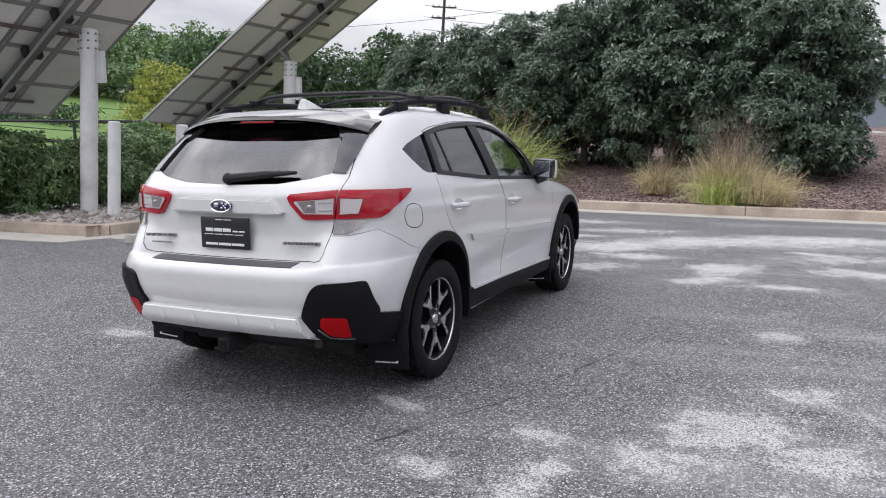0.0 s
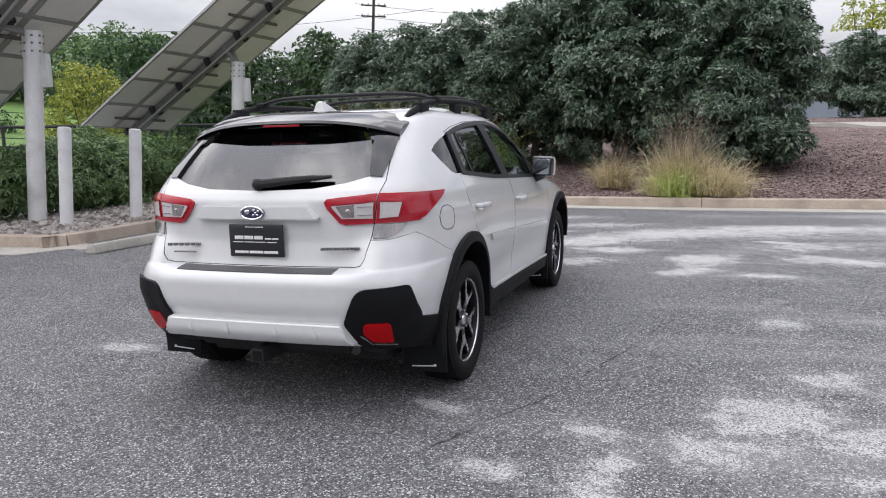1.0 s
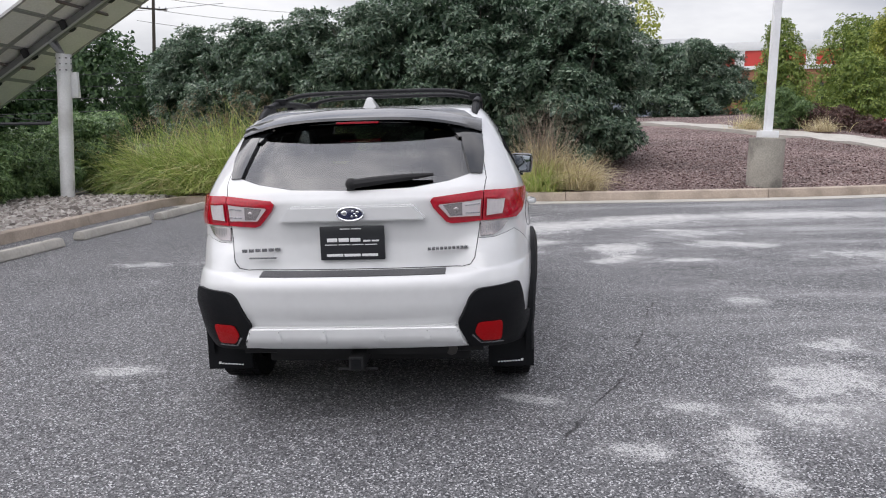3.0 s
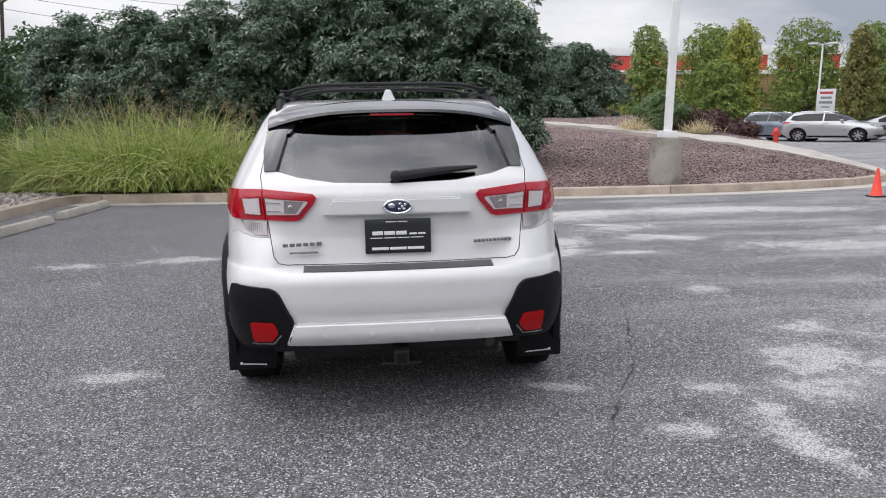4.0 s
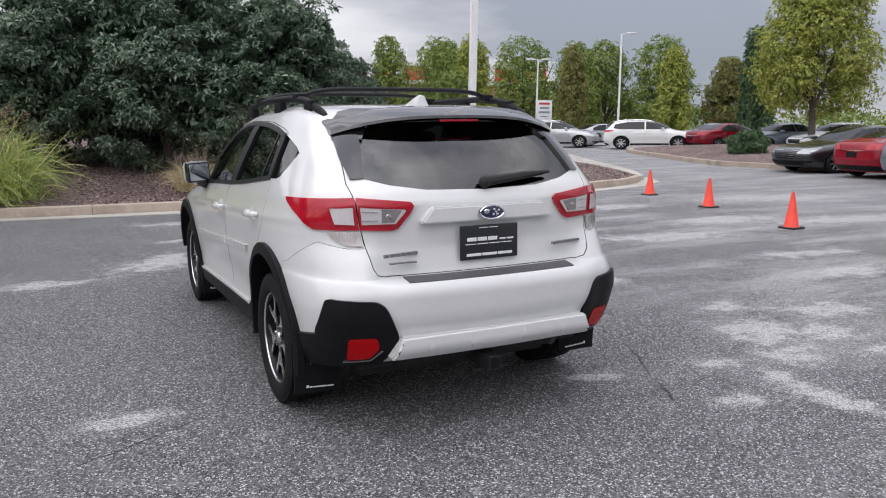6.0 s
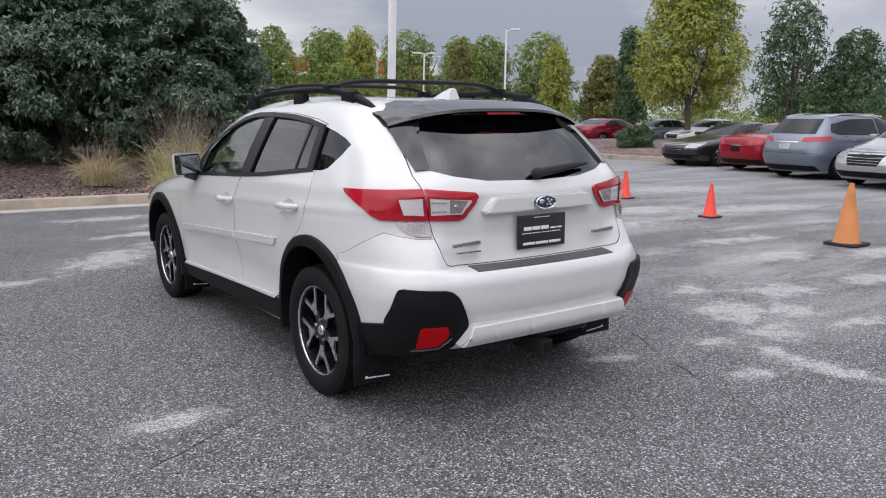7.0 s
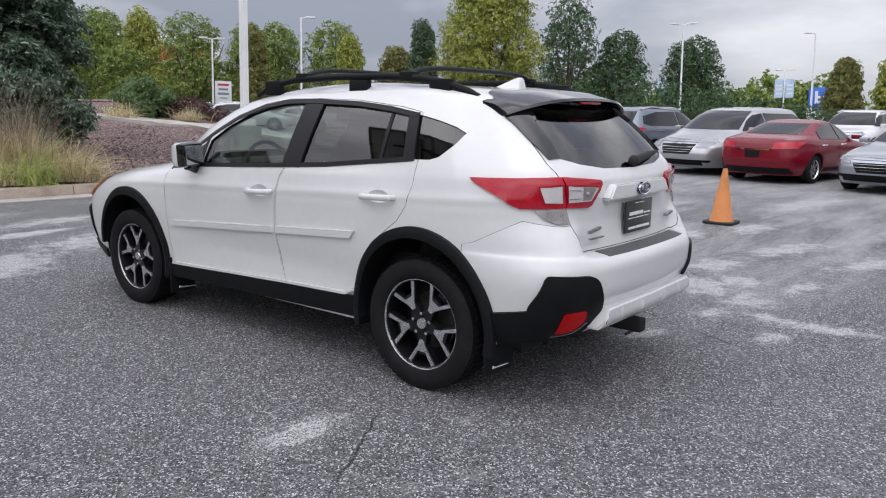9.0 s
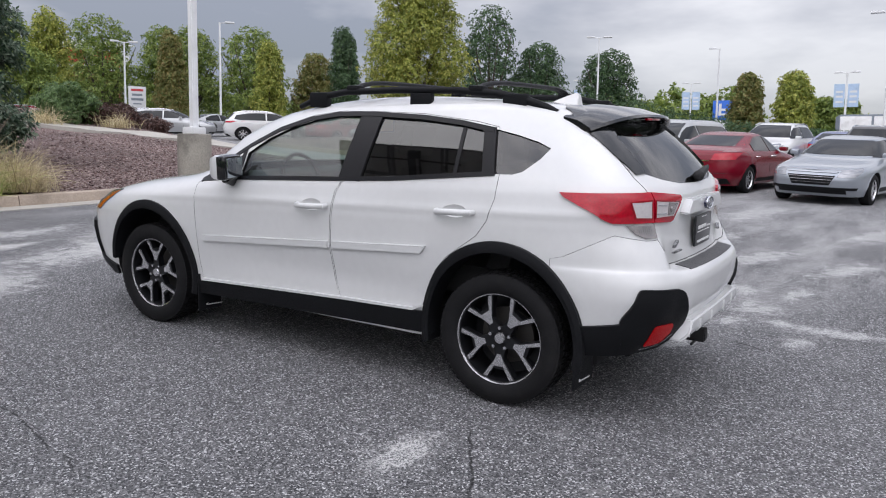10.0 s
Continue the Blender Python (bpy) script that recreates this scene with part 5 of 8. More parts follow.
def sweep(bm, line, profile, base=lot_z):
    """Draws a profile of (offset to the right, height) along a line on the tarmac."""
    rings = []
    for i, q in enumerate(line):
        d = (line[min(i + 1, len(line) - 1)] - line[max(i - 1, 0)]).normalized()
        r = Vector((d.y, -d.x))
        rings.append([bm.verts.new((q.x + r.x * o, q.y + r.y * o, base(q.x, q.y) + h)) for o, h in profile])
    n = len(profile)
    for r0, r1 in zip(rings, rings[1:]):
        for j in range(n):
            bm.faces.new((r0[j], r0[(j + 1) % n], r1[(j + 1) % n], r1[j]))
    bm.faces.new(rings[0])
    bm.faces.new(rings[-1][::-1])
    bmesh.ops.recalc_face_normals(bm, faces=bm.faces[:])


KERB_W = [(-23.00, 2.20), (-13.02, 2.22), (-6.67, 2.36), (-6.06, 2.47), (-5.88, 2.80), (-5.72, 4.87), (-5.58, 7.03), (-5.51, 8.44)]
KERB_F = [(-5.23, 8.89), (-4.07, 8.70), (-0.75, 8.41), (2.48, 8.03), (5.54, 7.85), (7.46, 7.98), (9.15, 8.49), (10.45, 9.25), (11.38, 10.35), (12.62, 13.47), (14.45, 17.30), (16.40, 25.12), (19.21, 37.70), (24.03, 67.67)]
KPROF = [(-0.15, -0.2), (-0.15, 0.148), (-0.135, 0.155), (-0.02, 0.152), (0.0, 0.14), (0.035, -0.01), (0.035, -0.2)]
GPROF = [(0.036, -0.15), (0.036, 0.006), (0.46, 0.010), (0.46, -0.15)]
kerb = thing("kerb", LOT, "weathered tan concrete kerb edging the planting beds", "kerb", kind="structure")
line = spline(KERB_W, 0.12) + spline(KERB_F, 0.12)
dist, start, piece = 0.0, 0, []
for i in range(1, len(line)):
    dist += (line[i] - line[i - 1]).length
    if dist > 3.38 or i == len(line) - 1:
        seg = line[start:i + 1]
        if len(seg) > 2:
            seg = [seg[0] + (seg[1] - seg[0]).normalized() * 0.006] + seg[1:-1] + [seg[-1] - (seg[-1] - seg[-2]).normalized() * 0.006]
            b = bmesh.new()
            sweep(b, seg, KPROF)
            part("kerb_section", b, M_CONCRETE, kerb, smooth=40)
        start, dist = i, 0.0
b = bmesh.new()
sweep(b, spline(KERB_F, 0.2), GPROF)
gut = part("gutter", b, M_GUTTER, None, "pale concrete gutter along the kerb")
gut.matrix_world = LOT
tagged(gut, category="gutter", kind="structure")
b = bmesh.new()
sweep(b, spline(KERB_W[:5], 0.2), [(0.036, -0.15), (0.036, 0.006), (0.62, 0.008), (0.62, -0.15)])
gut2 = part("gutter", b, M_GUTTER, None, "pale concrete gutter along the kerb")
gut2.matrix_world = LOT
tagged(gut2, category="gutter", kind="structure")

# wheel stops
def wheel_stop(x0, y0, x1, y1):
    d = Vector((x1 - x0, y1 - y0))
    t = thing("wheel_stop", flat((x0 + x1) / 2, (y0 + y1) / 2, lot_z((x0 + x1) / 2, (y0 + y1) / 2), math.degrees(math.atan2(-d.x, d.y))), "pale worn concrete wheel stop lying by the kerb", "wheel stop", "wheel stops by the kerb")
    b = bmesh.new()
    h = d.length / 2
    prism(b, [(-0.09, 0.0), (0.09, 0.0), (0.085, 0.05), (0.055, 0.115), (-0.055, 0.115), (-0.085, 0.05)], -h, h, "y")
    bmesh.ops.bevel(b, geom=b.edges[:], offset=0.012, segments=2, affect="EDGES")
    part("block", b, M_GUTTER, t)
    for k in (-0.62, 0.62):
        b = bmesh.new()
        lathe(b, [(0.012, 0.10), (0.012, 0.118), (0.0, 0.12)], 8, "z")
        bmesh.ops.transform(b, verts=b.verts[:], matrix=Matrix.Translation((0, k * h, 0)))
        part("pin", b, M_STEEL, t)
    return t


for a in ((-5.03, 2.02, -4.83, 3.74), (-4.87, 4.27, -4.69, 5.98), (-4.70, 6.43, -4.57, 8.15)):
    wheel_stop(*a)

# planting beds
KF = spline(KERB_F, 0.1)
KX, KY = [q.x for q in KF], [q.y for q in KF]
EDGE = [(q.y, q.x) for q in KF if q.x > 10.0]


def bed_z(x, y):
    """Height of the mulch bank over the tarmac's plane."""
    ky = float(np.interp(x, KX, KY))
    ex = float(np.interp(y, [e[0] for e in EDGE], [e[1] for e in EDGE])) if y > 9.0 else 10.7
    a = 0.10 + DROP + 0.105 * (y - ky - 0.12) - 4.0 * max(0.0, ky + 0.02 - y)
    c = 0.10 + DROP + 0.26 * (ex - x - 0.12) - 4.0 * max(0.0, x - ex + 0.02)
    wl_ = 0.10 + DROP + 0.5 * (x + 5.5)
    top, knee = 0.80, 0.52
    h = min(a, c, wl_)
    if h > knee:
        h = knee + (top - knee) * math.tanh((h - knee) / (top - knee)) + 0.62 * math.tanh(max(y - 16.6, 0.0) / 6.0) * min((h - knee) / 0.2, 1.0)
    if h > 0.0:
        h += 0.05 * noise.noise((x * 0.9, y * 0.9, 0)) + 0.02 * noise.noise((x * 4, y * 4, 3))
    return h


verts, xs, ys = [], np.linspace(-6.1, 14.5, 140), np.concatenate([np.linspace(7.7, 13, 60), np.linspace(13.2, 36, 64)])
for y in ys:
    for x in xs:
        verts.append((float(x), float(y), max(bed_z(float(x), float(y)), -0.6)))
k = len(xs)
faces = [(j * k + i, j * k + i + 1, (j + 1) * k + i + 1, (j + 1) * k + i) for j in range(len(ys) - 1) for i in range(k - 1)]
faces = [f for f in faces if max(verts[i][2] for i in f) > -0.3]
mulch = pydata("mulch_bed", verts, faces, M_MULCH, None, "bank of dark red-brown bark mulch behind the kerb", 60)
mulch.matrix_world = LOT
tagged(mulch, category="mulch bed", kind="structure")
verts, xs, ys = [], np.linspace(-8.9, -5.66, 40), np.linspace(2.4, 9.8, 70)
for y in ys:
    for x in xs:
        kx = float(np.interp(y, [2.5, 2.8, 4.87, 7.03, 8.46, 10], [-6.06, -5.88, -5.72, -5.58, -5.52, -5.5])) - 0.14
        verts.append((float(min(x, kx)), float(y), 0.10 + DROP + 0.035 * noise.noise((x * 3, y * 3, 1)) + 0.03 * min(1.0, (kx - x))))
k = len(xs)
faces = [(j * k + i, j * k + i + 1, (j + 1) * k + i + 1, (j + 1) * k + i) for j in range(len(ys) - 1) for i in range(k - 1)]
rocks = pydata("rock_bed", verts, faces, M_ROCKBED, None, "bed of pale river stones round the posts", 60)
rocks.matrix_world = LOT
tagged(rocks, category="rock bed", kind="structure")

# ---- plants ----
def leaf_material(name, cols, rough=0.45, spec=0.5):
    """Leaves: each its own shade of a few colours, a little light coming through."""
    m, n, l, p = nodes_of(name)
    geo, rp, tr, mx = (n.new("ShaderNode" + k) for k in ("NewGeometry", "ValToRGB", "BsdfTranslucent", "MixShader"))
    el = rp.color_ramp.elements
    el[0].position, el[0].color = 0.0, (*cols[0], 1)
    el[1].position, el[1].color = 1.0, (*cols[-1], 1)
    for i, c in enumerate(cols[1:-1]):
        e = el.new((i + 1) / (len(cols) - 1))
        e.color = (*c, 1)
    l.new(geo.outputs["Random Per Island"], rp.inputs[0])
    l.new(rp.outputs[0], p.inputs["Base Color"])
    l.new(rp.outputs[0], tr.inputs[0])
    p.inputs["Roughness"].default_value, p.inputs["Specular IOR Level"].default_value = rough, spec
    mx.inputs[0].default_value = 0.3
    l.new(p.outputs[0], mx.inputs[1])
    l.new(tr.outputs[0], mx.inputs[2])
    l.new(mx.outputs[0], n["Material Output"].inputs[0])
    return m


M_LAUREL = leaf_material("laurel_leaves", ((0.032, 0.064, 0.040), (0.068, 0.122, 0.074), (0.125, 0.196, 0.122), (0.31, 0.38, 0.28)), 0.32, 0.55)
M_LAUREL2 = leaf_material("light_laurel_leaves", ((0.072, 0.132, 0.048), (0.120, 0.204, 0.072), (0.204, 0.300, 0.108)), 0.4)
M_HEDGE = leaf_material("hedge_leaves", ((0.060, 0.115, 0.045), (0.135, 0.235, 0.088), (0.28, 0.40, 0.16)), 0.4, 0.7)
M_TREE = leaf_material("green_tree_leaves", ((0.095, 0.15, 0.035), (0.18, 0.255, 0.055), (0.33, 0.39, 0.095)), 0.55)
M_TREEY = leaf_material("yellow_green_leaves", ((0.14, 0.19, 0.033), (0.30, 0.345, 0.06), (0.50, 0.49, 0.12)), 0.55)
M_TREEO = leaf_material("autumn_leaves", ((0.12, 0.17, 0.045), (0.21, 0.21, 0.06), (0.30, 0.23, 0.085)), 0.55)
M_TREED = leaf_material("dark_tree_leaves", ((0.032, 0.068, 0.032), (0.062, 0.12, 0.05), (0.12, 0.20, 0.08)), 0.55)
M_BURGUNDY = leaf_material("burgundy_leaves", ((0.051, 0.027, 0.024), (0.101, 0.051, 0.043), (0.151, 0.085, 0.068)), 0.55)
M_GRASS_G = leaf_material("green_grass_blades", ((0.15, 0.23, 0.05), (0.32, 0.44, 0.10), (0.52, 0.60, 0.18), (0.72, 0.64, 0.36)), 0.5)
M_GRASS_T = leaf_material("tan_grass_blades", ((0.30, 0.24, 0.13), (0.56, 0.46, 0.28), (0.80, 0.71, 0.50), (0.52, 0.46, 0.20)), 0.6)
M_PLUME = leaf_material("grass_plumes", ((0.171, 0.128, 0.086), (0.314, 0.242, 0.171), (0.427, 0.342, 0.242)), 0.8)
M_STALK = leaf_material("dark_grass_stalks", ((0.14, 0.105, 0.085), (0.28, 0.22, 0.17), (0.46, 0.38, 0.30)), 0.8)
M_BARK = surface("bark", (0.09, 0.075, 0.06), rough=0.95, vary=0.35, scale=5, bump=0.9, bump_scale=30)


def quick_mesh(name, verts, tris, material, parent=None, label="", quads=False):
    """A mesh from arrays."""
    k = 4 if quads else 3
    me = bpy.data.meshes.new(name)
    nv, nf = len(verts), len(tris)
    me.vertices.add(nv)
    me.vertices.foreach_set("co", np.asarray(verts, dtype=np.float32).ravel())
    me.loops.add(nf * k)
    me.loops.foreach_set("vertex_index", np.asarray(tris, dtype=np.int32).ravel())
    me.polygons.add(nf)
    me.polygons.foreach_set("loop_start", np.arange(0, nf * k, k, dtype=np.int32))
    me.update(calc_edges=True)
    me.materials.append(material)
    ob = new(name, me)
    if parent:
        ob.parent = parent
    return tagged(ob, label)


def unit(v):
    return v / np.maximum(np.linalg.norm(v, axis=1, keepdims=True), 1e-9)


def leaves(rng, centre, normal, count, length, width, droop=0.35, spread=1.0):
    """Rosettes of folded leaves round each centre; returns vertices and triangles."""
    n = len(centre)
    a = unit(np.cross(normal, rng.normal(size=(n, 3))))
    b = np.cross(normal, a)
    vs = []
    ph = rng.uniform(0, 2 * np.pi, n)
    for k in range(count):
        ang = ph + 2 * np.pi * k / count + rng.normal(0, 0.35, n)
        el = rng.normal(0.25, 0.35, n) * spread
        d = unit((np.cos(ang)[:, None] * a + np.sin(ang)[:, None] * b) * np.cos(el)[:, None] + normal * np.sin(el)[:, None])
        s = unit(np.cross(d, normal) + rng.normal(0, 0.25, (n, 3)))
        ln = (length * rng.uniform(0.65, 1.25, n))[:, None]
        w = ln * width / length / 2
        p0 = centre + d * ln * 0.08
        mid = centre + d * ln * 0.55 + np.array([0, 0, -1]) * ln * droop * 0.15
        tip = centre + d * ln + np.array([0, 0, -1]) * ln * droop
        fold = normal * w * 0.5
        vs.append(np.stack([p0, mid + s * w + fold, tip, mid - s * w + fold], axis=1))
    v = np.concatenate(vs).reshape(-1, 3)
    m = len(v) // 4
    base = np.arange(m)[:, None] * 4
    t = np.concatenate([base + [0, 1, 2], base + [0, 2, 3]], axis=1).reshape(-1, 3)
    return v, t


def crown_points(rng, blobs, n, lo=0.72, hi=1.04, rough=0.22, keep_low=-0.9):
    """Points near the skin of a heap of lumps, with the outward direction; each lump is (x, y, z, rx, ry, rz)."""
    blobs = np.asarray(blobs, float)
    area = blobs[:, 3] * blobs[:, 5]
    pick = rng.choice(len(blobs), n, p=area / area.sum())
    d = unit(rng.normal(size=(n, 3)))
    d[:, 2] = np.where(d[:, 2] < keep_low, -d[:, 2], d[:, 2])
    c, r = blobs[pick, :3], blobs[pick, 3:]
    k = rng.uniform(lo ** 2, hi ** 2, n) ** 0.5
    k *= 1 + rough * np.sin(d[:, 0] * 7 + pick) * np.sin(d[:, 1] * 6 + 2 * pick) * np.cos(d[:, 2] * 5 + pick)
    p = c + d * r * k[:, None]
    inside = np.zeros(n, bool)
    for i, bl in enumerate(blobs):
        q = ((p - bl[:3]) / (bl[3:] * 0.68))
        inside |= (np.sum(q * q, axis=1) < 1) & (pick != i)
    nrm = unit(d / r)
    return p[~inside], nrm[~inside]


def tufts(rng, blobs, n, per, r):
    """Clusters of leaf rosettes at the branch ends of a heap of lumps, with gaps between them."""
    c, nrm = crown_points(rng, blobs, n, 0.86, 1.05, 0.25)
    size = r * rng.uniform(0.6, 1.35, len(c))
    out = unit(nrm + np.array([0, 0, 0.45]) + rng.normal(0, 0.25, nrm.shape))
    d = unit(rng.normal(size=(len(c), per, 3)).reshape(-1, 3)).reshape(len(c), per, 3)
    flip = np.sum(d * out[:, None], axis=2, keepdims=True)
    d = np.where(flip < -0.15, -d, d)
    p = c[:, None] + d * size[:, None, None] * rng.uniform(0.65, 1.0, (len(c), per, 1)) * np.array([1.15, 1.15, 0.7])
    n2 = unit((d * 0.8 + out[:, None] * 0.7 + np.array([0, 0, 0.35])).reshape(-1, 3))
    return p.reshape(-1, 3), n2


def lumps(rng, w, depth, h, n, z0=0.0, size=0.42):
    """A heap of lumps that fills a shrub of the given width, depth and height."""
    out = [(0, 0, z0 + h * 0.45, w * 0.40, depth * 0.40, h * 0.46)]
    for i in range(n):
        a = 2 * math.pi * i / n * 2.4 + rng.uniform(0, 0.6)
        zz = rng.uniform(0.12, 0.86)
        r = math.sin(math.acos(min(abs(zz - 0.42) / 0.62, 1.0)))
        s = rng.uniform(0.75, 1.2) * size
        out.append((math.cos(a) * w * 0.36 * r, math.sin(a) * depth * 0.36 * r, z0 + zz * h, w * 0.5 * s, depth * 0.5 * s, h * 0.42 * s))
    return out


def limbs(bm, rng, base_r, h, spread, n, trunk_h):
    """A short trunk with limbs that rise and fork."""
    tube(bm, [(0, 0, -0.2), (0.02, 0.01, trunk_h * 0.5), (0, 0.03, trunk_h)], [base_r * 1.15, base_r * 0.9, base_r * 0.8], 8)
    for i in range(n):
        a = 2 * math.pi * i / n + rng.uniform(0, 0.7)
        e = rng.uniform(0.55, 1.0)
        mid = (math.cos(a) * spread * 0.25 * e, math.sin(a) * spread * 0.25 * e, trunk_h + (h - trunk_h) * 0.4)
        end = (math.cos(a) * spread * 0.46 * e, math.sin(a) * spread * 0.46 * e, trunk_h + (h - trunk_h) * rng.uniform(0.65, 0.92))
        tube(bm, [(0, 0.01, trunk_h * 0.9), mid, end], [base_r * 0.5, base_r * 0.3, base_r * 0.08], 6)


def shrub(name, x, y, z, w, depth, h, seed, material, leaf, label, count=5200, per=6, group="", width=0.33, category="shrub", n_lumps=13, lump=0.42, tuft=0.0):
    rng = np.random.default_rng(seed)
    t = thing(name, upright(x, y, z), label, category, group)
    b = bmesh.new()
    limbs(b, rng, 0.07 * h / 4 + 0.03, h * 0.85, w, 7, h * 0.12)
    part("stem", b, M_BARK, t)
    bl = lumps(rng, w, depth, h, n_lumps, 0.0, lump)
    p, nrm = tufts(rng, bl, count // 26, 26, tuft) if tuft else crown_points(rng, bl, count)
    ok = p[:, 2] > 0.06
    p, nrm = p[ok], unit(nrm[ok] + np.array([0, 0, 0.35]))
    v, f = leaves(rng, p, nrm, per, leaf, leaf * width, 0.12)
    p2, n2 = crown_points(rng, bl, count // 3, 0.40, 0.72)
    v2, f2 = leaves(rng, p2, n2, 5, leaf * 1.25, leaf * 0.6)
    quick_mesh("foliage", np.concatenate([v, v2]), np.concatenate([f, f2 + len(v)]), material, t)
    return t


BIG = "large dense evergreen shrub with dark glossy leaves on the mulch bank"
for i, (x, y, w, d, h) in enumerate(((2.42, 11.80, 3.30, 3.90, 3.75), (0.26, 12.29, 3.76, 3.48, 4.12), (-1.91, 13.05, 3.76, 3.48, 4.03), (-3.93, 13.90, 3.48, 3.29, 3.55), (-5.77, 15.03, 3.38, 3.20, 3.45), (-7.38, 16.45, 3.10, 3.01, 3.45))):
    shrub("evergreen_shrub", x, y, 0.46 + 0.03 * i, w, d, h, 11 + i, M_LAUREL, 0.125, BIG, 10400, 7, "evergreen shrubs on the bank", 0.36, "shrub", 30, 0.30, 0.27)
shrub("evergreen_shrub", 8.7, 28.74, 1.15, 6.0, 4.93, 3.40, 31, M_LAUREL, 0.17, "rounded dark evergreen shrub beyond the walkway", 7800, 6, "evergreen shrubs on the bank", 0.36, "shrub", 24, 0.32, 0.32)
shrub("boxwood_bush", 9.45, 18.65, 0.68, 1.9, 1.8, 1.5, 32, M_LAUREL2, 0.07, "clipped round green bush beside the walkway", 4200, 5, "", 0.5, "bush")
shrub("burgundy_shrub", 10.7, 18.4, 0.45, 1.8, 1.5, 1.2, 33, M_BURGUNDY, 0.07, "low dark burgundy shrub in the mulch", 2200, 5, "burgundy shrubs", 0.5)
shrub("burgundy_shrub", 11.7, 18.0, 0.25, 1.7, 1.5, 1.15, 34, M_BURGUNDY, 0.07, "low dark burgundy shrub in the mulch", 2200, 5, "burgundy shrubs", 0.5)

# hedge behind the posts
for i, (x, y, h) in enumerate(((-9.23, 2.41, 1.45), (-9.09, 3.73, 1.55), (-8.95, 5.05, 1.46), (-8.85, 6.37, 1.56), (-9.22, 7.69, 1.52), (-9.40, 9.00, 1.48), (-9.30, 10.51, 1.44), (-9.50, 1.09, 1.39), (-9.86, 11.35, 1.50), (-9.0, 12.5, 1.85), (-9.5, 13.9, 1.95))):
    shrub("hedge_shrub", x, y, 0.05, 1.87, 1.78, h, 50 + i, M_HEDGE, 0.11, "leafy dark green hedge shrub behind the stone bed", 2600, 6, "hedge shrubs", 0.30)


# ornamental grasses
def grass(x, y, z, n, length, lean, width, material, seed, label, plumes=0, stalks=0, spread=0.18, tall=1.15):
    rng = np.random.default_rng(seed)
    t = thing("ornamental_grass", upright(x, y, z), label, "grass clump", "ornamental grasses")

    def blades(n, length, lean, width, segs, r0, stiff=1.0):
        az = rng.uniform(0, 2 * np.pi, n)
        ln = length * rng.uniform(0.55, 1.15, n)
        le = np.abs(rng.normal(lean, lean * 0.45, n))
        tip0 = np.abs(rng.normal(0.38 * lean, 0.28 * lean, n))
        o = np.stack([rng.normal(0, r0, n), rng.normal(0, r0, n), np.zeros(n)], 1)
        out = np.stack([np.cos(az), np.sin(az), np.zeros(n)], 1)
        side = np.stack([-np.sin(az), np.cos(az), np.zeros(n)], 1)
        side = unit(side + rng.normal(0, 0.5, (n, 3)))
        rows = []
        for k in range(segs + 1):
            s = k / segs
            bend = le * (s ** 1.0) * 1.6 / stiff
            hor = ln * (1 - np.cos(bend)) / np.maximum(bend, 1e-3) * s ** 0.2
            ver = ln * np.sin(bend) / np.maximum(bend, 1e-3) * s
            hor = hor * s
            hh, vv = hor * np.cos(tip0) + ver * np.sin(tip0), np.maximum(ver * np.cos(tip0) - hor * np.sin(tip0), 0.02 * s)
            c = o + out * hh[:, None] + np.array([0, 0, 1.0]) * vv[:, None]
            w = width * (1 - s) ** 0.6 * 0.5
            rows.append((c - side * w, c + side * w))
        v = np.stack([q for r in rows for q in r], 1)
        idx = np.arange(n)[:, None] * (2 * (segs + 1))
        f = np.concatenate([idx + [2 * k, 2 * k + 1, 2 * k + 3, 2 * k + 2] for k in range(segs)], 1).reshape(-1, 4)
        return v.reshape(-1, 3), f, v[:, -1]

    v, f, _ = blades(n, length, lean, width, 5, spread)
    quick_mesh("blades", v, f, material, t, quads=True)
    if stalks:
        v, f, tips = blades(stalks, length * tall, 0.3, 0.008, 3, spread)
        quick_mesh("stalks", v, f, M_STALK, t, quads=True)
        if plumes:
            c = np.repeat(tips, 6, axis=0) + rng.normal(0, 0.035, (len(tips) * 6, 3)) * np.array([0.5, 0.5, 2.2])
            v, f = leaves(rng, c, unit(rng.normal(size=(len(c), 3)) + np.array([0, 0, 1.0])), 3, 0.06, 0.012)
            quick_mesh("plumes", v, f, M_PLUME, t)
    return t


GREEN = "tall arching green and straw grass clump overhanging the kerb"
k = 0
for x, y, ln in ((-5.03, 9.80, 1.64), (-4.27, 9.48, 1.59), (-3.51, 9.52, 1.64), (-2.80, 9.72, 1.40), (-4.64, 10.56, 1.78), (-3.79, 10.46, 1.78), (-2.91, 10.55, 1.55), (-5.69, 10.55, 1.68), (-6.44, 11.20, 1.78), (-5.39, 11.49, 1.78), (-7.10, 11.67, 1.59), (-7.86, 12.32, 1.50), (-7.28, 12.79, 1.68), (-6.34, 12.33, 1.68)):
    k += 1
    grass(x, y, max(bed_z(x, y), 0.02), 820, ln * 1.1, 1.08, 0.022, M_GRASS_G, 100 + k, GREEN, 1, 26, 0.24, 0.92)
TAN = "straw-coloured ornamental grass clump with dark seed stalks in the mulch"
grass(1.66, 9.05, bed_z(1.66, 9.05), 1500, 1.05, 0.72, 0.011, M_GRASS_T, 131, TAN, 0, 330, 0.20, 1.62)
grass(2.26, 8.66, bed_z(2.26, 8.66), 1300, 0.86, 0.98, 0.010, M_GRASS_T, 132, TAN, 0, 25, 0.20)
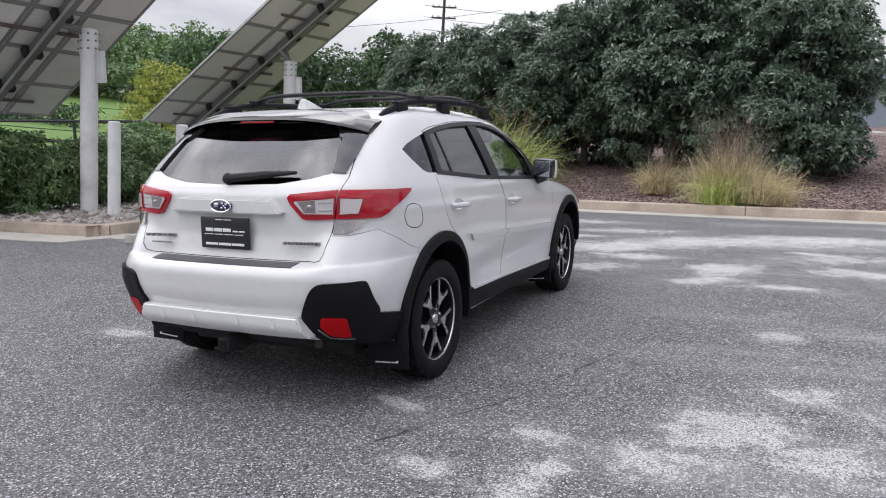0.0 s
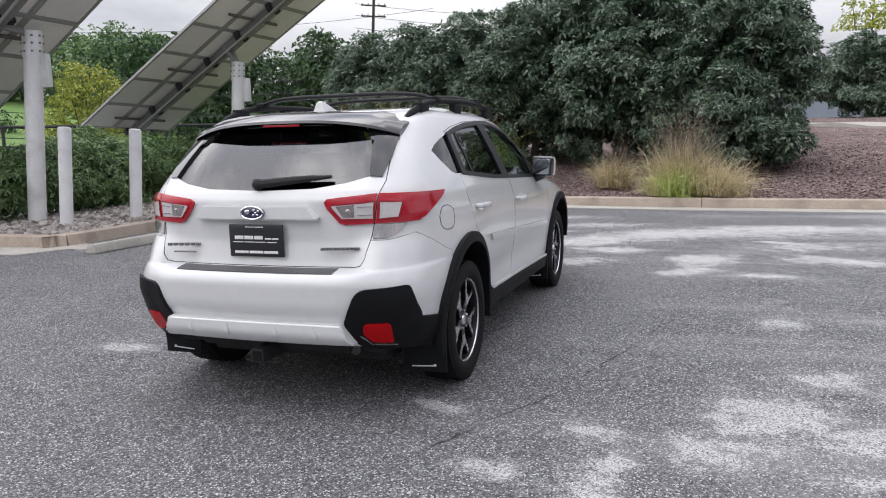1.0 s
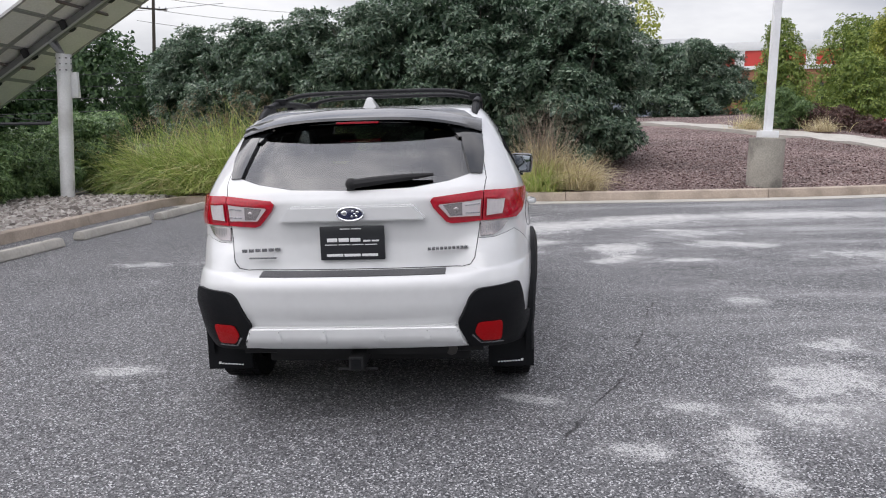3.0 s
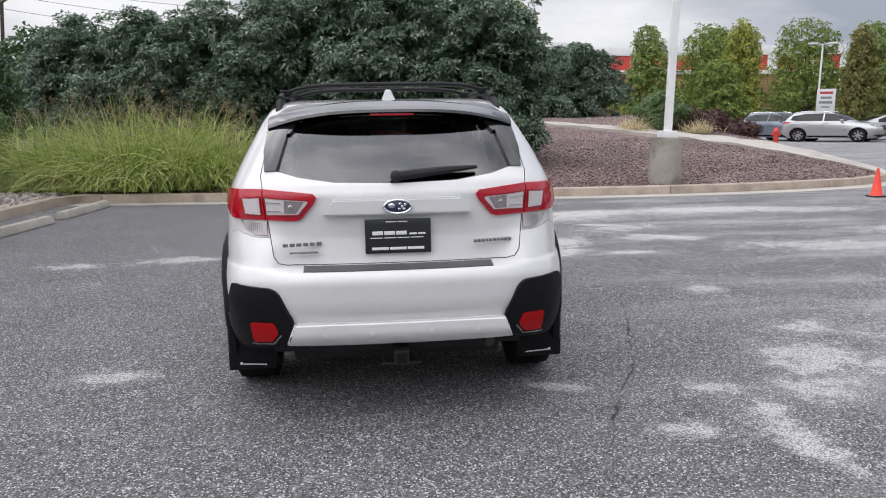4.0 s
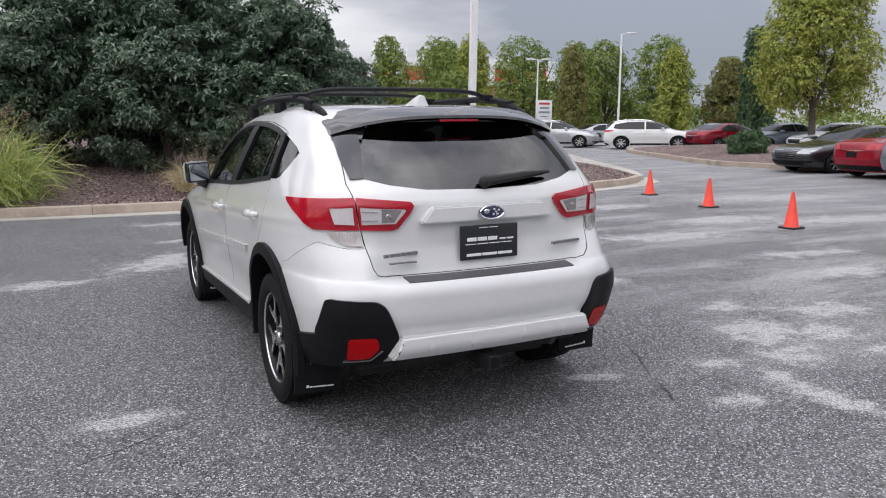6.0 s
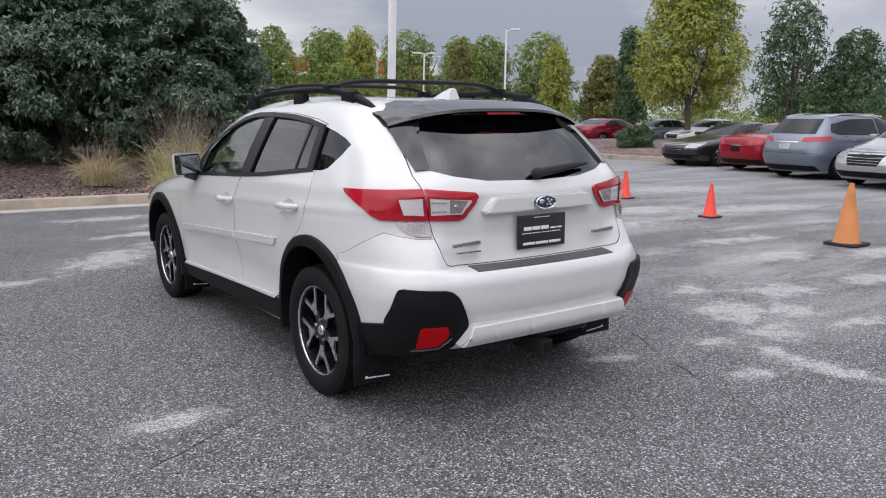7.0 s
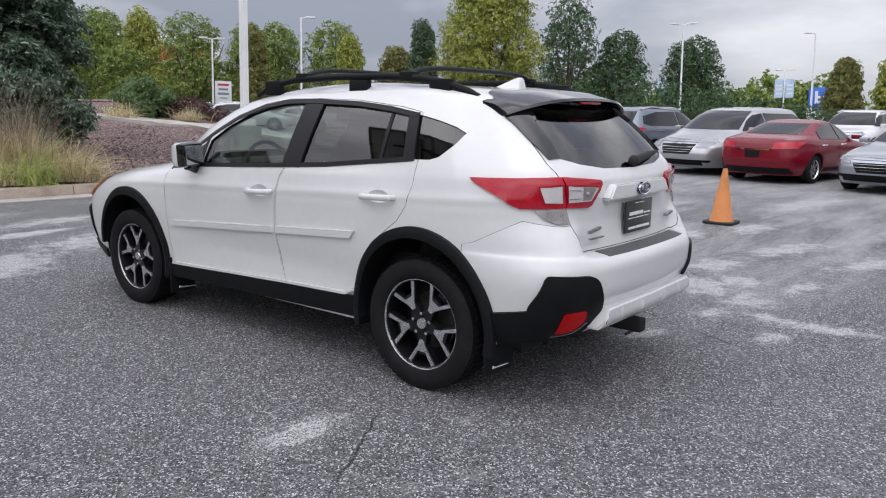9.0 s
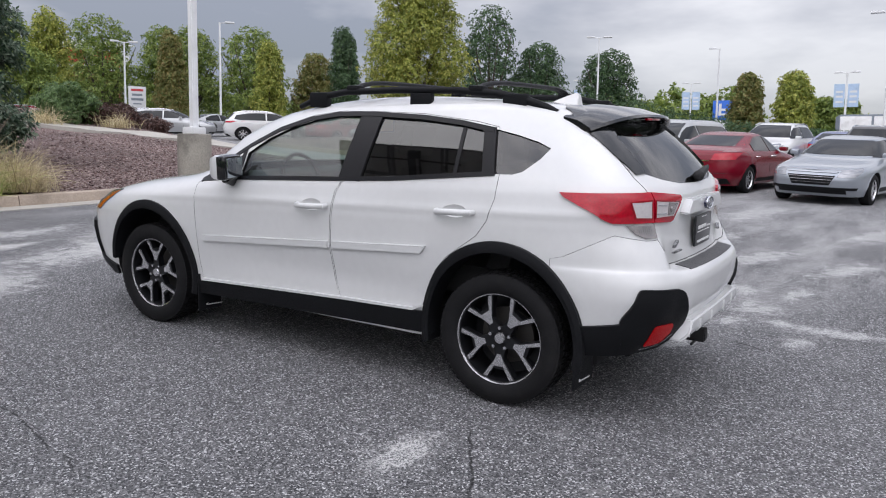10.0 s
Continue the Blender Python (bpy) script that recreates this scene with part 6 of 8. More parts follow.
grass(1.55, 8.52, bed_z(1.55, 8.52), 640, 0.76, 1.0, 0.012, M_GRASS_G, 133, "low green grass tuft among straw-coloured grass", 0, 0, 0.15)
grass(1.30, 8.62, bed_z(1.30, 8.62), 260, 0.60, 1.1, 0.010, M_GRASS_T, 137, TAN, 0, 0, 0.12)
grass(0.36, 9.65, bed_z(0.36, 9.65), 900, 0.78, 0.85, 0.010, M_GRASS_T, 134, TAN, 0, 90, 0.13, 1.4)
grass(8.37, 17.92, bed_z(8.37, 17.92), 350, 0.69, 0.9, 0.014, M_GRASS_T, 135, TAN, 0, 10, 0.2)
grass(10.24, 17.34, bed_z(10.24, 17.34), 300, 0.60, 0.9, 0.014, M_GRASS_T, 136, TAN, 0, 10, 0.2)


# mulch chips and river stones lying loose
def chips(name, pts, sizes, material, parent_label, category, seed, flat_=0.35):
    rng = np.random.default_rng(seed)
    n = len(pts)
    cube = np.array([(-1, -1, -1), (1, -0.8, -1), (0.9, 1, -0.9), (-0.8, 0.9, -1), (-0.7, -0.8, 0.8), (0.8, -0.6, 0.7), (0.6, 0.7, 0.9), (-0.6, 0.6, 1)], float)
    ang = rng.uniform(0, 2 * np.pi, n)
    v = cube[None] * (1 + rng.normal(0, 0.16, (n, 8, 1))) * np.stack([sizes, sizes * rng.uniform(0.35, 0.9, n), sizes * flat_], 1)[:, None] / 2
    tilt = rng.normal(0, 0.3, (n, 2))
    x = v[..., 0] * np.cos(ang)[:, None] - v[..., 1] * np.sin(ang)[:, None]
    y = v[..., 0] * np.sin(ang)[:, None] + v[..., 1] * np.cos(ang)[:, None]
    z = v[..., 2] + x * tilt[:, :1] + y * tilt[:, 1:]
    v = np.stack([x, y, z], -1) + np.asarray(pts)[:, None]
    q = np.array([(0, 3, 2, 1), (4, 5, 6, 7), (0, 1, 5, 4), (1, 2, 6, 5), (2, 3, 7, 6), (3, 0, 4, 7)])
    f = (np.arange(n)[:, None, None] * 8 + q[None]).reshape(-1, 4)
    ob = quick_mesh(name, v.reshape(-1, 3), f, material, None, parent_label, quads=True)
    ob.matrix_world = LOT
    return tagged(ob, category=category, kind="stuff")


M_CHIP = leaf_material("bark_chips", ((0.05, 0.030, 0.028), (0.14, 0.086, 0.080), (0.26, 0.18, 0.165), (0.52, 0.43, 0.40)), 0.9, 0.2)
M_STONE = leaf_material("river_stones", ((0.18, 0.155, 0.14), (0.36, 0.32, 0.29), (0.52, 0.48, 0.44), (0.66, 0.63, 0.59)), 0.8, 0.3)
rng = np.random.default_rng(5)
pts = []
while len(pts) < 10000:
    x, y = rng.uniform(-1.5, 11.2), 8.0 + abs(rng.normal(0, 4.0))
    z = bed_z(x, y)
    if z > 0.03 and y < 26:
        pts.append((x, y, z + 0.004))
chips("bark_chips", pts, rng.uniform(0.022, 0.062, len(pts)), M_CHIP, "loose red-brown bark chips on the mulch bank", "bark mulch", 6, 0.25)
pts = []
while len(pts) < 5200:
    x, y = rng.uniform(-8.7, -5.7), rng.uniform(2.45, 9.6)
    kx = float(np.interp(y, [2.4, 2.8, 4.87, 7.03, 8.46, 10], [-6.25, -5.97, -5.82, -5.7, -5.65, -5.6])) - 0.1
    if x < kx:
        pts.append((x, y, 0.125 + 0.03 * min(1.0, kx - x)))
chips("river_stones", pts, rng.uniform(0.06, 0.17, len(pts)), M_STONE, "pale rounded river stones heaped in the bed", "stones", 7, 0.55)

# ---- solar arrays, posts, pole, cones ----
M_GALV = surface("galvanised_post", (0.78, 0.78, 0.78), rough=0.5, metal=0.2, vary=0.12, scale=3, dirt=(0.30, 0.28, 0.26), dirt_amount=0.4)
M_BOLLARD = surface("bollard_grey_paint", (0.74, 0.74, 0.75), rough=0.55, vary=0.1, scale=4, bump=0.1, dirt=(0.25, 0.24, 0.22), dirt_amount=0.3)
M_BACKSHEET = surface("panel_backsheet", (0.80, 0.78, 0.75), rough=0.6, vary=0.12, scale=2, per_object=0.08)
M_PANELRIM = surface("panel_frame_alloy", (0.55, 0.55, 0.54), rough=0.4, metal=0.7, vary=0.08)
M_MODFRAME = surface("module_frame_alloy", (0.36, 0.355, 0.35), rough=0.45, metal=0.5, vary=0.1)
M_RUST = surface("rusty_steel_rail", (0.17, 0.15, 0.14), rough=0.8, metal=0.2, vary=0.35, scale=5, dirt=(0.16, 0.05, 0.025), dirt_amount=0.7)
M_TUBE = surface("dark_steel_tube", (0.24, 0.24, 0.24), rough=0.5, metal=0.5, vary=0.15)
M_WPOLE = surface("white_pole_paint", (0.75, 0.76, 0.77), rough=0.4, vary=0.06, scale=2, dirt=(0.5, 0.48, 0.44), dirt_amount=0.25)
M_ORANGE = surface("orange_cone_plastic", (0.82, 0.062, 0.035), rough=0.5, vary=0.12, scale=8, dirt=(0.35, 0.08, 0.04), dirt_amount=0.4)
M_FADED = surface("faded_orange_cone", (0.58, 0.22, 0.07), rough=0.7, vary=0.2, scale=6, dirt=(0.30, 0.13, 0.06), dirt_amount=0.8)
M_RUBBER = surface("black_rubber", (0.02, 0.02, 0.02), rough=0.8, vary=0.2)
M_DARKWOOD = surface("utility_pole_wood", (0.06, 0.05, 0.04), rough=0.95, vary=0.3, scale=3, bump=0.6)

AX_T = Vector((0.872, -0.146, 0.468)).normalized()
AX_W = Vector((0.193, 0.980, -0.054)).normalized()
AX_N = AX_T.cross(AX_W).normalized()


def solar_array(px, py, foot, tube_at, s_low, s_high, w0, w1, top):
    """A tilted array on a round post; tube_at is a place on its tube, all in the car park's axes."""
    t = thing("solar_array", LOT, "tilted grey solar array seen from below on a pale post", "solar panel", "solar arrays")
    o = Vector(tube_at)
    base = Vector((px, py, foot))
    up_ = UP
    head = base + up_ * top
    b = bmesh.new()
    tube(b, [base - up_ * 0.3, head], 0.135, 20)
    post = part("post", b, M_GALV, t, "pale grey round steel post")
    b = bmesh.new()
    tube(b, [head - up_ * 0.35, head + up_ * 0.05], 0.145, 20)
    part("sleeve", b, M_GALV, post)
    for a in range(8):
        for hz in (-0.26, -0.14, -0.03):
            b = bmesh.new()
            d = Vector((math.cos(a * 0.785), math.sin(a * 0.785), 0))
            box(b, -0.014, 0.014, -0.014, 0.014, -0.014, 0.014, 0.004, Matrix.Translation(head + up_ * hz + d * 0.148))
            part("bolt", b, M_TUBE, post)
    b = bmesh.new()
    near = o + AX_T * ((head - o).dot(AX_T))
    tube(b, [head, near + AX_W * 0.10 - AX_N * 0.1], 0.05, 8)
    tube(b, [head, near - AX_W * 0.10 - AX_N * 0.1], 0.05, 8)
    part("yoke", b, M_TUBE, t)
    b = bmesh.new()
    box(b, -0.07, 0.07, -0.05, 0.05, -0.25, 0.25, 0.01, Matrix.Translation(head - up_ * 0.55 + Vector((0.19, 0.06, 0))))
    part("junction_box", b, M_GALV, t)
    frame_m = Matrix((AX_T, AX_W, AX_N)).transposed().to_4x4()
    frame_m.translation = o
    b = bmesh.new()
    box(b, s_low + 0.15, s_high - 0.15, -0.07, 0.07, -0.16, -0.02, 0.01, frame_m)
    part("torque_tube", b, M_TUBE, t)
    b = bmesh.new()
    tube(b, [o + AX_T * (s_low + 0.4) - AX_W * 0.09 - AX_N * 0.18, o + AX_T * (s_high - 0.4) - AX_W * 0.09 - AX_N * 0.18], 0.022, 8)
    part("drive_shaft", b, M_PANELRIM, t)
    cols, rows = 3, int(round((s_high - s_low) / 0.99))
    cw, rh = (w1 - w0) / cols, (s_high - s_low) / rows
    for i in range(rows):
        for j in range(cols):
            x0, y0 = s_low + i * rh, w0 + j * cw
            b = bmesh.new()
            box(b, x0 + 0.01, x0 + rh - 0.01, y0 + 0.01, y0 + cw - 0.01, 0.02, 0.05, 0, frame_m)
            m_ = part("module", b, M_BACKSHEET, t, smooth=None)
            b = bmesh.new()
            for q in ((x0 + 0.008, x0 + 0.05, y0 + 0.008, y0 + cw - 0.008), (x0 + rh - 0.05, x0 + rh - 0.008, y0 + 0.008, y0 + cw - 0.008), (x0 + 0.05, x0 + rh - 0.05, y0 + 0.008, y0 + 0.06), (x0 + 0.05, x0 + rh - 0.05, y0 + cw - 0.06, y0 + cw - 0.008)):
                box(b, *q, 0.008, 0.058, 0, frame_m)
            part("module_frame", b, M_MODFRAME, m_, smooth=None)
        if i % 2 == 0:
            b = bmesh.new()
            x0 = s_low + i * rh + rh * 0.5
            box(b, x0 - 0.02, x0 + 0.02, w0 + 0.55, w1 - 0.55, -0.05, 0.0, 0.005, frame_m)
            part("cross_rail", b, M_RUST, t)
        for sg in (-1, 1):
            b = bmesh.new()
            box(b, s_low + i * rh - 0.06, s_low + i * rh + 0.06, sg * 0.10 - 0.05, sg * 0.10 + 0.05, -0.17, 0.005, 0.015, frame_m)
            part("clamp", b, M_RUBBER, t)
    return t


solar_array(-7.82, 9.34, 0.0, (-8.15, 9.46, 3.23), -3.42, 3.89, -1.31, 1.20, 2.95)
P1 = Vector((-7.76, 3.91, 3.23)) + AX_W * -0.33
solar_array(-7.87, 3.92, 0.0, tuple(P1), -3.04, 4.30, -1.27, 1.27, 3.04)


def bollard(x, y, h):
    t = thing("bollard", upright(x, y, 0.0), "grey painted steel bollard standing in the stones", "bollard", "bollards")
    b = bmesh.new()
    lathe(b, [(0.093, -0.2), (0.093, h - 0.05), (0.088, h - 0.02), (0.07, h - 0.004), (0.0, h)], 24, "z")
    part("post", b, M_BOLLARD, t)
    return t


bollard(-6.90, 3.53, 1.62)
bollard(-6.53, 4.58, 1.57)


def light_pole():
    t = thing("light_pole", upright(5.58, 8.50, 0.0), "white light pole on a weathered concrete pier", "light pole")
    b = bmesh.new()
    lathe(b, [(0.305, 0.0), (0.305, 0.985), (0.292, 1.0), (0.0, 1.0)], 36, "z")
    part("pier", b, M_PIER, t, "weathered stained concrete pier")
    b = bmesh.new()
    box(b, -0.15, 0.15, -0.15, 0.15, 1.0, 1.13, 0.02)
    part("base_cover", b, M_WPOLE, t)
    b = bmesh.new()
    v0 = [(-0.065, -0.065), (0.065, -0.065), (0.065, 0.065), (-0.065, 0.065)]
    prism(b, v0, 1.12, 9.0, "z")
    bmesh.ops.bevel(b, geom=[e for e in b.edges if abs(e.verts[0].co.z - e.verts[1].co.z) > 1], offset=0.015, segments=2, affect="EDGES")
    part("pole", b, M_WPOLE, t)
    b = bmesh.new()
    box(b, -0.35, 0.35, -0.16, 0.16, 8.95, 9.08, 0.03)
    part("lamp_head", b, M_WPOLE, t)


light_pole()


def cone(x, y, material, label, h=0.71, k=1.0):
    t = thing("traffic_cone", flat(x, y, lot_z(x, y)) @ Matrix.Scale(k, 4), label, "traffic cone", "traffic cones")
    b = bmesh.new()
    lathe(b, [(0.155, 0.028), (0.150, 0.04), (0.135, 0.06), (0.030, h - 0.02), (0.026, h), (0.018, h), (0.02, h - 0.02), (0.12, 0.05)], 28, "z")
    part("cone_body", b, material, t)
    b = bmesh.new()
    prism(b, [(-0.19, -0.15), (-0.15, -0.19), (0.15, -0.19), (0.19, -0.15), (0.19, 0.15), (0.15, 0.19), (-0.15, 0.19), (-0.19, 0.15)], 0.0, 0.035, "z")
    bmesh.ops.bevel(b, geom=b.edges[:], offset=0.006, segments=1, affect="EDGES")
    part("cone_base", b, M_RUBBER, t, "black rubber base")
    return t


for x, y in ((8.55, 6.56), (7.86, 4.32), (6.90, 1.88)):
    cone(x, y, M_ORANGE, "bright orange traffic cone with black base", 0.71, 0.685)
cone(6.14, -0.48, M_FADED, "faded sun-bleached orange traffic cone", 0.70)

# ---- beyond the car park: trees, woods, buildings, lamps, signs ----
def tree(x, y, h, w, material, seed, label, z=-0.08, leaf=0.30, count=900, trunk=0.18, columnar=False, lift=0.22, group="trees round the car park"):
    rng = np.random.default_rng(seed)
    t = thing("tree", upright(x, y, z), label, "tree", group)
    b = bmesh.new()
    limbs(b, rng, trunk, h * 0.9, w * 0.9, 7, h * lift)
    tube(b, [(0, 0.02, h * lift * 0.9), (0.05, 0, h * 0.6), (0.02, 0.05, h * 0.93)], [trunk * 0.7, trunk * 0.4, 0.02], 6)
    part("trunk", b, M_BARK, t)
    out = []
    n = 26
    for i in range(n):
        f = (i + 0.5) / n
        r = min(1.0, f * 4 + 0.45) * (1 - 0.88 * f) ** (0.8 if not columnar else 0.55) * w * 0.38
        a = i * 2.4 + rng.uniform(0, 0.8)
        s = rng.uniform(0.8, 1.25)
        out.append((math.cos(a) * r, math.sin(a) * r, h * (lift + 0.02 + (0.94 - lift) * f), w * 0.205 * s, w * 0.205 * s, h * (0.08 if not columnar else 0.10) * s))
    p, nrm = crown_points(rng, out, count, 0.45, 1.1, 0.35)
    nrm = unit(nrm + np.array([0, 0, 0.5]))
    v, f = leaves(rng, p, nrm, 4, leaf, leaf * 0.55, 0.3, 1.3)
    quick_mesh("crown", v, f, material, t)
    return t


KINDS = {"green": (M_TREE, "leafy green tree beyond the parked cars"), "yellow": (M_TREEY, "yellow-green tree turning to autumn colour"), "orange": (M_TREEO, "orange-brown autumn tree behind the car park"), "brown": (M_TREEO, "narrow brownish autumn tree behind the car park"), "dark": (M_TREED, "dark green broad tree beyond the parked cars"), "slim": (M_TREED, "slim upright dark green tree")}
TREES = (("green", 19.5, 46.8, 7.41, 3.00), ("green", 28.5, 56.5, 8.55, 5.75), ("yellow", 26.7, 47.6, 7.51, 2.88), ("green", 38.0, 58.3, 8.85, 6.25), ("green", 40.4, 53.5, 8.18, 4.00), ("green", 45.6, 55.8, 8.95, 5.00), ("green", 48.0, 50.3, 8.69, 6.00), ("yellow", 41.9, 42.4, 6.75, 2.30), ("brown", 31.4, 41.2, 6.4, 1.9), ("orange", 53.0, 47.3, 6.78, 4.50), ("slim", 47.4, 39.1, 8.24, 2.25), ("dark", 53.8, 28.8, 10.2, 5.60), ("dark", 57.5, 26.0, 7.60, 5.30), ("dark", 61.7, 21.2, 7.20, 5.80), ("orange", 72.0, 11.6, 6.04, 2.90), ("yellow", 70.0, 7.3, 5.76, 3.00), ("green", 82.8, 6.5, 4.09, 4.38), ("green", 85.5, 4.4, 3.94, 2.62), ("green", 32.7, 64.7, 8.96, 4.25), ("green", 24.3, 45.6, 4.95, 3.25))
for i, (kind, x, y, h, w) in enumerate(TREES):
    m_, lab = KINDS[kind]
    d = math.hypot(x, y)
    tree(x, y, h, w * (1.25 if kind == "green" else 1.1), m_, 200 + i, lab, leaf=0.0036 * d + 0.02, count=3600, trunk=0.05 * w, columnar=kind in ("slim", "brown", "yellow"), lift=0.12 if kind in ("slim", "yellow") else 0.12)
tree(29.6, 19.7, 9.2, 5.0, M_TREEY, 260, "tall yellow-green tree standing on the mulched island", 0.1, 0.15, 15000, 0.17, True, 0.20)

# rising land and woods to the left
M_HILL = M_GRASSLAND
verts, faces = [], []
azs, rs = np.radians(np.linspace(-82, -12, 36)), [26, 40, 60, 80, 95, 110, 125, 140, 160, 190, 240, 320]
for r in rs:
    for a in azs:
        w_ = at_lot(r * math.sin(a), r * math.cos(a))
        zz = float(np.interp(r, [26, 60, 95, 140, 190, 320], [-1.2, -0.6, 1.8, 5.5, 9.5, 15])) + 0.5 * noise.noise((r * 0.05, a * 6, 0))
        verts.append((w_.x, w_.y, zz))
k = len(azs)
faces = [(j * k + i, j * k + i + 1, (j + 1) * k + i + 1, (j + 1) * k + i) for j in range(len(rs) - 1) for i in range(k - 1)]
hill = pydata("hillside", verts, faces, M_HILL, None, "bright mown grass hillside far behind the hedge", 60)
tagged(hill, category="hillside", kind="structure")


def woods(name, spots, material, seed, label, leaf=0.55, per=420):
    """A far wood as one mass of clumped foliage; spots are (x, y, z of the foot, height, width)."""
    rng = np.random.default_rng(seed)
    vs, fs, n0 = [], [], 0
    for x, y, z, h, w in spots:
        o = np.array(at_lot(x, y, 0))
        o[2] = z
        bl = [(0, 0, h * 0.5, w * 0.42, w * 0.42, h * 0.5)] + [(rng.uniform(-0.35, 0.35) * w, rng.uniform(-0.35, 0.35) * w, h * rng.uniform(0.25, 0.85), w * 0.3, w * 0.3, h * 0.2) for _ in range(6)]
        p, nrm = crown_points(rng, bl, per, 0.6, 1.08, 0.3)
        v, f = leaves(rng, p + o, unit(nrm + np.array([0, 0, 0.5])), 4, leaf, leaf * 0.6, 0.3, 1.3)
        vs.append(v)
        fs.append(f + n0)
        n0 += len(v)
    ob = quick_mesh(name, np.concatenate(vs), np.concatenate(fs), material, None, label)
    return tagged(ob, category="woods", kind="stuff")


rng = np.random.default_rng(77)
spots = []
for a in np.linspace(-66, -38, 17):
    r = 150 + rng.uniform(-8, 14)
    spots.append((r * math.sin(radians(a)), r * math.cos(radians(a)), 6.5, rng.uniform(11, 14.5), rng.uniform(9, 13)))
    spots.append(((r + 22) * math.sin(radians(a + 0.8)), (r + 22) * math.cos(radians(a + 0.8)), 9.0, rng.uniform(13, 16.5), rng.uniform(9, 13)))
woods("hill_woods", spots, M_HEDGE, 78, "green woods along the far hillside", 0.95, 800)
spots = []
for a in np.linspace(-41, -23, 12):
    r = 98 + rng.uniform(-6, 8)
    spots.append((r * math.sin(radians(a)), r * math.cos(radians(a)), 0.2, rng.uniform(11.5, 14.5), rng.uniform(7, 9)))
woods("dark_woods", spots, M_TREED, 79, "dark trees behind the solar arrays", 0.7, 900)
spots = []
for a in np.linspace(-70, -40, 20):
    r = 88 + rng.uniform(-5, 5)
    spots.append((r * math.sin(radians(a)), r * math.cos(radians(a)), 0.2, rng.uniform(2.5, 4.0) if a < -47 else rng.uniform(5, 8), rng.uniform(4, 6)))
woods("scrub", [s_ for s_ in spots if not -50 < math.degrees(math.atan2(s_[0], s_[1])) < -44], M_TREED, 80, "low scrub in front of the grass hillside", 0.45, 260)
spots = []
for a in np.linspace(14, 60, 26):
    r = 88 + rng.uniform(-6, 10)
    spots.append((r * math.sin(radians(a)), r * math.cos(radians(a)), 2.0, rng.uniform(7.0, 9.5) if a < 46 else rng.uniform(5.5, 7.5), rng.uniform(6, 9)))
woods("far_woods", spots, M_TREE, 81, "green woods closing the car park", 0.42, 520)
spots = []
for a in np.linspace(60, 98, 30):
    r = 105 + rng.uniform(-8, 12)
    spots.append((r * math.sin(radians(a)), r * math.cos(radians(a)), 1.5, rng.uniform(8.5, 10.5) if a < 80 else rng.uniform(5.2, 6.8), rng.uniform(7, 10)))
woods("far_woods", spots, M_TREE, 82, "low green woods on the horizon", 0.7, 700)
spots = []
# added ring of woods, unseen behind the camera, dims reflections and low light
for a in np.linspace(105, 282, 40):
    r = 62 + rng.uniform(-5, 8)
    spots.append((r * math.sin(radians(a)), r * math.cos(radians(a)), at_lot(r * math.sin(radians(a)), r * math.cos(radians(a))).z - 0.3, rng.uniform(5.0, 9.0), rng.uniform(8, 11)))
spots += [(r * math.sin(radians(a)), r * math.cos(radians(a)), 0.0, rng.uniform(4.2, 6.6), rng.uniform(5.0, 7.5)) for a, r in zip(np.linspace(25, 66, 17), rng.uniform(74, 82, 17))]
woods("back_woods", spots, M_TREED, 83, "dark green woods beyond the parked cars and an added ring behind the camera", 0.7, 260)
tree(-45.19, 44.14, 7.90, 8.00, M_TREEY, 262, "rounded yellow-green tree below the hillside", -0.6, 0.34, 1500, 0.2, False, 0.1)

# buildings
M_WALLW = surface("white_render_wall", (0.70, 0.71, 0.72), rough=0.7, vary=0.06, scale=0.6, bump=0.1)
M_WALLG = surface("blue_grey_wall", (0.20, 0.23, 0.27), rough=0.7, vary=0.08, scale=0.6)
M_REDPANEL = surface("red_cladding", (0.55, 0.045, 0.035), rough=0.45, vary=0.08, scale=0.5)
M_BRICKW = surface("far_brick_wall", (0.34, 0.15, 0.10), rough=0.85, vary=0.15, scale=1.5)
M_WINDOW = surface("dark_window_glass", (0.03, 0.035, 0.04), rough=0.05, vary=0.1, spec=0.8)
M_BLUE = surface("blue_sign_paint", (0.02, 0.13, 0.55), rough=0.4, vary=0.05)
M_SKYBLUE = surface("pale_banner_cloth", (0.42, 0.55, 0.72), rough=0.8, vary=0.25, scale=2)
M_SIGNW = surface("white_sign_panel", (0.68, 0.69, 0.70), rough=0.5, vary=0.04)
M_SIGNR = surface("red_sign_print", (0.50, 0.05, 0.06), rough=0.5, vary=0.04)


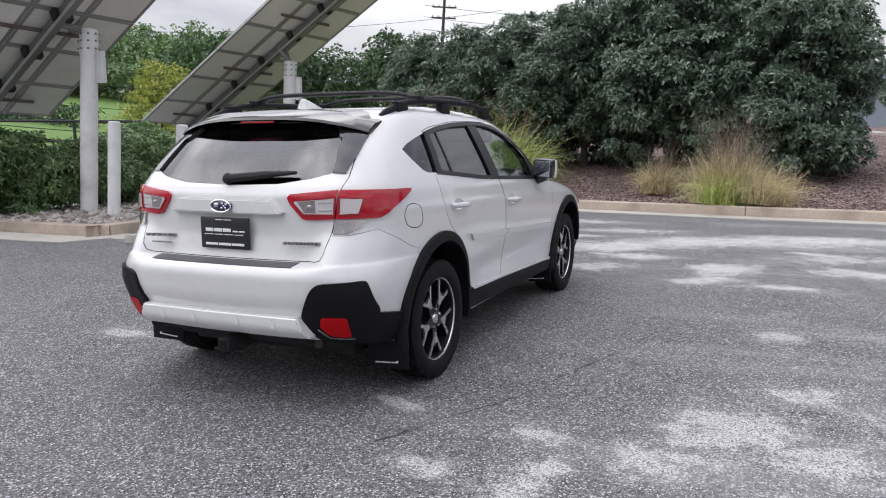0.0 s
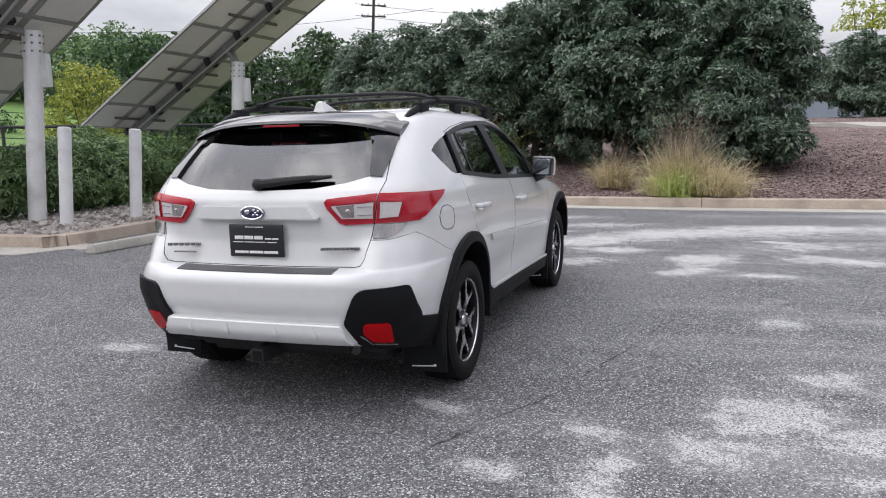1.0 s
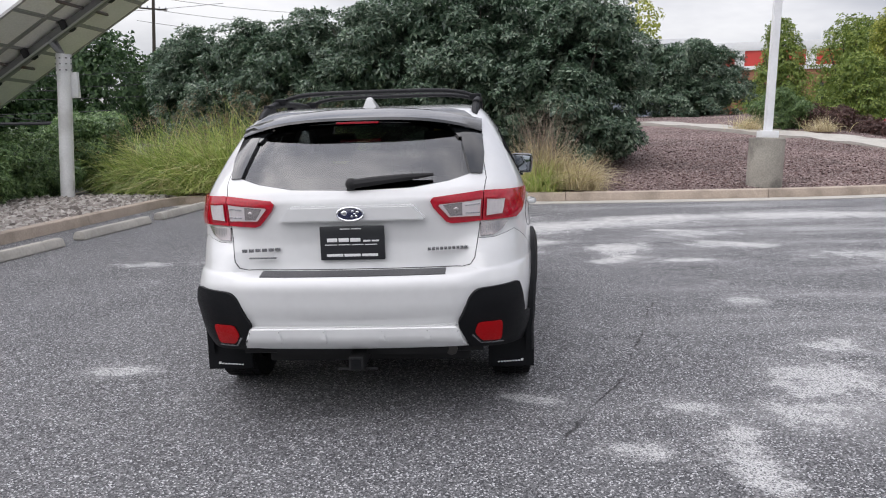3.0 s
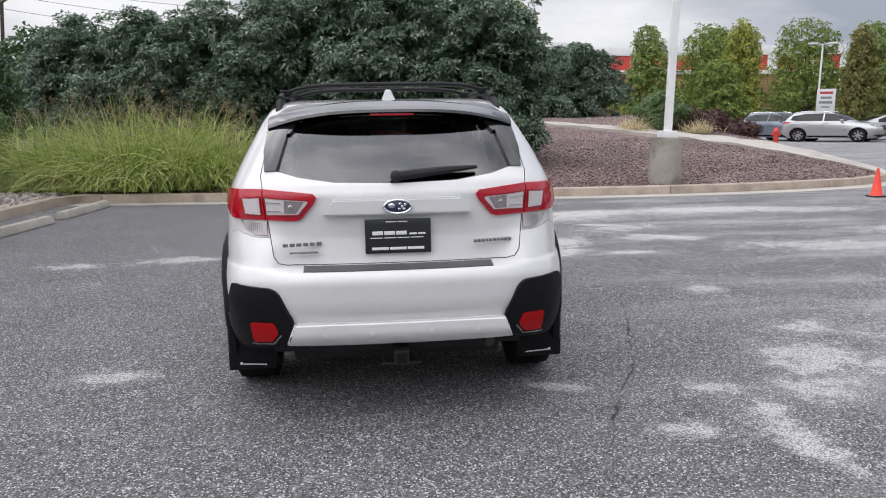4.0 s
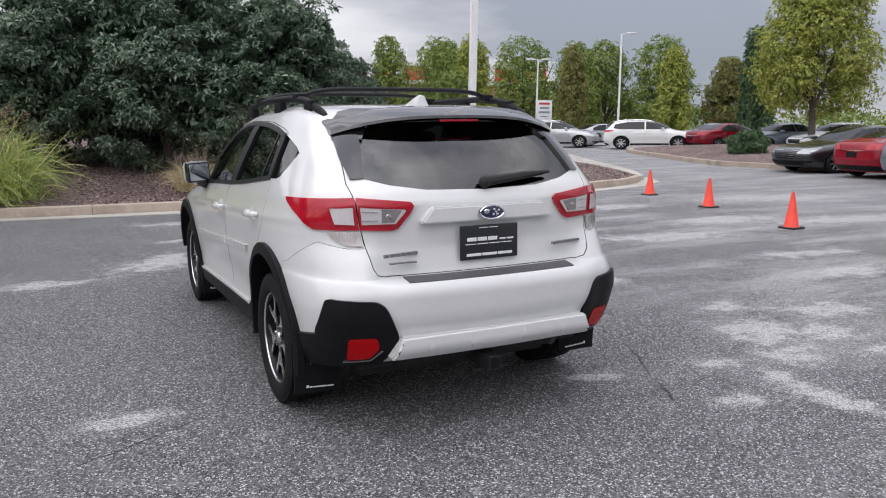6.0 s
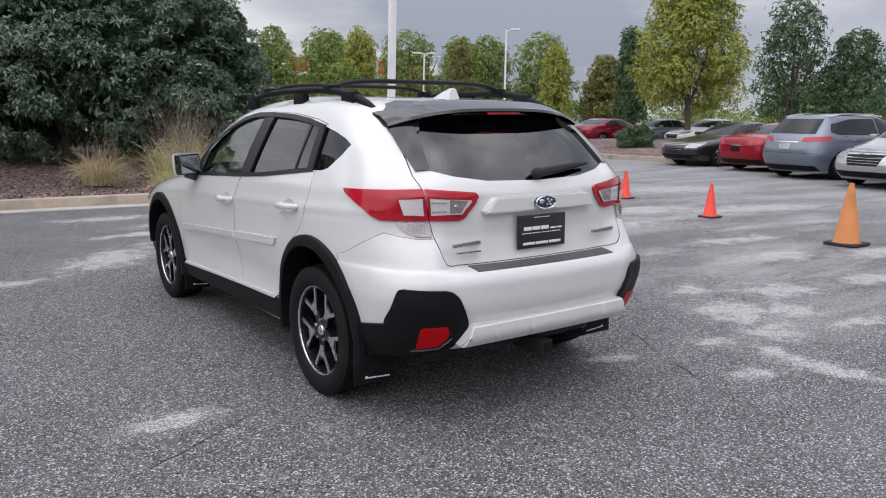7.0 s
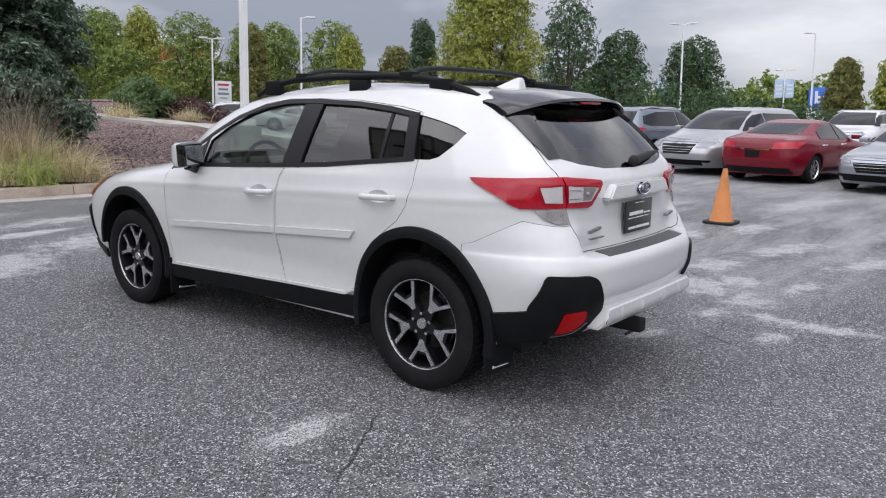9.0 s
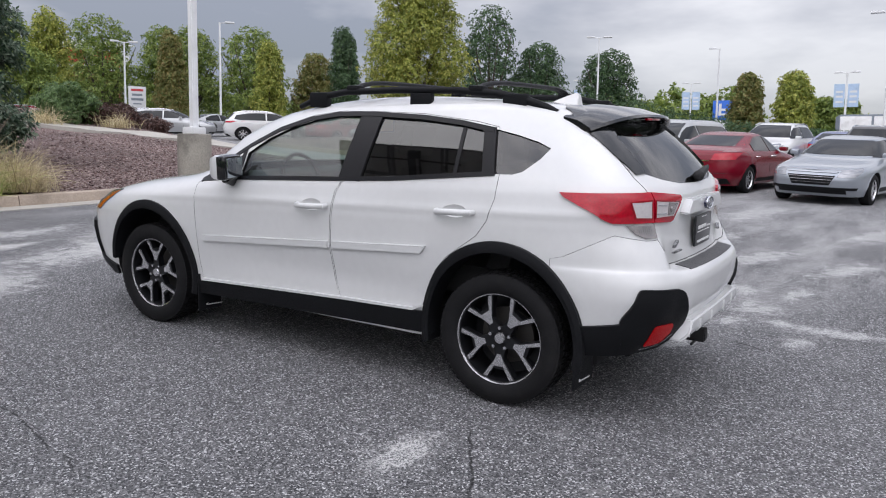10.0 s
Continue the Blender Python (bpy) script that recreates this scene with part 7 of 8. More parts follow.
def red_building():
    t = thing("commercial_building", upright(34.2, 84.0, 0.65, -24) @ Matrix.Scale(1.25, 4), "far brick building with red panels under a white parapet", "building")
    b = bmesh.new()
    box(b, -16, 16, 0, 14, 0, 4.4)
    part("wall", b, M_BRICKW, t, "red-brown brick wall")
    b = bmesh.new()
    box(b, -16.2, 16.2, -0.3, 14.2, 6.1, 6.9, 0.03)
    box(b, -16.2, 16.2, -0.25, 14.2, 4.4, 4.75, 0.03)
    part("parapet", b, M_WALLW, t, "white parapet")
    for i in range(11):
        b = bmesh.new()
        x = -15.8 + i * 2.95
        box(b, x, x + 2.1, -0.15, 0.0, 4.75, 6.1)
        part("red_panel", b, M_REDPANEL, t, "red panel")
        b = bmesh.new()
        box(b, x + 2.1, x + 2.95, -0.22, 0.0, 4.75, 6.1)
        part("pilaster", b, M_WALLW, t, "white pilaster")
        b = bmesh.new()
        box(b, x + 0.2, x + 1.9, -0.04, 0.05, 1.2, 3.2)
        part("window", b, M_WINDOW, t)
    for x in (-4.0, -1.5, 6.0):
        b = bmesh.new()
        box(b, x, x + 1.3, 5, 6.5, 6.9, 7.6, 0.05)
        part("roof_unit", b, M_GALV, t)
    b = bmesh.new()
    tube(b, [(2.0, 5, 6.9), (2.0, 5, 8.6)], 0.05, 6)
    part("roof_mast", b, M_GALV, t)


red_building()


def white_building():
    t = thing("low_building", upright(5.5, 51.8, 1.35, -14) @ Matrix.Scale(1.25, 4), "low blue-grey building with a white roof edge", "building")
    b = bmesh.new()
    box(b, -5.2, 7, 0, 9, 0, 3.3)
    part("wall", b, M_WALLG, t, "blue-grey wall")
    b = bmesh.new()
    box(b, -5.6, 7.4, -0.4, 9.4, 3.3, 4.5, 0.03)
    part("fascia", b, M_WALLW, t, "white roof fascia")
    b = bmesh.new()
    box(b, -5.3, -3.9, -0.35, 4.0, 4.5, 8.2, 0.03)
    part("parapet_tower", b, M_WALLW, t, "tall white wall block")
    b = bmesh.new()
    box(b, -2.6, 1.4, -0.05, 0.1, 0.9, 2.7)
    part("window", b, M_WINDOW, t)


white_building()
tree(12.78, 60.64, 9.69, 6.25, M_TREEY, 263, "yellow-green tree behind the low building", 1.2, 0.34, 1000, 0.2, False, 0.2)

# walkway over the bank
walk_pts = spline([(11.22, 9.95), (11.2, 10.7), (10.98, 11.60), (10.35, 13.64), (9.26, 16.63), (7.43, 19.39), (5.08, 21.81), (1.02, 24.25), (-2.79, 26.34)], 0.3)
verts, faces = [], []
for i, q in enumerate(walk_pts):
    d = (walk_pts[min(i + 1, len(walk_pts) - 1)] - walk_pts[max(i - 1, 0)]).normalized()
    r = Vector((d.y, -d.x))
    wide = 0.10 + 0.62 * min(i / 15.0, 1.0)
    for o, dz in ((-wide, -0.6), (-wide, 0.05), (wide, 0.05), (wide, -0.6)):
        verts.append((q.x + r.x * o, q.y + r.y * o, max(bed_z(q.x, q.y), 0.02) + dz))
for i in range(len(walk_pts) - 1):
    for j in range(3):
        faces.append((i * 4 + j, i * 4 + j + 1, i * 4 + 5 + j, i * 4 + 4 + j))
faces += [(3, 2, 1, 0), tuple(len(verts) - k for k in (4, 3, 2, 1))]
path_ob = pydata("walkway", verts, faces, M_GUTTER, None, "pale concrete walkway crossing the mulch bank", 60)
path_ob.matrix_world = LOT
tagged(path_ob, category="walkway", kind="structure")

# mulched island with kerb
ISL = [(26.32, 9.07), (20.08, 9.60), (18.16, 10.73), (18.14, 12.60), (18.10, 14.20), (20.06, 18.83), (22.06, 23.15), (23.60, 25.17), (25.04, 25.74), (31.54, 24.80), (32.75, 20.91), (33.42, 16.98), (31.86, 9.66), (26.32, 9.07)]
isl = spline(ISL, 0.5)
b = bmesh.new()
sweep(b, isl, [(-0.15, -0.2), (-0.15, 0.15), (0.15, 0.15), (0.17, -0.2)], lambda x, y: FAR_DROP)
ik = part("island_kerb", b, M_CONCRETE, None, "pale concrete kerb round the island")
ik.matrix_world = LOT
tagged(ik, category="kerb", kind="structure")
cx, cy = 23.53, 16.46
verts = [(cx, cy, 0.30)]
for f in (0.7, 0.985):
    verts += [(cx + (q.x - cx) * f, cy + (q.y - cy) * f, 0.24 if f < 0.9 else 0.06) for q in isl[:-1]]
n = len(isl) - 1
faces = [(0, 1 + i, 1 + (i + 1) % n) for i in range(n)] + [(1 + i, 1 + n + i, 1 + n + (i + 1) % n, 1 + (i + 1) % n) for i in range(n)]
im = pydata("island_mulch", verts, faces, M_MULCH, None, "red-brown mulch on the car park island", 60)
im.matrix_world = LOT
tagged(im, category="mulch bed", kind="structure")
shrub("island_bush", 20.16, 14.81, 0.12, 1.37, 1.32, 1.0, 36, M_TREED, 0.09, "small dark green bush on the mulched island", 1600, 5, "", 0.45, "bush")


# lamps
def lot_lamp(x, y, top, arms, label="tall white car park lamp", banners=False, r=0.07):
    t = thing("lot_lamp", upright(x, y, -0.08, math.degrees(math.atan2(y + 4, x + 3)) - 90), label, "street lamp", "car park lamps")
    b = bmesh.new()
    tube(b, [(0, 0, 0), (0, 0, top)], [r * 1.2, r * 0.8], 8)
    part("pole", b, M_WPOLE, t)
    for s in arms:
        b = bmesh.new()
        tube(b, [(0, 0, top - 0.05), (s * 0.5, 0, top + 0.02)], 0.035, 6)
        box(b, min(s * 0.35, s * 1.0), max(s * 0.35, s * 1.0), -0.15, 0.15, top - 0.02, top + 0.09, 0.03)
        part("lamp_head", b, M_WPOLE, t)
    if banners:
        for s in (-1, 1):
            b = bmesh.new()
            box(b, min(s * 0.12, s * 0.95), max(s * 0.12, s * 0.95), -0.01, 0.01, top - 2.9, top - 0.95)
            bn = part("banner", b, M_SKYBLUE, t, "pale blue hanging banner")
            for zz in (0.35, 0.8, 1.2):
                b = bmesh.new()
                box(b, min(s * 0.25, s * 0.8), max(s * 0.25, s * 0.8), -0.016, 0.016, top - 2.9 + zz, top - 2.9 + zz + 0.18)
                part("banner_print", b, M_SIGNW, bn)
    return t


lot_lamp(34.5, 39.8, 7.62, (1,))
lot_lamp(33.8, 49.5, 6.50, (1, -1))
lot_lamp(56.8, 20.3, 8.10, (-1, 1))
lot_lamp(76.2, 15.2, 8.73, (-1,), r=0.09)
lot_lamp(84.7, 20.0, 5.76, (-1, 1), "white lamp post with two pale blue banners", True)
lot_lamp(73.7, 28.4, 5.51, (-1, 1), "white lamp post with two pale blue banners", True)
lot_lamp(72.1, 38.7, 7.24, (-1,))
lot_lamp(70.6, 3.3, 5.99, (-1, 1), "white lamp post with two pale blue banners", True, 0.09)
lot_lamp(82.6, 8.1, 4.48, (-1, 1))
lot_lamp(42.7, -1.0, 7.39, (-1,), r=0.09)
lot_lamp(48.1, 69.3, 7.96, (-1, 1))

# signs
t = thing("notice_sign", upright(32.11, 45.82, -0.23, -32) @ Matrix.Scale(1.38, 4), "white notice board with red and grey print on posts", "sign")
b = bmesh.new()
box(b, -0.43, 0.43, -0.03, 0.03, 1.05, 2.35, 0.01)
board = part("board", b, M_SIGNW, t)
for x0, x1, z0, z1, m_ in ((-0.30, 0.30, 2.10, 2.22, M_SIGNR), (-0.25, 0.25, 1.86, 1.97, M_WALLG), (-0.30, 0.30, 1.62, 1.74, M_WALLG), (-0.2, 0.2, 1.42, 1.48, M_WALLG)):
    b = bmesh.new()
    box(b, x0, x1, -0.036, -0.03, z0, z1)
    part("print_bar", b, m_, board)
for x in (-0.33, 0.33):
    b = bmesh.new()
    box(b, x - 0.04, x + 0.04, -0.03, 0.03, 0, 1.05)
    part("leg", b, M_SIGNW, t)
t = thing("pylon_sign", upright(90.31, 17.70, -0.40, -75) @ Matrix.Scale(1.25, 4), "blue square sign on a white base", "sign")
b = bmesh.new()
box(b, -1.0, 1.0, -0.2, 0.2, 0, 1.7, 0.03)
part("base", b, M_SIGNW, t)
b = bmesh.new()
box(b, -0.9, 0.9, -0.25, 0.25, 1.7, 3.5, 0.03)
face = part("sign_face", b, M_BLUE, t, "blue sign face")
b = bmesh.new()
box(b, -0.4, -0.15, -0.262, -0.25, 2.1, 3.2)
box(b, -0.15, 0.35, -0.262, -0.25, 2.1, 2.3)
box(b, -0.15, 0.35, -0.262, -0.25, 2.55, 2.75)
part("emblem", b, M_SIGNW, face)
t = thing("fire_hydrant", upright(21.16, 32.44, -0.15, 0) @ Matrix.Scale(1.15, 4), "small red fire hydrant by the burgundy shrubs", "fire hydrant")
b = bmesh.new()
lathe(b, [(0.16, 0.0), (0.16, 0.06), (0.11, 0.08), (0.11, 0.5), (0.14, 0.52), (0.13, 0.6), (0.07, 0.68), (0.03, 0.74), (0.0, 0.74)], 16, "z")
part("barrel", b, M_REDPANEL, t)
b = bmesh.new()
tube(b, [(-0.2, 0, 0.42), (0.2, 0, 0.42)], 0.06, 10)
part("outlet", b, M_REDPANEL, t)
t = thing("utility_cabinet", upright(55.63, 0.44, -0.47, -80) @ Matrix.Scale(1.25, 4), "large grey utility enclosure at the car park edge", "enclosure")
b = bmesh.new()
box(b, -1.6, 1.6, -1, 1, 0, 2.1, 0.04)
body_c = part("housing", b, M_WALLG, t)
for x in (-0.8, 0.8):
    b = bmesh.new()
    box(b, x - 0.74, x + 0.74, -1.03, -1.0, 0.1, 2.0, 0.01)
    part("door", b, M_GALV, body_c)
rng = np.random.default_rng(12)
pts = []
for k in range(70):
    f = k / 69
    pts.append((46 + 5 * math.sin(f * 3), 20 - f * 28, 0, 1.15 + 2.6 * max(0.0, 1 - f * 1.9), 1.3 + 1.0 * max(0.0, 1 - f * 1.9)))
hedge = woods("far_hedge", [(x, y, at_lot(x, y).z, h, w) for x, y, z, h, w in pts], M_TREED, 13, "long dark hedge, taller at one end", 0.16, 110)
tagged(hedge, category="hedge")

# utility pole, wires and rails on the left
t = thing("utility_pole", upright(-41.8, 91.5, -1.12) @ Matrix.Scale(1.275, 4), "dark wooden utility pole with two crossarms", "utility pole")
b = bmesh.new()
tube(b, [(0, 0, 0), (0, 0, 16.3)], [0.22, 0.15], 8)
part("pole", b, M_DARKWOOD, t)
for z in (15.0, 13.9):
    b = bmesh.new()
    box(b, -1.3, 1.3, -0.07, 0.07, z - 0.07, z + 0.07, 0.01, pose(0, 0, 0, 0, 0, 20))
    arm = part("crossarm", b, M_DARKWOOD, t)
    for x in (-1.15, -0.55, 0.55, 1.15):
        b = bmesh.new()
        tube(b, [(x * 0.94, x * 0.34, z + 0.07), (x * 0.94, x * 0.34, z + 0.24)], 0.05, 6)
        part("insulator", b, M_WALLG, arm)
M_WIRE = surface("black_cable", (0.03, 0.03, 0.032), rough=0.7, vary=0.1)
for i, (a0, a1, r_, h0, h1, rad) in enumerate(((-62, -30, 70, 5.6, 6.0, 0.03), (-62, -30, 70, 7.4, 7.2, 0.03), (-62, -28, 66, 3.4, 4.2, 0.03), (-60, -20, 72, 9.0, 14.8, 0.02), (-26, 4, 72, 14.9, 15.8, 0.02), (-26, 4, 72, 13.8, 14.6, 0.02), (-64, -26, 62, 2.3, 2.7, 0.035), (-64, -26, 62, 1.5, 2.0, 0.035), (-52, -22, 75, 5.0, 6.6, 0.025), (-52, -22, 75, 5.7, 7.8, 0.025), (-52, -22, 75, 6.6, 9.0, 0.025), (-42, -16, 75, 4.6, 3.4, 0.03), (-26, 4, 74, 12.9, 13.6, 0.02))):
    w_ = thing("overhead_wire", pose(0, 0, 0), "thin dark overhead wire crossing the view", "wire", "overhead wires")
    b = bmesh.new()
    pp = []
    for f in np.linspace(0, 1, 20):
        a = radians(a0 + (a1 - a0) * f)
        q = at_lot(r_ * math.sin(a), r_ * math.cos(a))
        pp.append((q.x, q.y, h0 + (h1 - h0) * f - 0.9 * 4 * f * (1 - f)))
    tube(b, pp, rad, 5)
    part("cable", b, M_WIRE, w_)
for zz in (1.15, 1.75):
    w_ = thing("guard_rail", LOT, "thin dark rail behind the hedge", "rail", "rails behind the hedge")
    b = bmesh.new()
    tube(b, [(-20.5, 8.6, zz + 0.15), (-11.2, 18.8, zz)], 0.05, 6)
    part("bar", b, M_WIRE, w_)
    for f in (0, 0.33, 0.66, 1):
        b = bmesh.new()
        tube(b, [(-20.5 + 9.3 * f, 8.6 + 10.2 * f, -1.0), (-20.5 + 9.3 * f, 8.6 + 10.2 * f, zz + 0.15 - 0.15 * f)], 0.05, 6)
        part("post", b, M_WIRE, w_)

# ---- parked cars ----
SHAPES = {
    "sedan": dict(
        w=([0.15, 0.3, 0.5, 0.7, 0.85, 0.93, 1.0, 1.2, 1.35, 1.41, 1.44, 1.455], [0.82, 0.88, 0.91, 0.915, 0.905, 0.885, 0.85, 0.72, 0.62, 0.55, 0.42, 0.1]),
        r=([0.15, 0.35, 0.55, 0.8, 0.95, 1.02, 1.06, 1.1, 1.2, 1.3, 1.38, 1.43, 1.455], [-2.2, -2.36, -2.41, -2.40, -2.36, -2.28, -1.95, -1.7, -1.42, -1.12, -0.85, -0.6, -0.3]),
        f=([0.15, 0.35, 0.55, 0.68, 0.76, 0.84, 0.90, 0.96, 1.0, 1.1, 1.2, 1.3, 1.38, 1.43, 1.455], [2.2, 2.38, 2.42, 2.38, 2.25, 1.95, 1.55, 1.2, 1.05, 0.86, 0.65, 0.40, 0.15, -0.05, -0.2]),
        front=[(0.82, 1.0), (0.45, 1.22), (0.2, 1.33), (-0.18, 1.37), (-0.18, 1.0)], back=[(-0.24, 1.0), (-0.24, 1.37), (-0.75, 1.34), (-1.15, 1.18), (-1.2, 1.02)],
        rear_glass=[(-0.58, 1.12), (0.58, 1.12), (0.50, 1.36), (-0.50, 1.36)], tail=[(0.40, 0.80), (0.82, 0.82), (0.86, 0.98), (0.45, 0.95)], wb=1.39, lamp_z=(0.62, 0.76), wheel=0.33),
    "suv": dict(
        w=([0.2, 0.36, 0.6, 0.8, 0.95, 1.06, 1.15, 1.35, 1.55, 1.65, 1.70, 1.73], [0.84, 0.90, 0.935, 0.94, 0.93, 0.91, 0.88, 0.79, 0.70, 0.62, 0.48, 0.1]),
        r=([0.2, 0.4, 0.6, 0.8, 1.0, 1.15, 1.3, 1.45, 1.58, 1.65, 1.70, 1.73], [-2.2, -2.36, -2.43, -2.42, -2.36, -2.30, -2.18, -2.04, -1.92, -1.8, -1.4, -0.8]),
        f=([0.2, 0.4, 0.6, 0.8, 0.92, 1.0, 1.06, 1.12, 1.18, 1.35, 1.5, 1.62, 1.68, 1.71, 1.73], [2.2, 2.40, 2.45, 2.42, 2.3, 2.05, 1.6, 1.25, 1.1, 0.84, 0.56, 0.25, 0.0, -0.2, -0.4]),
        front=[(0.86, 1.16), (0.50, 1.42), (0.25, 1.54), (-0.20, 1.58), (-0.20, 1.16)], back=[(-0.27, 1.16), (-0.27, 1.58), (-1.15, 1.57), (-1.75, 1.45), (-1.85, 1.24), (-1.6, 1.18)],
        rear_glass=[(-0.66, 1.20), (0.66, 1.20), (0.58, 1.58), (-0.58, 1.58)], tail=[(0.42, 1.0), (0.86, 1.02), (0.90, 1.14), (0.45, 1.10)], wb=1.43, lamp_z=(0.82, 0.95), wheel=0.37),
    "van": dict(
        w=([0.15, 0.3, 0.55, 0.8, 0.95, 1.05, 1.15, 1.4, 1.6, 1.68, 1.72, 1.74], [0.86, 0.93, 0.985, 0.99, 0.98, 0.955, 0.925, 0.83, 0.74, 0.66, 0.5, 0.1]),
        r=([0.15, 0.4, 0.7, 1.0, 1.2, 1.4, 1.6, 1.68, 1.72, 1.74], [-2.3, -2.50, -2.56, -2.50, -2.44, -2.32, -2.15, -2.0, -1.6, -1.0]),
        f=([0.15, 0.35, 0.55, 0.72, 0.84, 0.94, 1.02, 1.1, 1.18, 1.35, 1.5, 1.62, 1.69, 1.72, 1.74], [2.3, 2.52, 2.56, 2.50, 2.38, 2.15, 1.85, 1.55, 1.36, 1.05, 0.75, 0.4, 0.1, -0.2, -0.5]),
        front=[(1.05, 1.12), (0.70, 1.38), (0.42, 1.52), (0.05, 1.58), (0.0, 1.12)], back=[(-0.08, 1.12), (-0.03, 1.58), (-1.6, 1.56), (-2.1, 1.40), (-2.15, 1.16)],
        rear_glass=[(-0.68, 1.16), (0.68, 1.16), (0.60, 1.55), (-0.60, 1.55)], tail=[(0.66, 0.8), (0.92, 0.82), (0.90, 1.25), (0.74, 1.2)], wb=1.50, lamp_z=(0.72, 0.90), wheel=0.34)}


def car_paint(name, colour):
    return surface(name, colour, rough=0.25, vary=0.08, scale=1.5, coat=0.35, spec=0.3)


P_SILVER = paint("silver_car_paint", (0.42, 0.43, 0.44), 0.04, 0.55)
P_GREY = paint("blue_grey_car_paint", (0.16, 0.19, 0.235), 0.04, 0.45)
P_MAROON = car_paint("maroon_car_paint", (0.17, 0.003, 0.014))
P_RED = car_paint("red_car_paint", (0.24, 0.003, 0.014))
P_BLACK = paint("black_car_paint", (0.01, 0.01, 0.012), 0.05, 0.1)
P_LSILVER = paint("light_silver_car_paint", (0.33, 0.36, 0.40), 0.04, 0.55)
P_BLUE = paint("blue_car_paint", (0.015, 0.05, 0.22), 0.05, 0.25)
_wheels = {}


def plain_wheel(parent, x, y, r, s):
    if r not in _wheels:
        b = bmesh.new()
        lathe(b, [(r * 0.66, -0.09), (r * 0.72, -0.108), (r * 0.9, -0.105), (r, -0.08), (r, 0.08), (r * 0.9, 0.105), (r * 0.72, 0.108), (r * 0.66, 0.09)], 32, "x")
        ty = to_mesh(b, "tyre", M_TYRE, 35)
        b = bmesh.new()
        lathe(b, [(r * 0.67, 0.09), (r * 0.63, 0.06), (r * 0.62, 0.0), (0.0, 0.0)], 32, "x")
        dk = to_mesh(b, "rim_barrel", M_RIMDARK, 35)
        b = bmesh.new()
        lathe(b, [(r * 0.62, 0.07), (r * 0.66, 0.095), (r * 0.69, 0.09), (r * 0.69, 0.05)], 32, "x")
        for k in range(7):
            vs = box(b, 0.03, 0.075, -0.026, 0.026, 0.0, r * 0.65, 0, Matrix.Rotation(k * 2 * math.pi / 7, 4, "X"))
        rm = to_mesh(b, "rim", M_RIM, 35)
        _wheels[r] = (ty, dk, rm)
    ty, dk, rm = _wheels[r]
    w = new("wheel", ty)
    w.parent = parent
    w.matrix_basis = pose(x, y, r, 0, 0, 180 if s < 0 else 0)
    for nm, me in (("rim_barrel", dk), ("rim", rm)):
        o = new(nm, me)
        o.parent = w
    return w


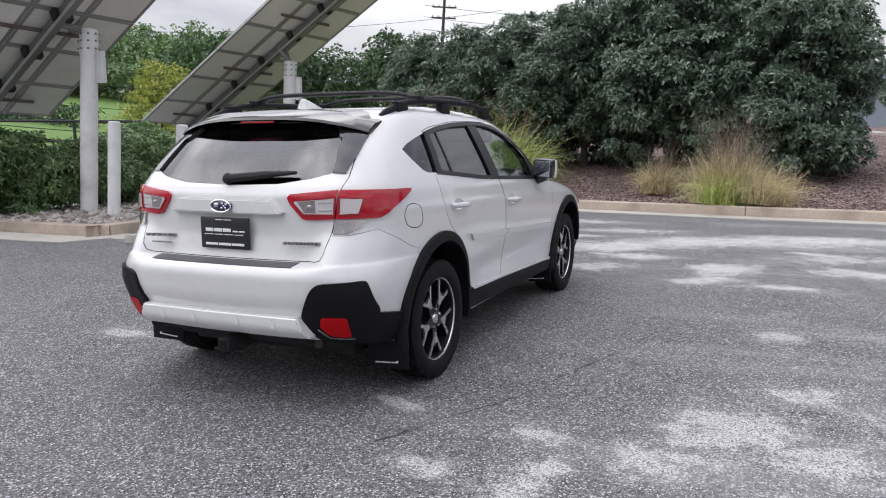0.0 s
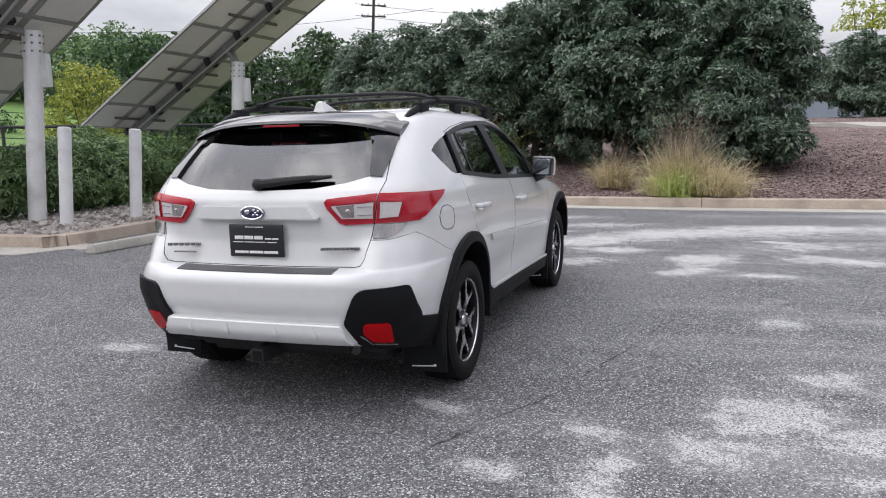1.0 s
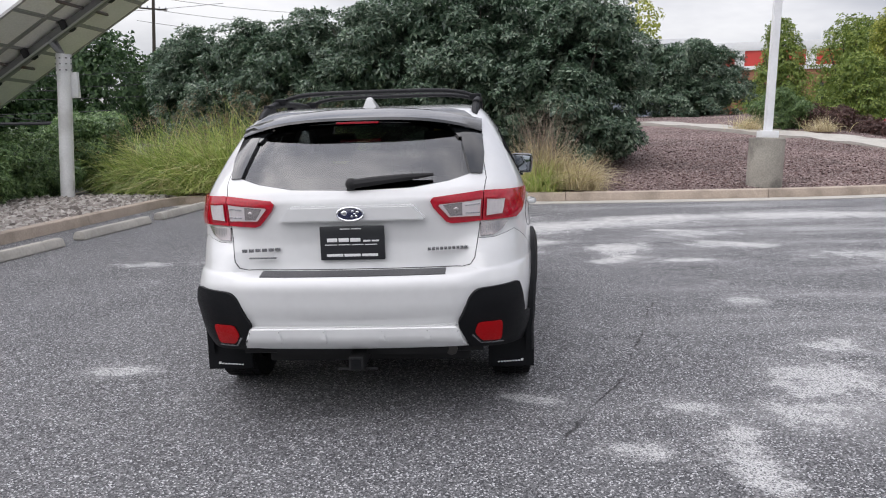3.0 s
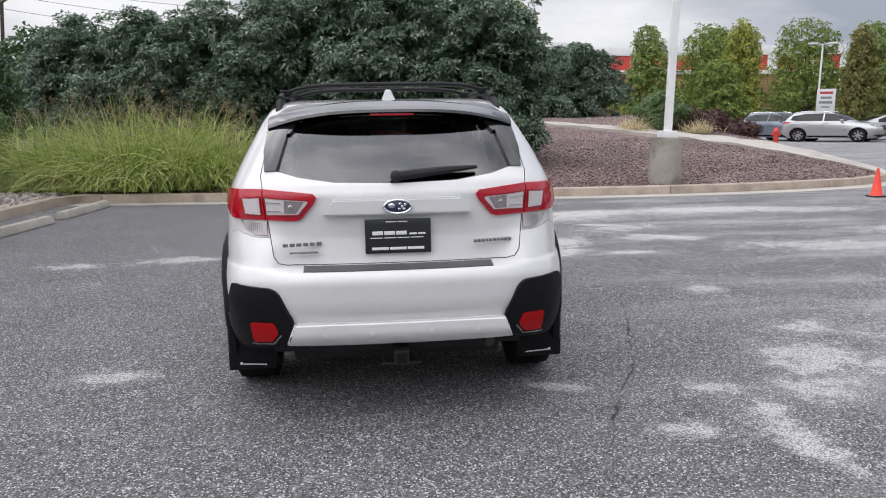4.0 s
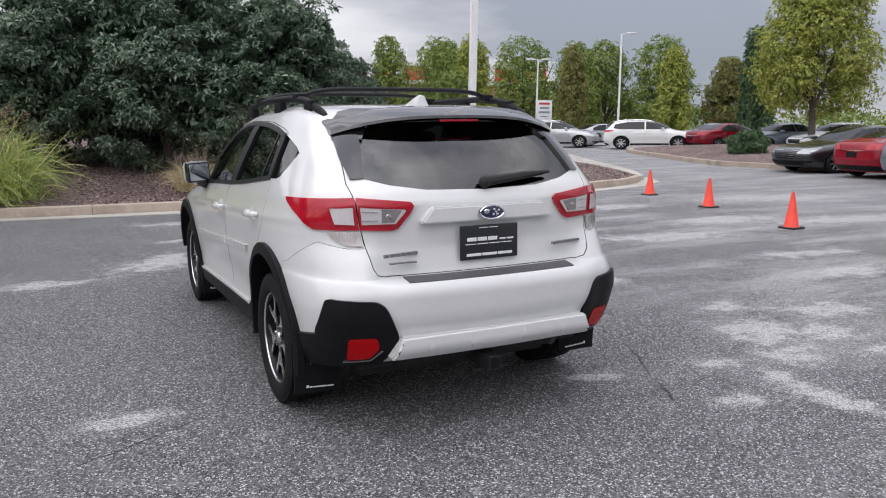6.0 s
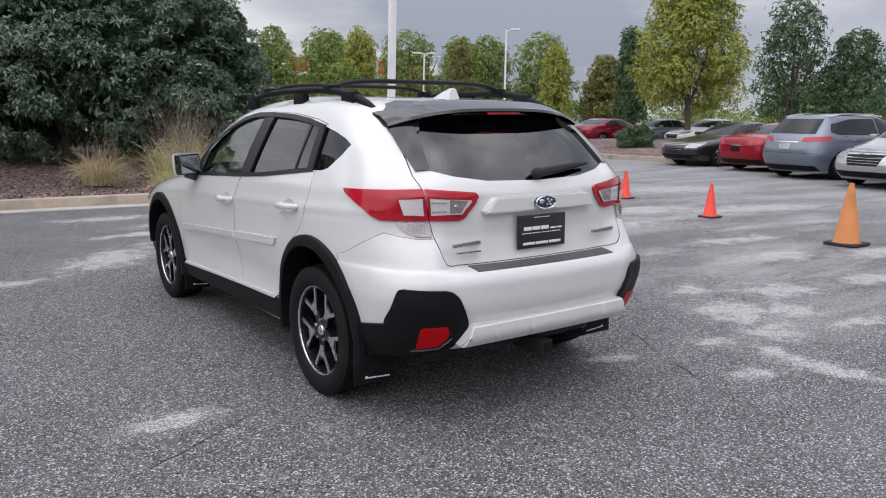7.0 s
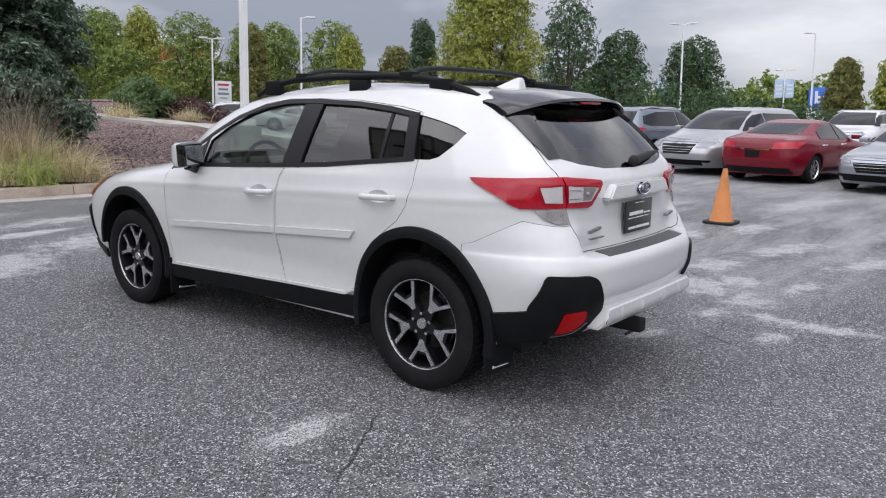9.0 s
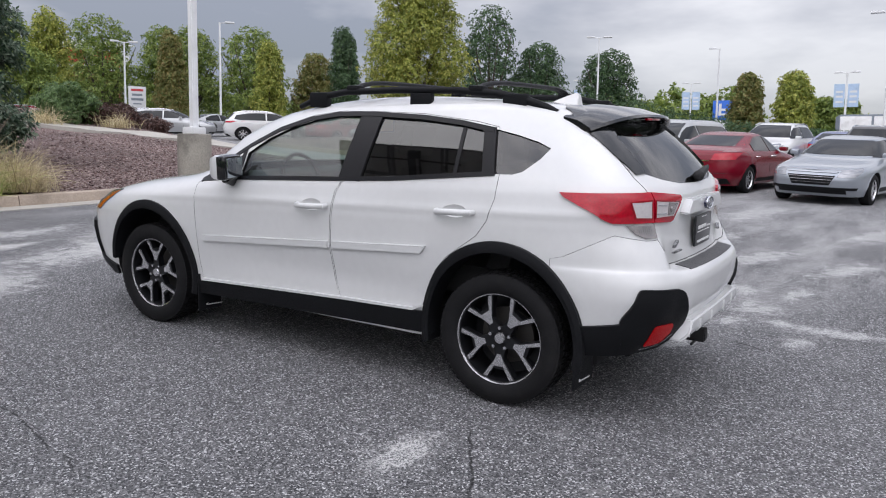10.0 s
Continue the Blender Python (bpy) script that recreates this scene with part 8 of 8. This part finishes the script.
def parked_car(kind, x, y, rz, material, label, group="parked cars", low=0.91):
    """A car at rest; its nose points along +y before it is turned by rz."""
    global TAB_W, TAB_R, TAB_F, TAB_RC, Y_MID, N_FRONT, NOSE
    sh = SHAPES[kind]
    TAB_W, TAB_R, TAB_F, TAB_RC, Y_MID, N_FRONT = sh["w"], sh["r"], sh["f"], None, -0.3, 4.0
    NOSE = 1.5
    _cache.clear()
    t = thing("parked_car", flat(x, y, FAR_DROP, rz) @ Matrix.Diagonal((1, 1, low, 1)), label, "car", group)
    top = sh["w"][0][-1]
    lev = list(np.linspace(0.2, top - 0.14, 30)) + list(np.linspace(top - 0.12, top, 10))
    bdy = new("body", to_mesh(hull(lev, 0.0), "body", [material, M_DARK]))
    for yy in (-sh["wb"], sh["wb"]):
        for s in (-1, 1):
            b = bmesh.new()
            prism(b, [(yy + (sh["wheel"] + 0.05) * math.cos(a), sh["wheel"] + (sh["wheel"] + 0.05) * math.sin(a)) for a in np.linspace(0, 2 * math.pi, 28, endpoint=False)], s * 0.6, s * 1.3, "x")
            cut_away(bdy, b, M_DARK)
    finish(bdy)
    bdy.parent = t
    for s in (-1, 1):
        for yy in (-sh["wb"], sh["wb"]):
            plain_wheel(t, s * (sh["w"][1][3] - 0.12), yy, sh["wheel"], s)
        for nm, poly in (("front_side_window", sh["front"]), ("rear_side_window", sh["back"])):
            b = bmesh.new()
            patch(b, poly, 0.012, 0.014, 0.06, on_side(s))
            part(nm, b, M_PANE, t)
        b = bmesh.new()
        patch(b, [(s * p[0], p[1]) for p in sh["tail"]], 0.012, 0.03, 0.06, on_tail)
        part("tail_lamp", b, M_RED, t, "red tail lamp")
        z0, z1 = sh["lamp_z"]
        yl = float(np.interp(z0, *sh["f"]))
        b = bmesh.new()
        patch(b, [(yl - 0.55, z1 + 0.02), (yl - 0.62, z1 + 0.05), (yl - 0.10, z1 - 0.01), (yl - 0.06, z0), (yl - 0.30, z0)], 0.008, 0.02, 0.06, on_side(s))
        part("head_lamp", b, M_HEADLENS, t, "clear head lamp")
        b = bmesh.new()
        yb, zb = sh["front"][0]
        wx = half_width(yb - 0.15, zb)
        box(b, min(s * (wx - 0.02), s * (wx + 0.16)), max(s * (wx - 0.02), s * (wx + 0.16)), yb - 0.28, yb - 0.12, zb - 0.01, zb + 0.10, 0.035)
        part("side_mirror", b, material, t)
        b = bmesh.new()
        ribbon(b, dense([(yb - 0.02, zb - 0.03), (yb - 0.05, 0.6), (yb - 0.08, 0.32)], 0.15), 0.008, 0.002, 0.004, on_side(s))
        part("door_gap", b, M_DARK, t)
        b = bmesh.new()
        ym = sh["front"][-1][0] - 0.03
        ribbon(b, dense([(ym, zb - 0.02), (ym, 0.32)], 0.15), 0.008, 0.002, 0.004, on_side(s))
        part("door_gap", b, M_DARK, t)
        for yh in (ym + 0.14, ym - 0.85):
            b = bmesh.new()
            tube(b, [skin(by_y(yh + d, zb - 0.12, s), zb - 0.12, o) for d, o in ((-0.1, 0.0), (-0.08, 0.03), (0.08, 0.03), (0.1, 0.0))], 0.013, 6)
            part("door_handle", b, M_CHROME if kind != "suv" else material, t)
    b = bmesh.new()
    patch(b, sh["rear_glass"], 0.006, 0.01, 0.09, on_tail)
    part("rear_window", b, M_PANE, t)
    # windscreen, grille and lower mouth at the nose
    zs = sh["front"][0][1]
    b = bmesh.new()
    rows = []
    for z in np.linspace(zs + 0.03, top - 0.10, 8):
        c = np.array(contour(float(z)))
        f = c[len(c) // 2:]
        wm = half_width(float(np.interp(z, *sh["f"])) - 0.3, float(z)) * 0.84
        rows.append([b.verts.new((k * wm, float(np.interp(abs(k) * wm, f[::-1, 0], f[::-1, 1])) + 0.006, float(z) + 0.006)) for k in np.linspace(-1, 1, 11)])
    for r0, r1 in zip(rows, rows[1:]):
        for i in range(10):
            b.faces.new((r0[i], r0[i + 1], r1[i + 1], r1[i]))
    part("windscreen", b, M_PANE, t)

    def nose(name, z0, z1, hw, m_, out=0.006, lab="", narrow=1.0, span=(-1, 1)):
        b = bmesh.new()
        rows = []
        for z in np.linspace(z0, z1, 4):
            c = np.array(contour(float(z)))
            f = c[len(c) // 2:]
            hz = hw * (narrow + (1 - narrow) * (z - z0) / (z1 - z0))
            rows.append([b.verts.new((k * hz, float(np.interp(abs(k) * hz, f[::-1, 0], f[::-1, 1])) + out, float(z))) for k in np.linspace(*span, 11)])
        for r0, r1 in zip(rows, rows[1:]):
            for i in range(10):
                b.faces.new((r0[i], r0[i + 1], r1[i + 1], r1[i]))
        return part(name, b, m_, t, lab)

    z0, z1 = sh["lamp_z"]
    gr = nose("grille", z0 - 0.18, z1 - 0.04, 0.47, M_CLAD, 0.010, "dark grille with chrome bars", 0.72)
    for zz, th, m_ in ((z0 - 0.13, 0.008, M_BADGEGREY), (z0 - 0.07, 0.008, M_BADGEGREY), (z0 - 0.01, 0.008, M_BADGEGREY), (z1 - 0.055, 0.016, M_CHROME)):
        bar = nose("grille_bar", zz, zz + th, 0.47 * (0.72 + 0.28 * (zz - z0 + 0.18) / (z1 - z0 + 0.14)) - 0.01, m_, 0.018)
        bar.parent = gr
    for sp_ in ((-1.0, -0.62), (0.62, 1.0)):
        nose("head_lamp_front", z0 - 0.01, z1 - 0.015, 0.80, M_HEADLENS, 0.012, "clear head lamp", 0.93, sp_)
        nose("fog_lamp", 0.34, 0.40, 0.80, M_CLAD, 0.010, "", 0.97, (sp_[0] * 0.98, sp_[1] * 0.98))
    nose("lower_mouth", 0.26, 0.40, 0.62, M_CLAD, 0.008)
    b = bmesh.new()
    zt = sh["tail"][0][1]
    patch(b, [(-0.16, zt - 0.20), (0.16, zt - 0.20), (0.16, zt - 0.05), (-0.16, zt - 0.05)], 0.010, 0.01, 0.1, on_tail)
    part("number_plate", b, M_BADGEGREY if kind == "suv" else M_CLAD, t, "plain number plate")
    b = bmesh.new()
    ribbon(b, dense([(-0.36, zt - 0.015), (0.36, zt - 0.015)], 0.08), 0.022, 0.012, 0.01, on_tail)
    part("boot_garnish", b, M_CHROME, t)
    b = bmesh.new()
    ribbon(b, dense([(-0.80, zt - 0.30), (0.80, zt - 0.30)], 0.08), 0.007, 0.003, 0.004, on_tail)
    part("bumper_gap", b, M_DARK, t)
    for s in (-1, 1):
        for y0 in (-sh["wb"], sh["wb"]):
            b = bmesh.new()
            r_ = sh["wheel"] + 0.062
            ribbon(b, dense([(y0 + r_ * math.cos(a), sh["wheel"] + r_ * math.sin(a)) for a in np.linspace(0.05, math.pi - 0.05, 15)], 0.06), 0.024, 0.008, 0.012, on_side(s))
            part("wheel_arch_lip", b, M_CLAD if kind == "suv" else material, t)
        b = bmesh.new()
        ribbon(b, dense([(sh["wb"] - 0.45, 0.31), (-sh["wb"] + 0.45, 0.31)], 0.1), 0.09, 0.008, 0.02, on_side(s))
        part("sill", b, M_CLAD, t, "black plastic sill")
    b = bmesh.new()
    patch(b, [(-0.75, 0.24), (0.75, 0.24), (0.72, 0.38), (-0.72, 0.38)], 0.008, 0.01, 0.1, on_tail)
    part("lower_bumper", b, M_CLAD, t)
    if kind == "suv":
        for s in (-1, 1):
            b = bmesh.new()
            tube(b, [(s * 0.66, 0.1, top - 0.1), (s * 0.64, -0.3, top - 0.03), (s * 0.62, -1.3, top - 0.03), (s * 0.62, -1.7, top - 0.1)], 0.022, 6)
            part("roof_rail", b, M_CHROME, t)
    return t


M_PANE = surface("car_window_pane", (0.012, 0.014, 0.016), rough=0.05, vary=0.05, coat=0.0, spec=0.38)
parked_car("sedan", 19.12, 9.92, 80, P_BLACK, "black sedan parked nose out beside a red coupe")
parked_car("sedan", 18.66, 7.5, -100, P_RED, "bright red sedan parked tail out beside a grey suv")
parked_car("suv", 17.4, 5.3, -100, P_GREY, "blue-grey suv parked tail out beside a silver minivan")
parked_car("van", 16.43, 2.85, 80, P_SILVER, "silver minivan parked nose out with chrome grille")
parked_car("sedan", 15.44, 0.88, -100, P_MAROON, "maroon sedan parked tail out beside a silver minivan")
parked_car("sedan", 14.57, -1.6, 80, P_LSILVER, "light silver sedan parked nose out with chrome grille")
parked_car("suv", 24.18, 32.33, 222, P_SILVER, "silver suv parked beyond the drive")
parked_car("suv", 23.05, 35.25, 200, P_GREY, "dark grey suv parked behind a silver suv")
parked_car("suv", 26.30, 26.97, -131, M_WHITE, "white estate car standing by the island", low=0.9)
parked_car("sedan", 29.30, 24.20, -100, P_MAROON, "dark red car in the far row of parked cars")
parked_car("sedan", 30.05, 21.82, 80, P_GREY, "dark grey car in the far row of parked cars")
parked_car("sedan", 31.35, 19.72, 80, M_WHITE, "white car in the far row of parked cars")
parked_car("sedan", 31.13, 26.58, -100, P_SILVER, "silver car in the far row of parked cars")
parked_car("sedan", 28.14, 33.14, -100, P_SILVER, "silver car in the far row of parked cars")
parked_car("suv", 24.53, 4.61, -96, P_BLACK, "black suv behind the row of parked cars")
parked_car("suv", 24.99, 1.55, 84, M_WHITE, "white suv behind the row of parked cars")
parked_car("sedan", 27.76, -0.33, -96, P_BLUE, "blue car behind the row of parked cars")
parked_car("suv", 25.53, -1.70, -96, P_BLACK, "black suv behind the row of parked cars")
parked_car("suv", 12.91, 29.37, 90, P_MAROON, "maroon suv parked beyond the evergreen shrub")
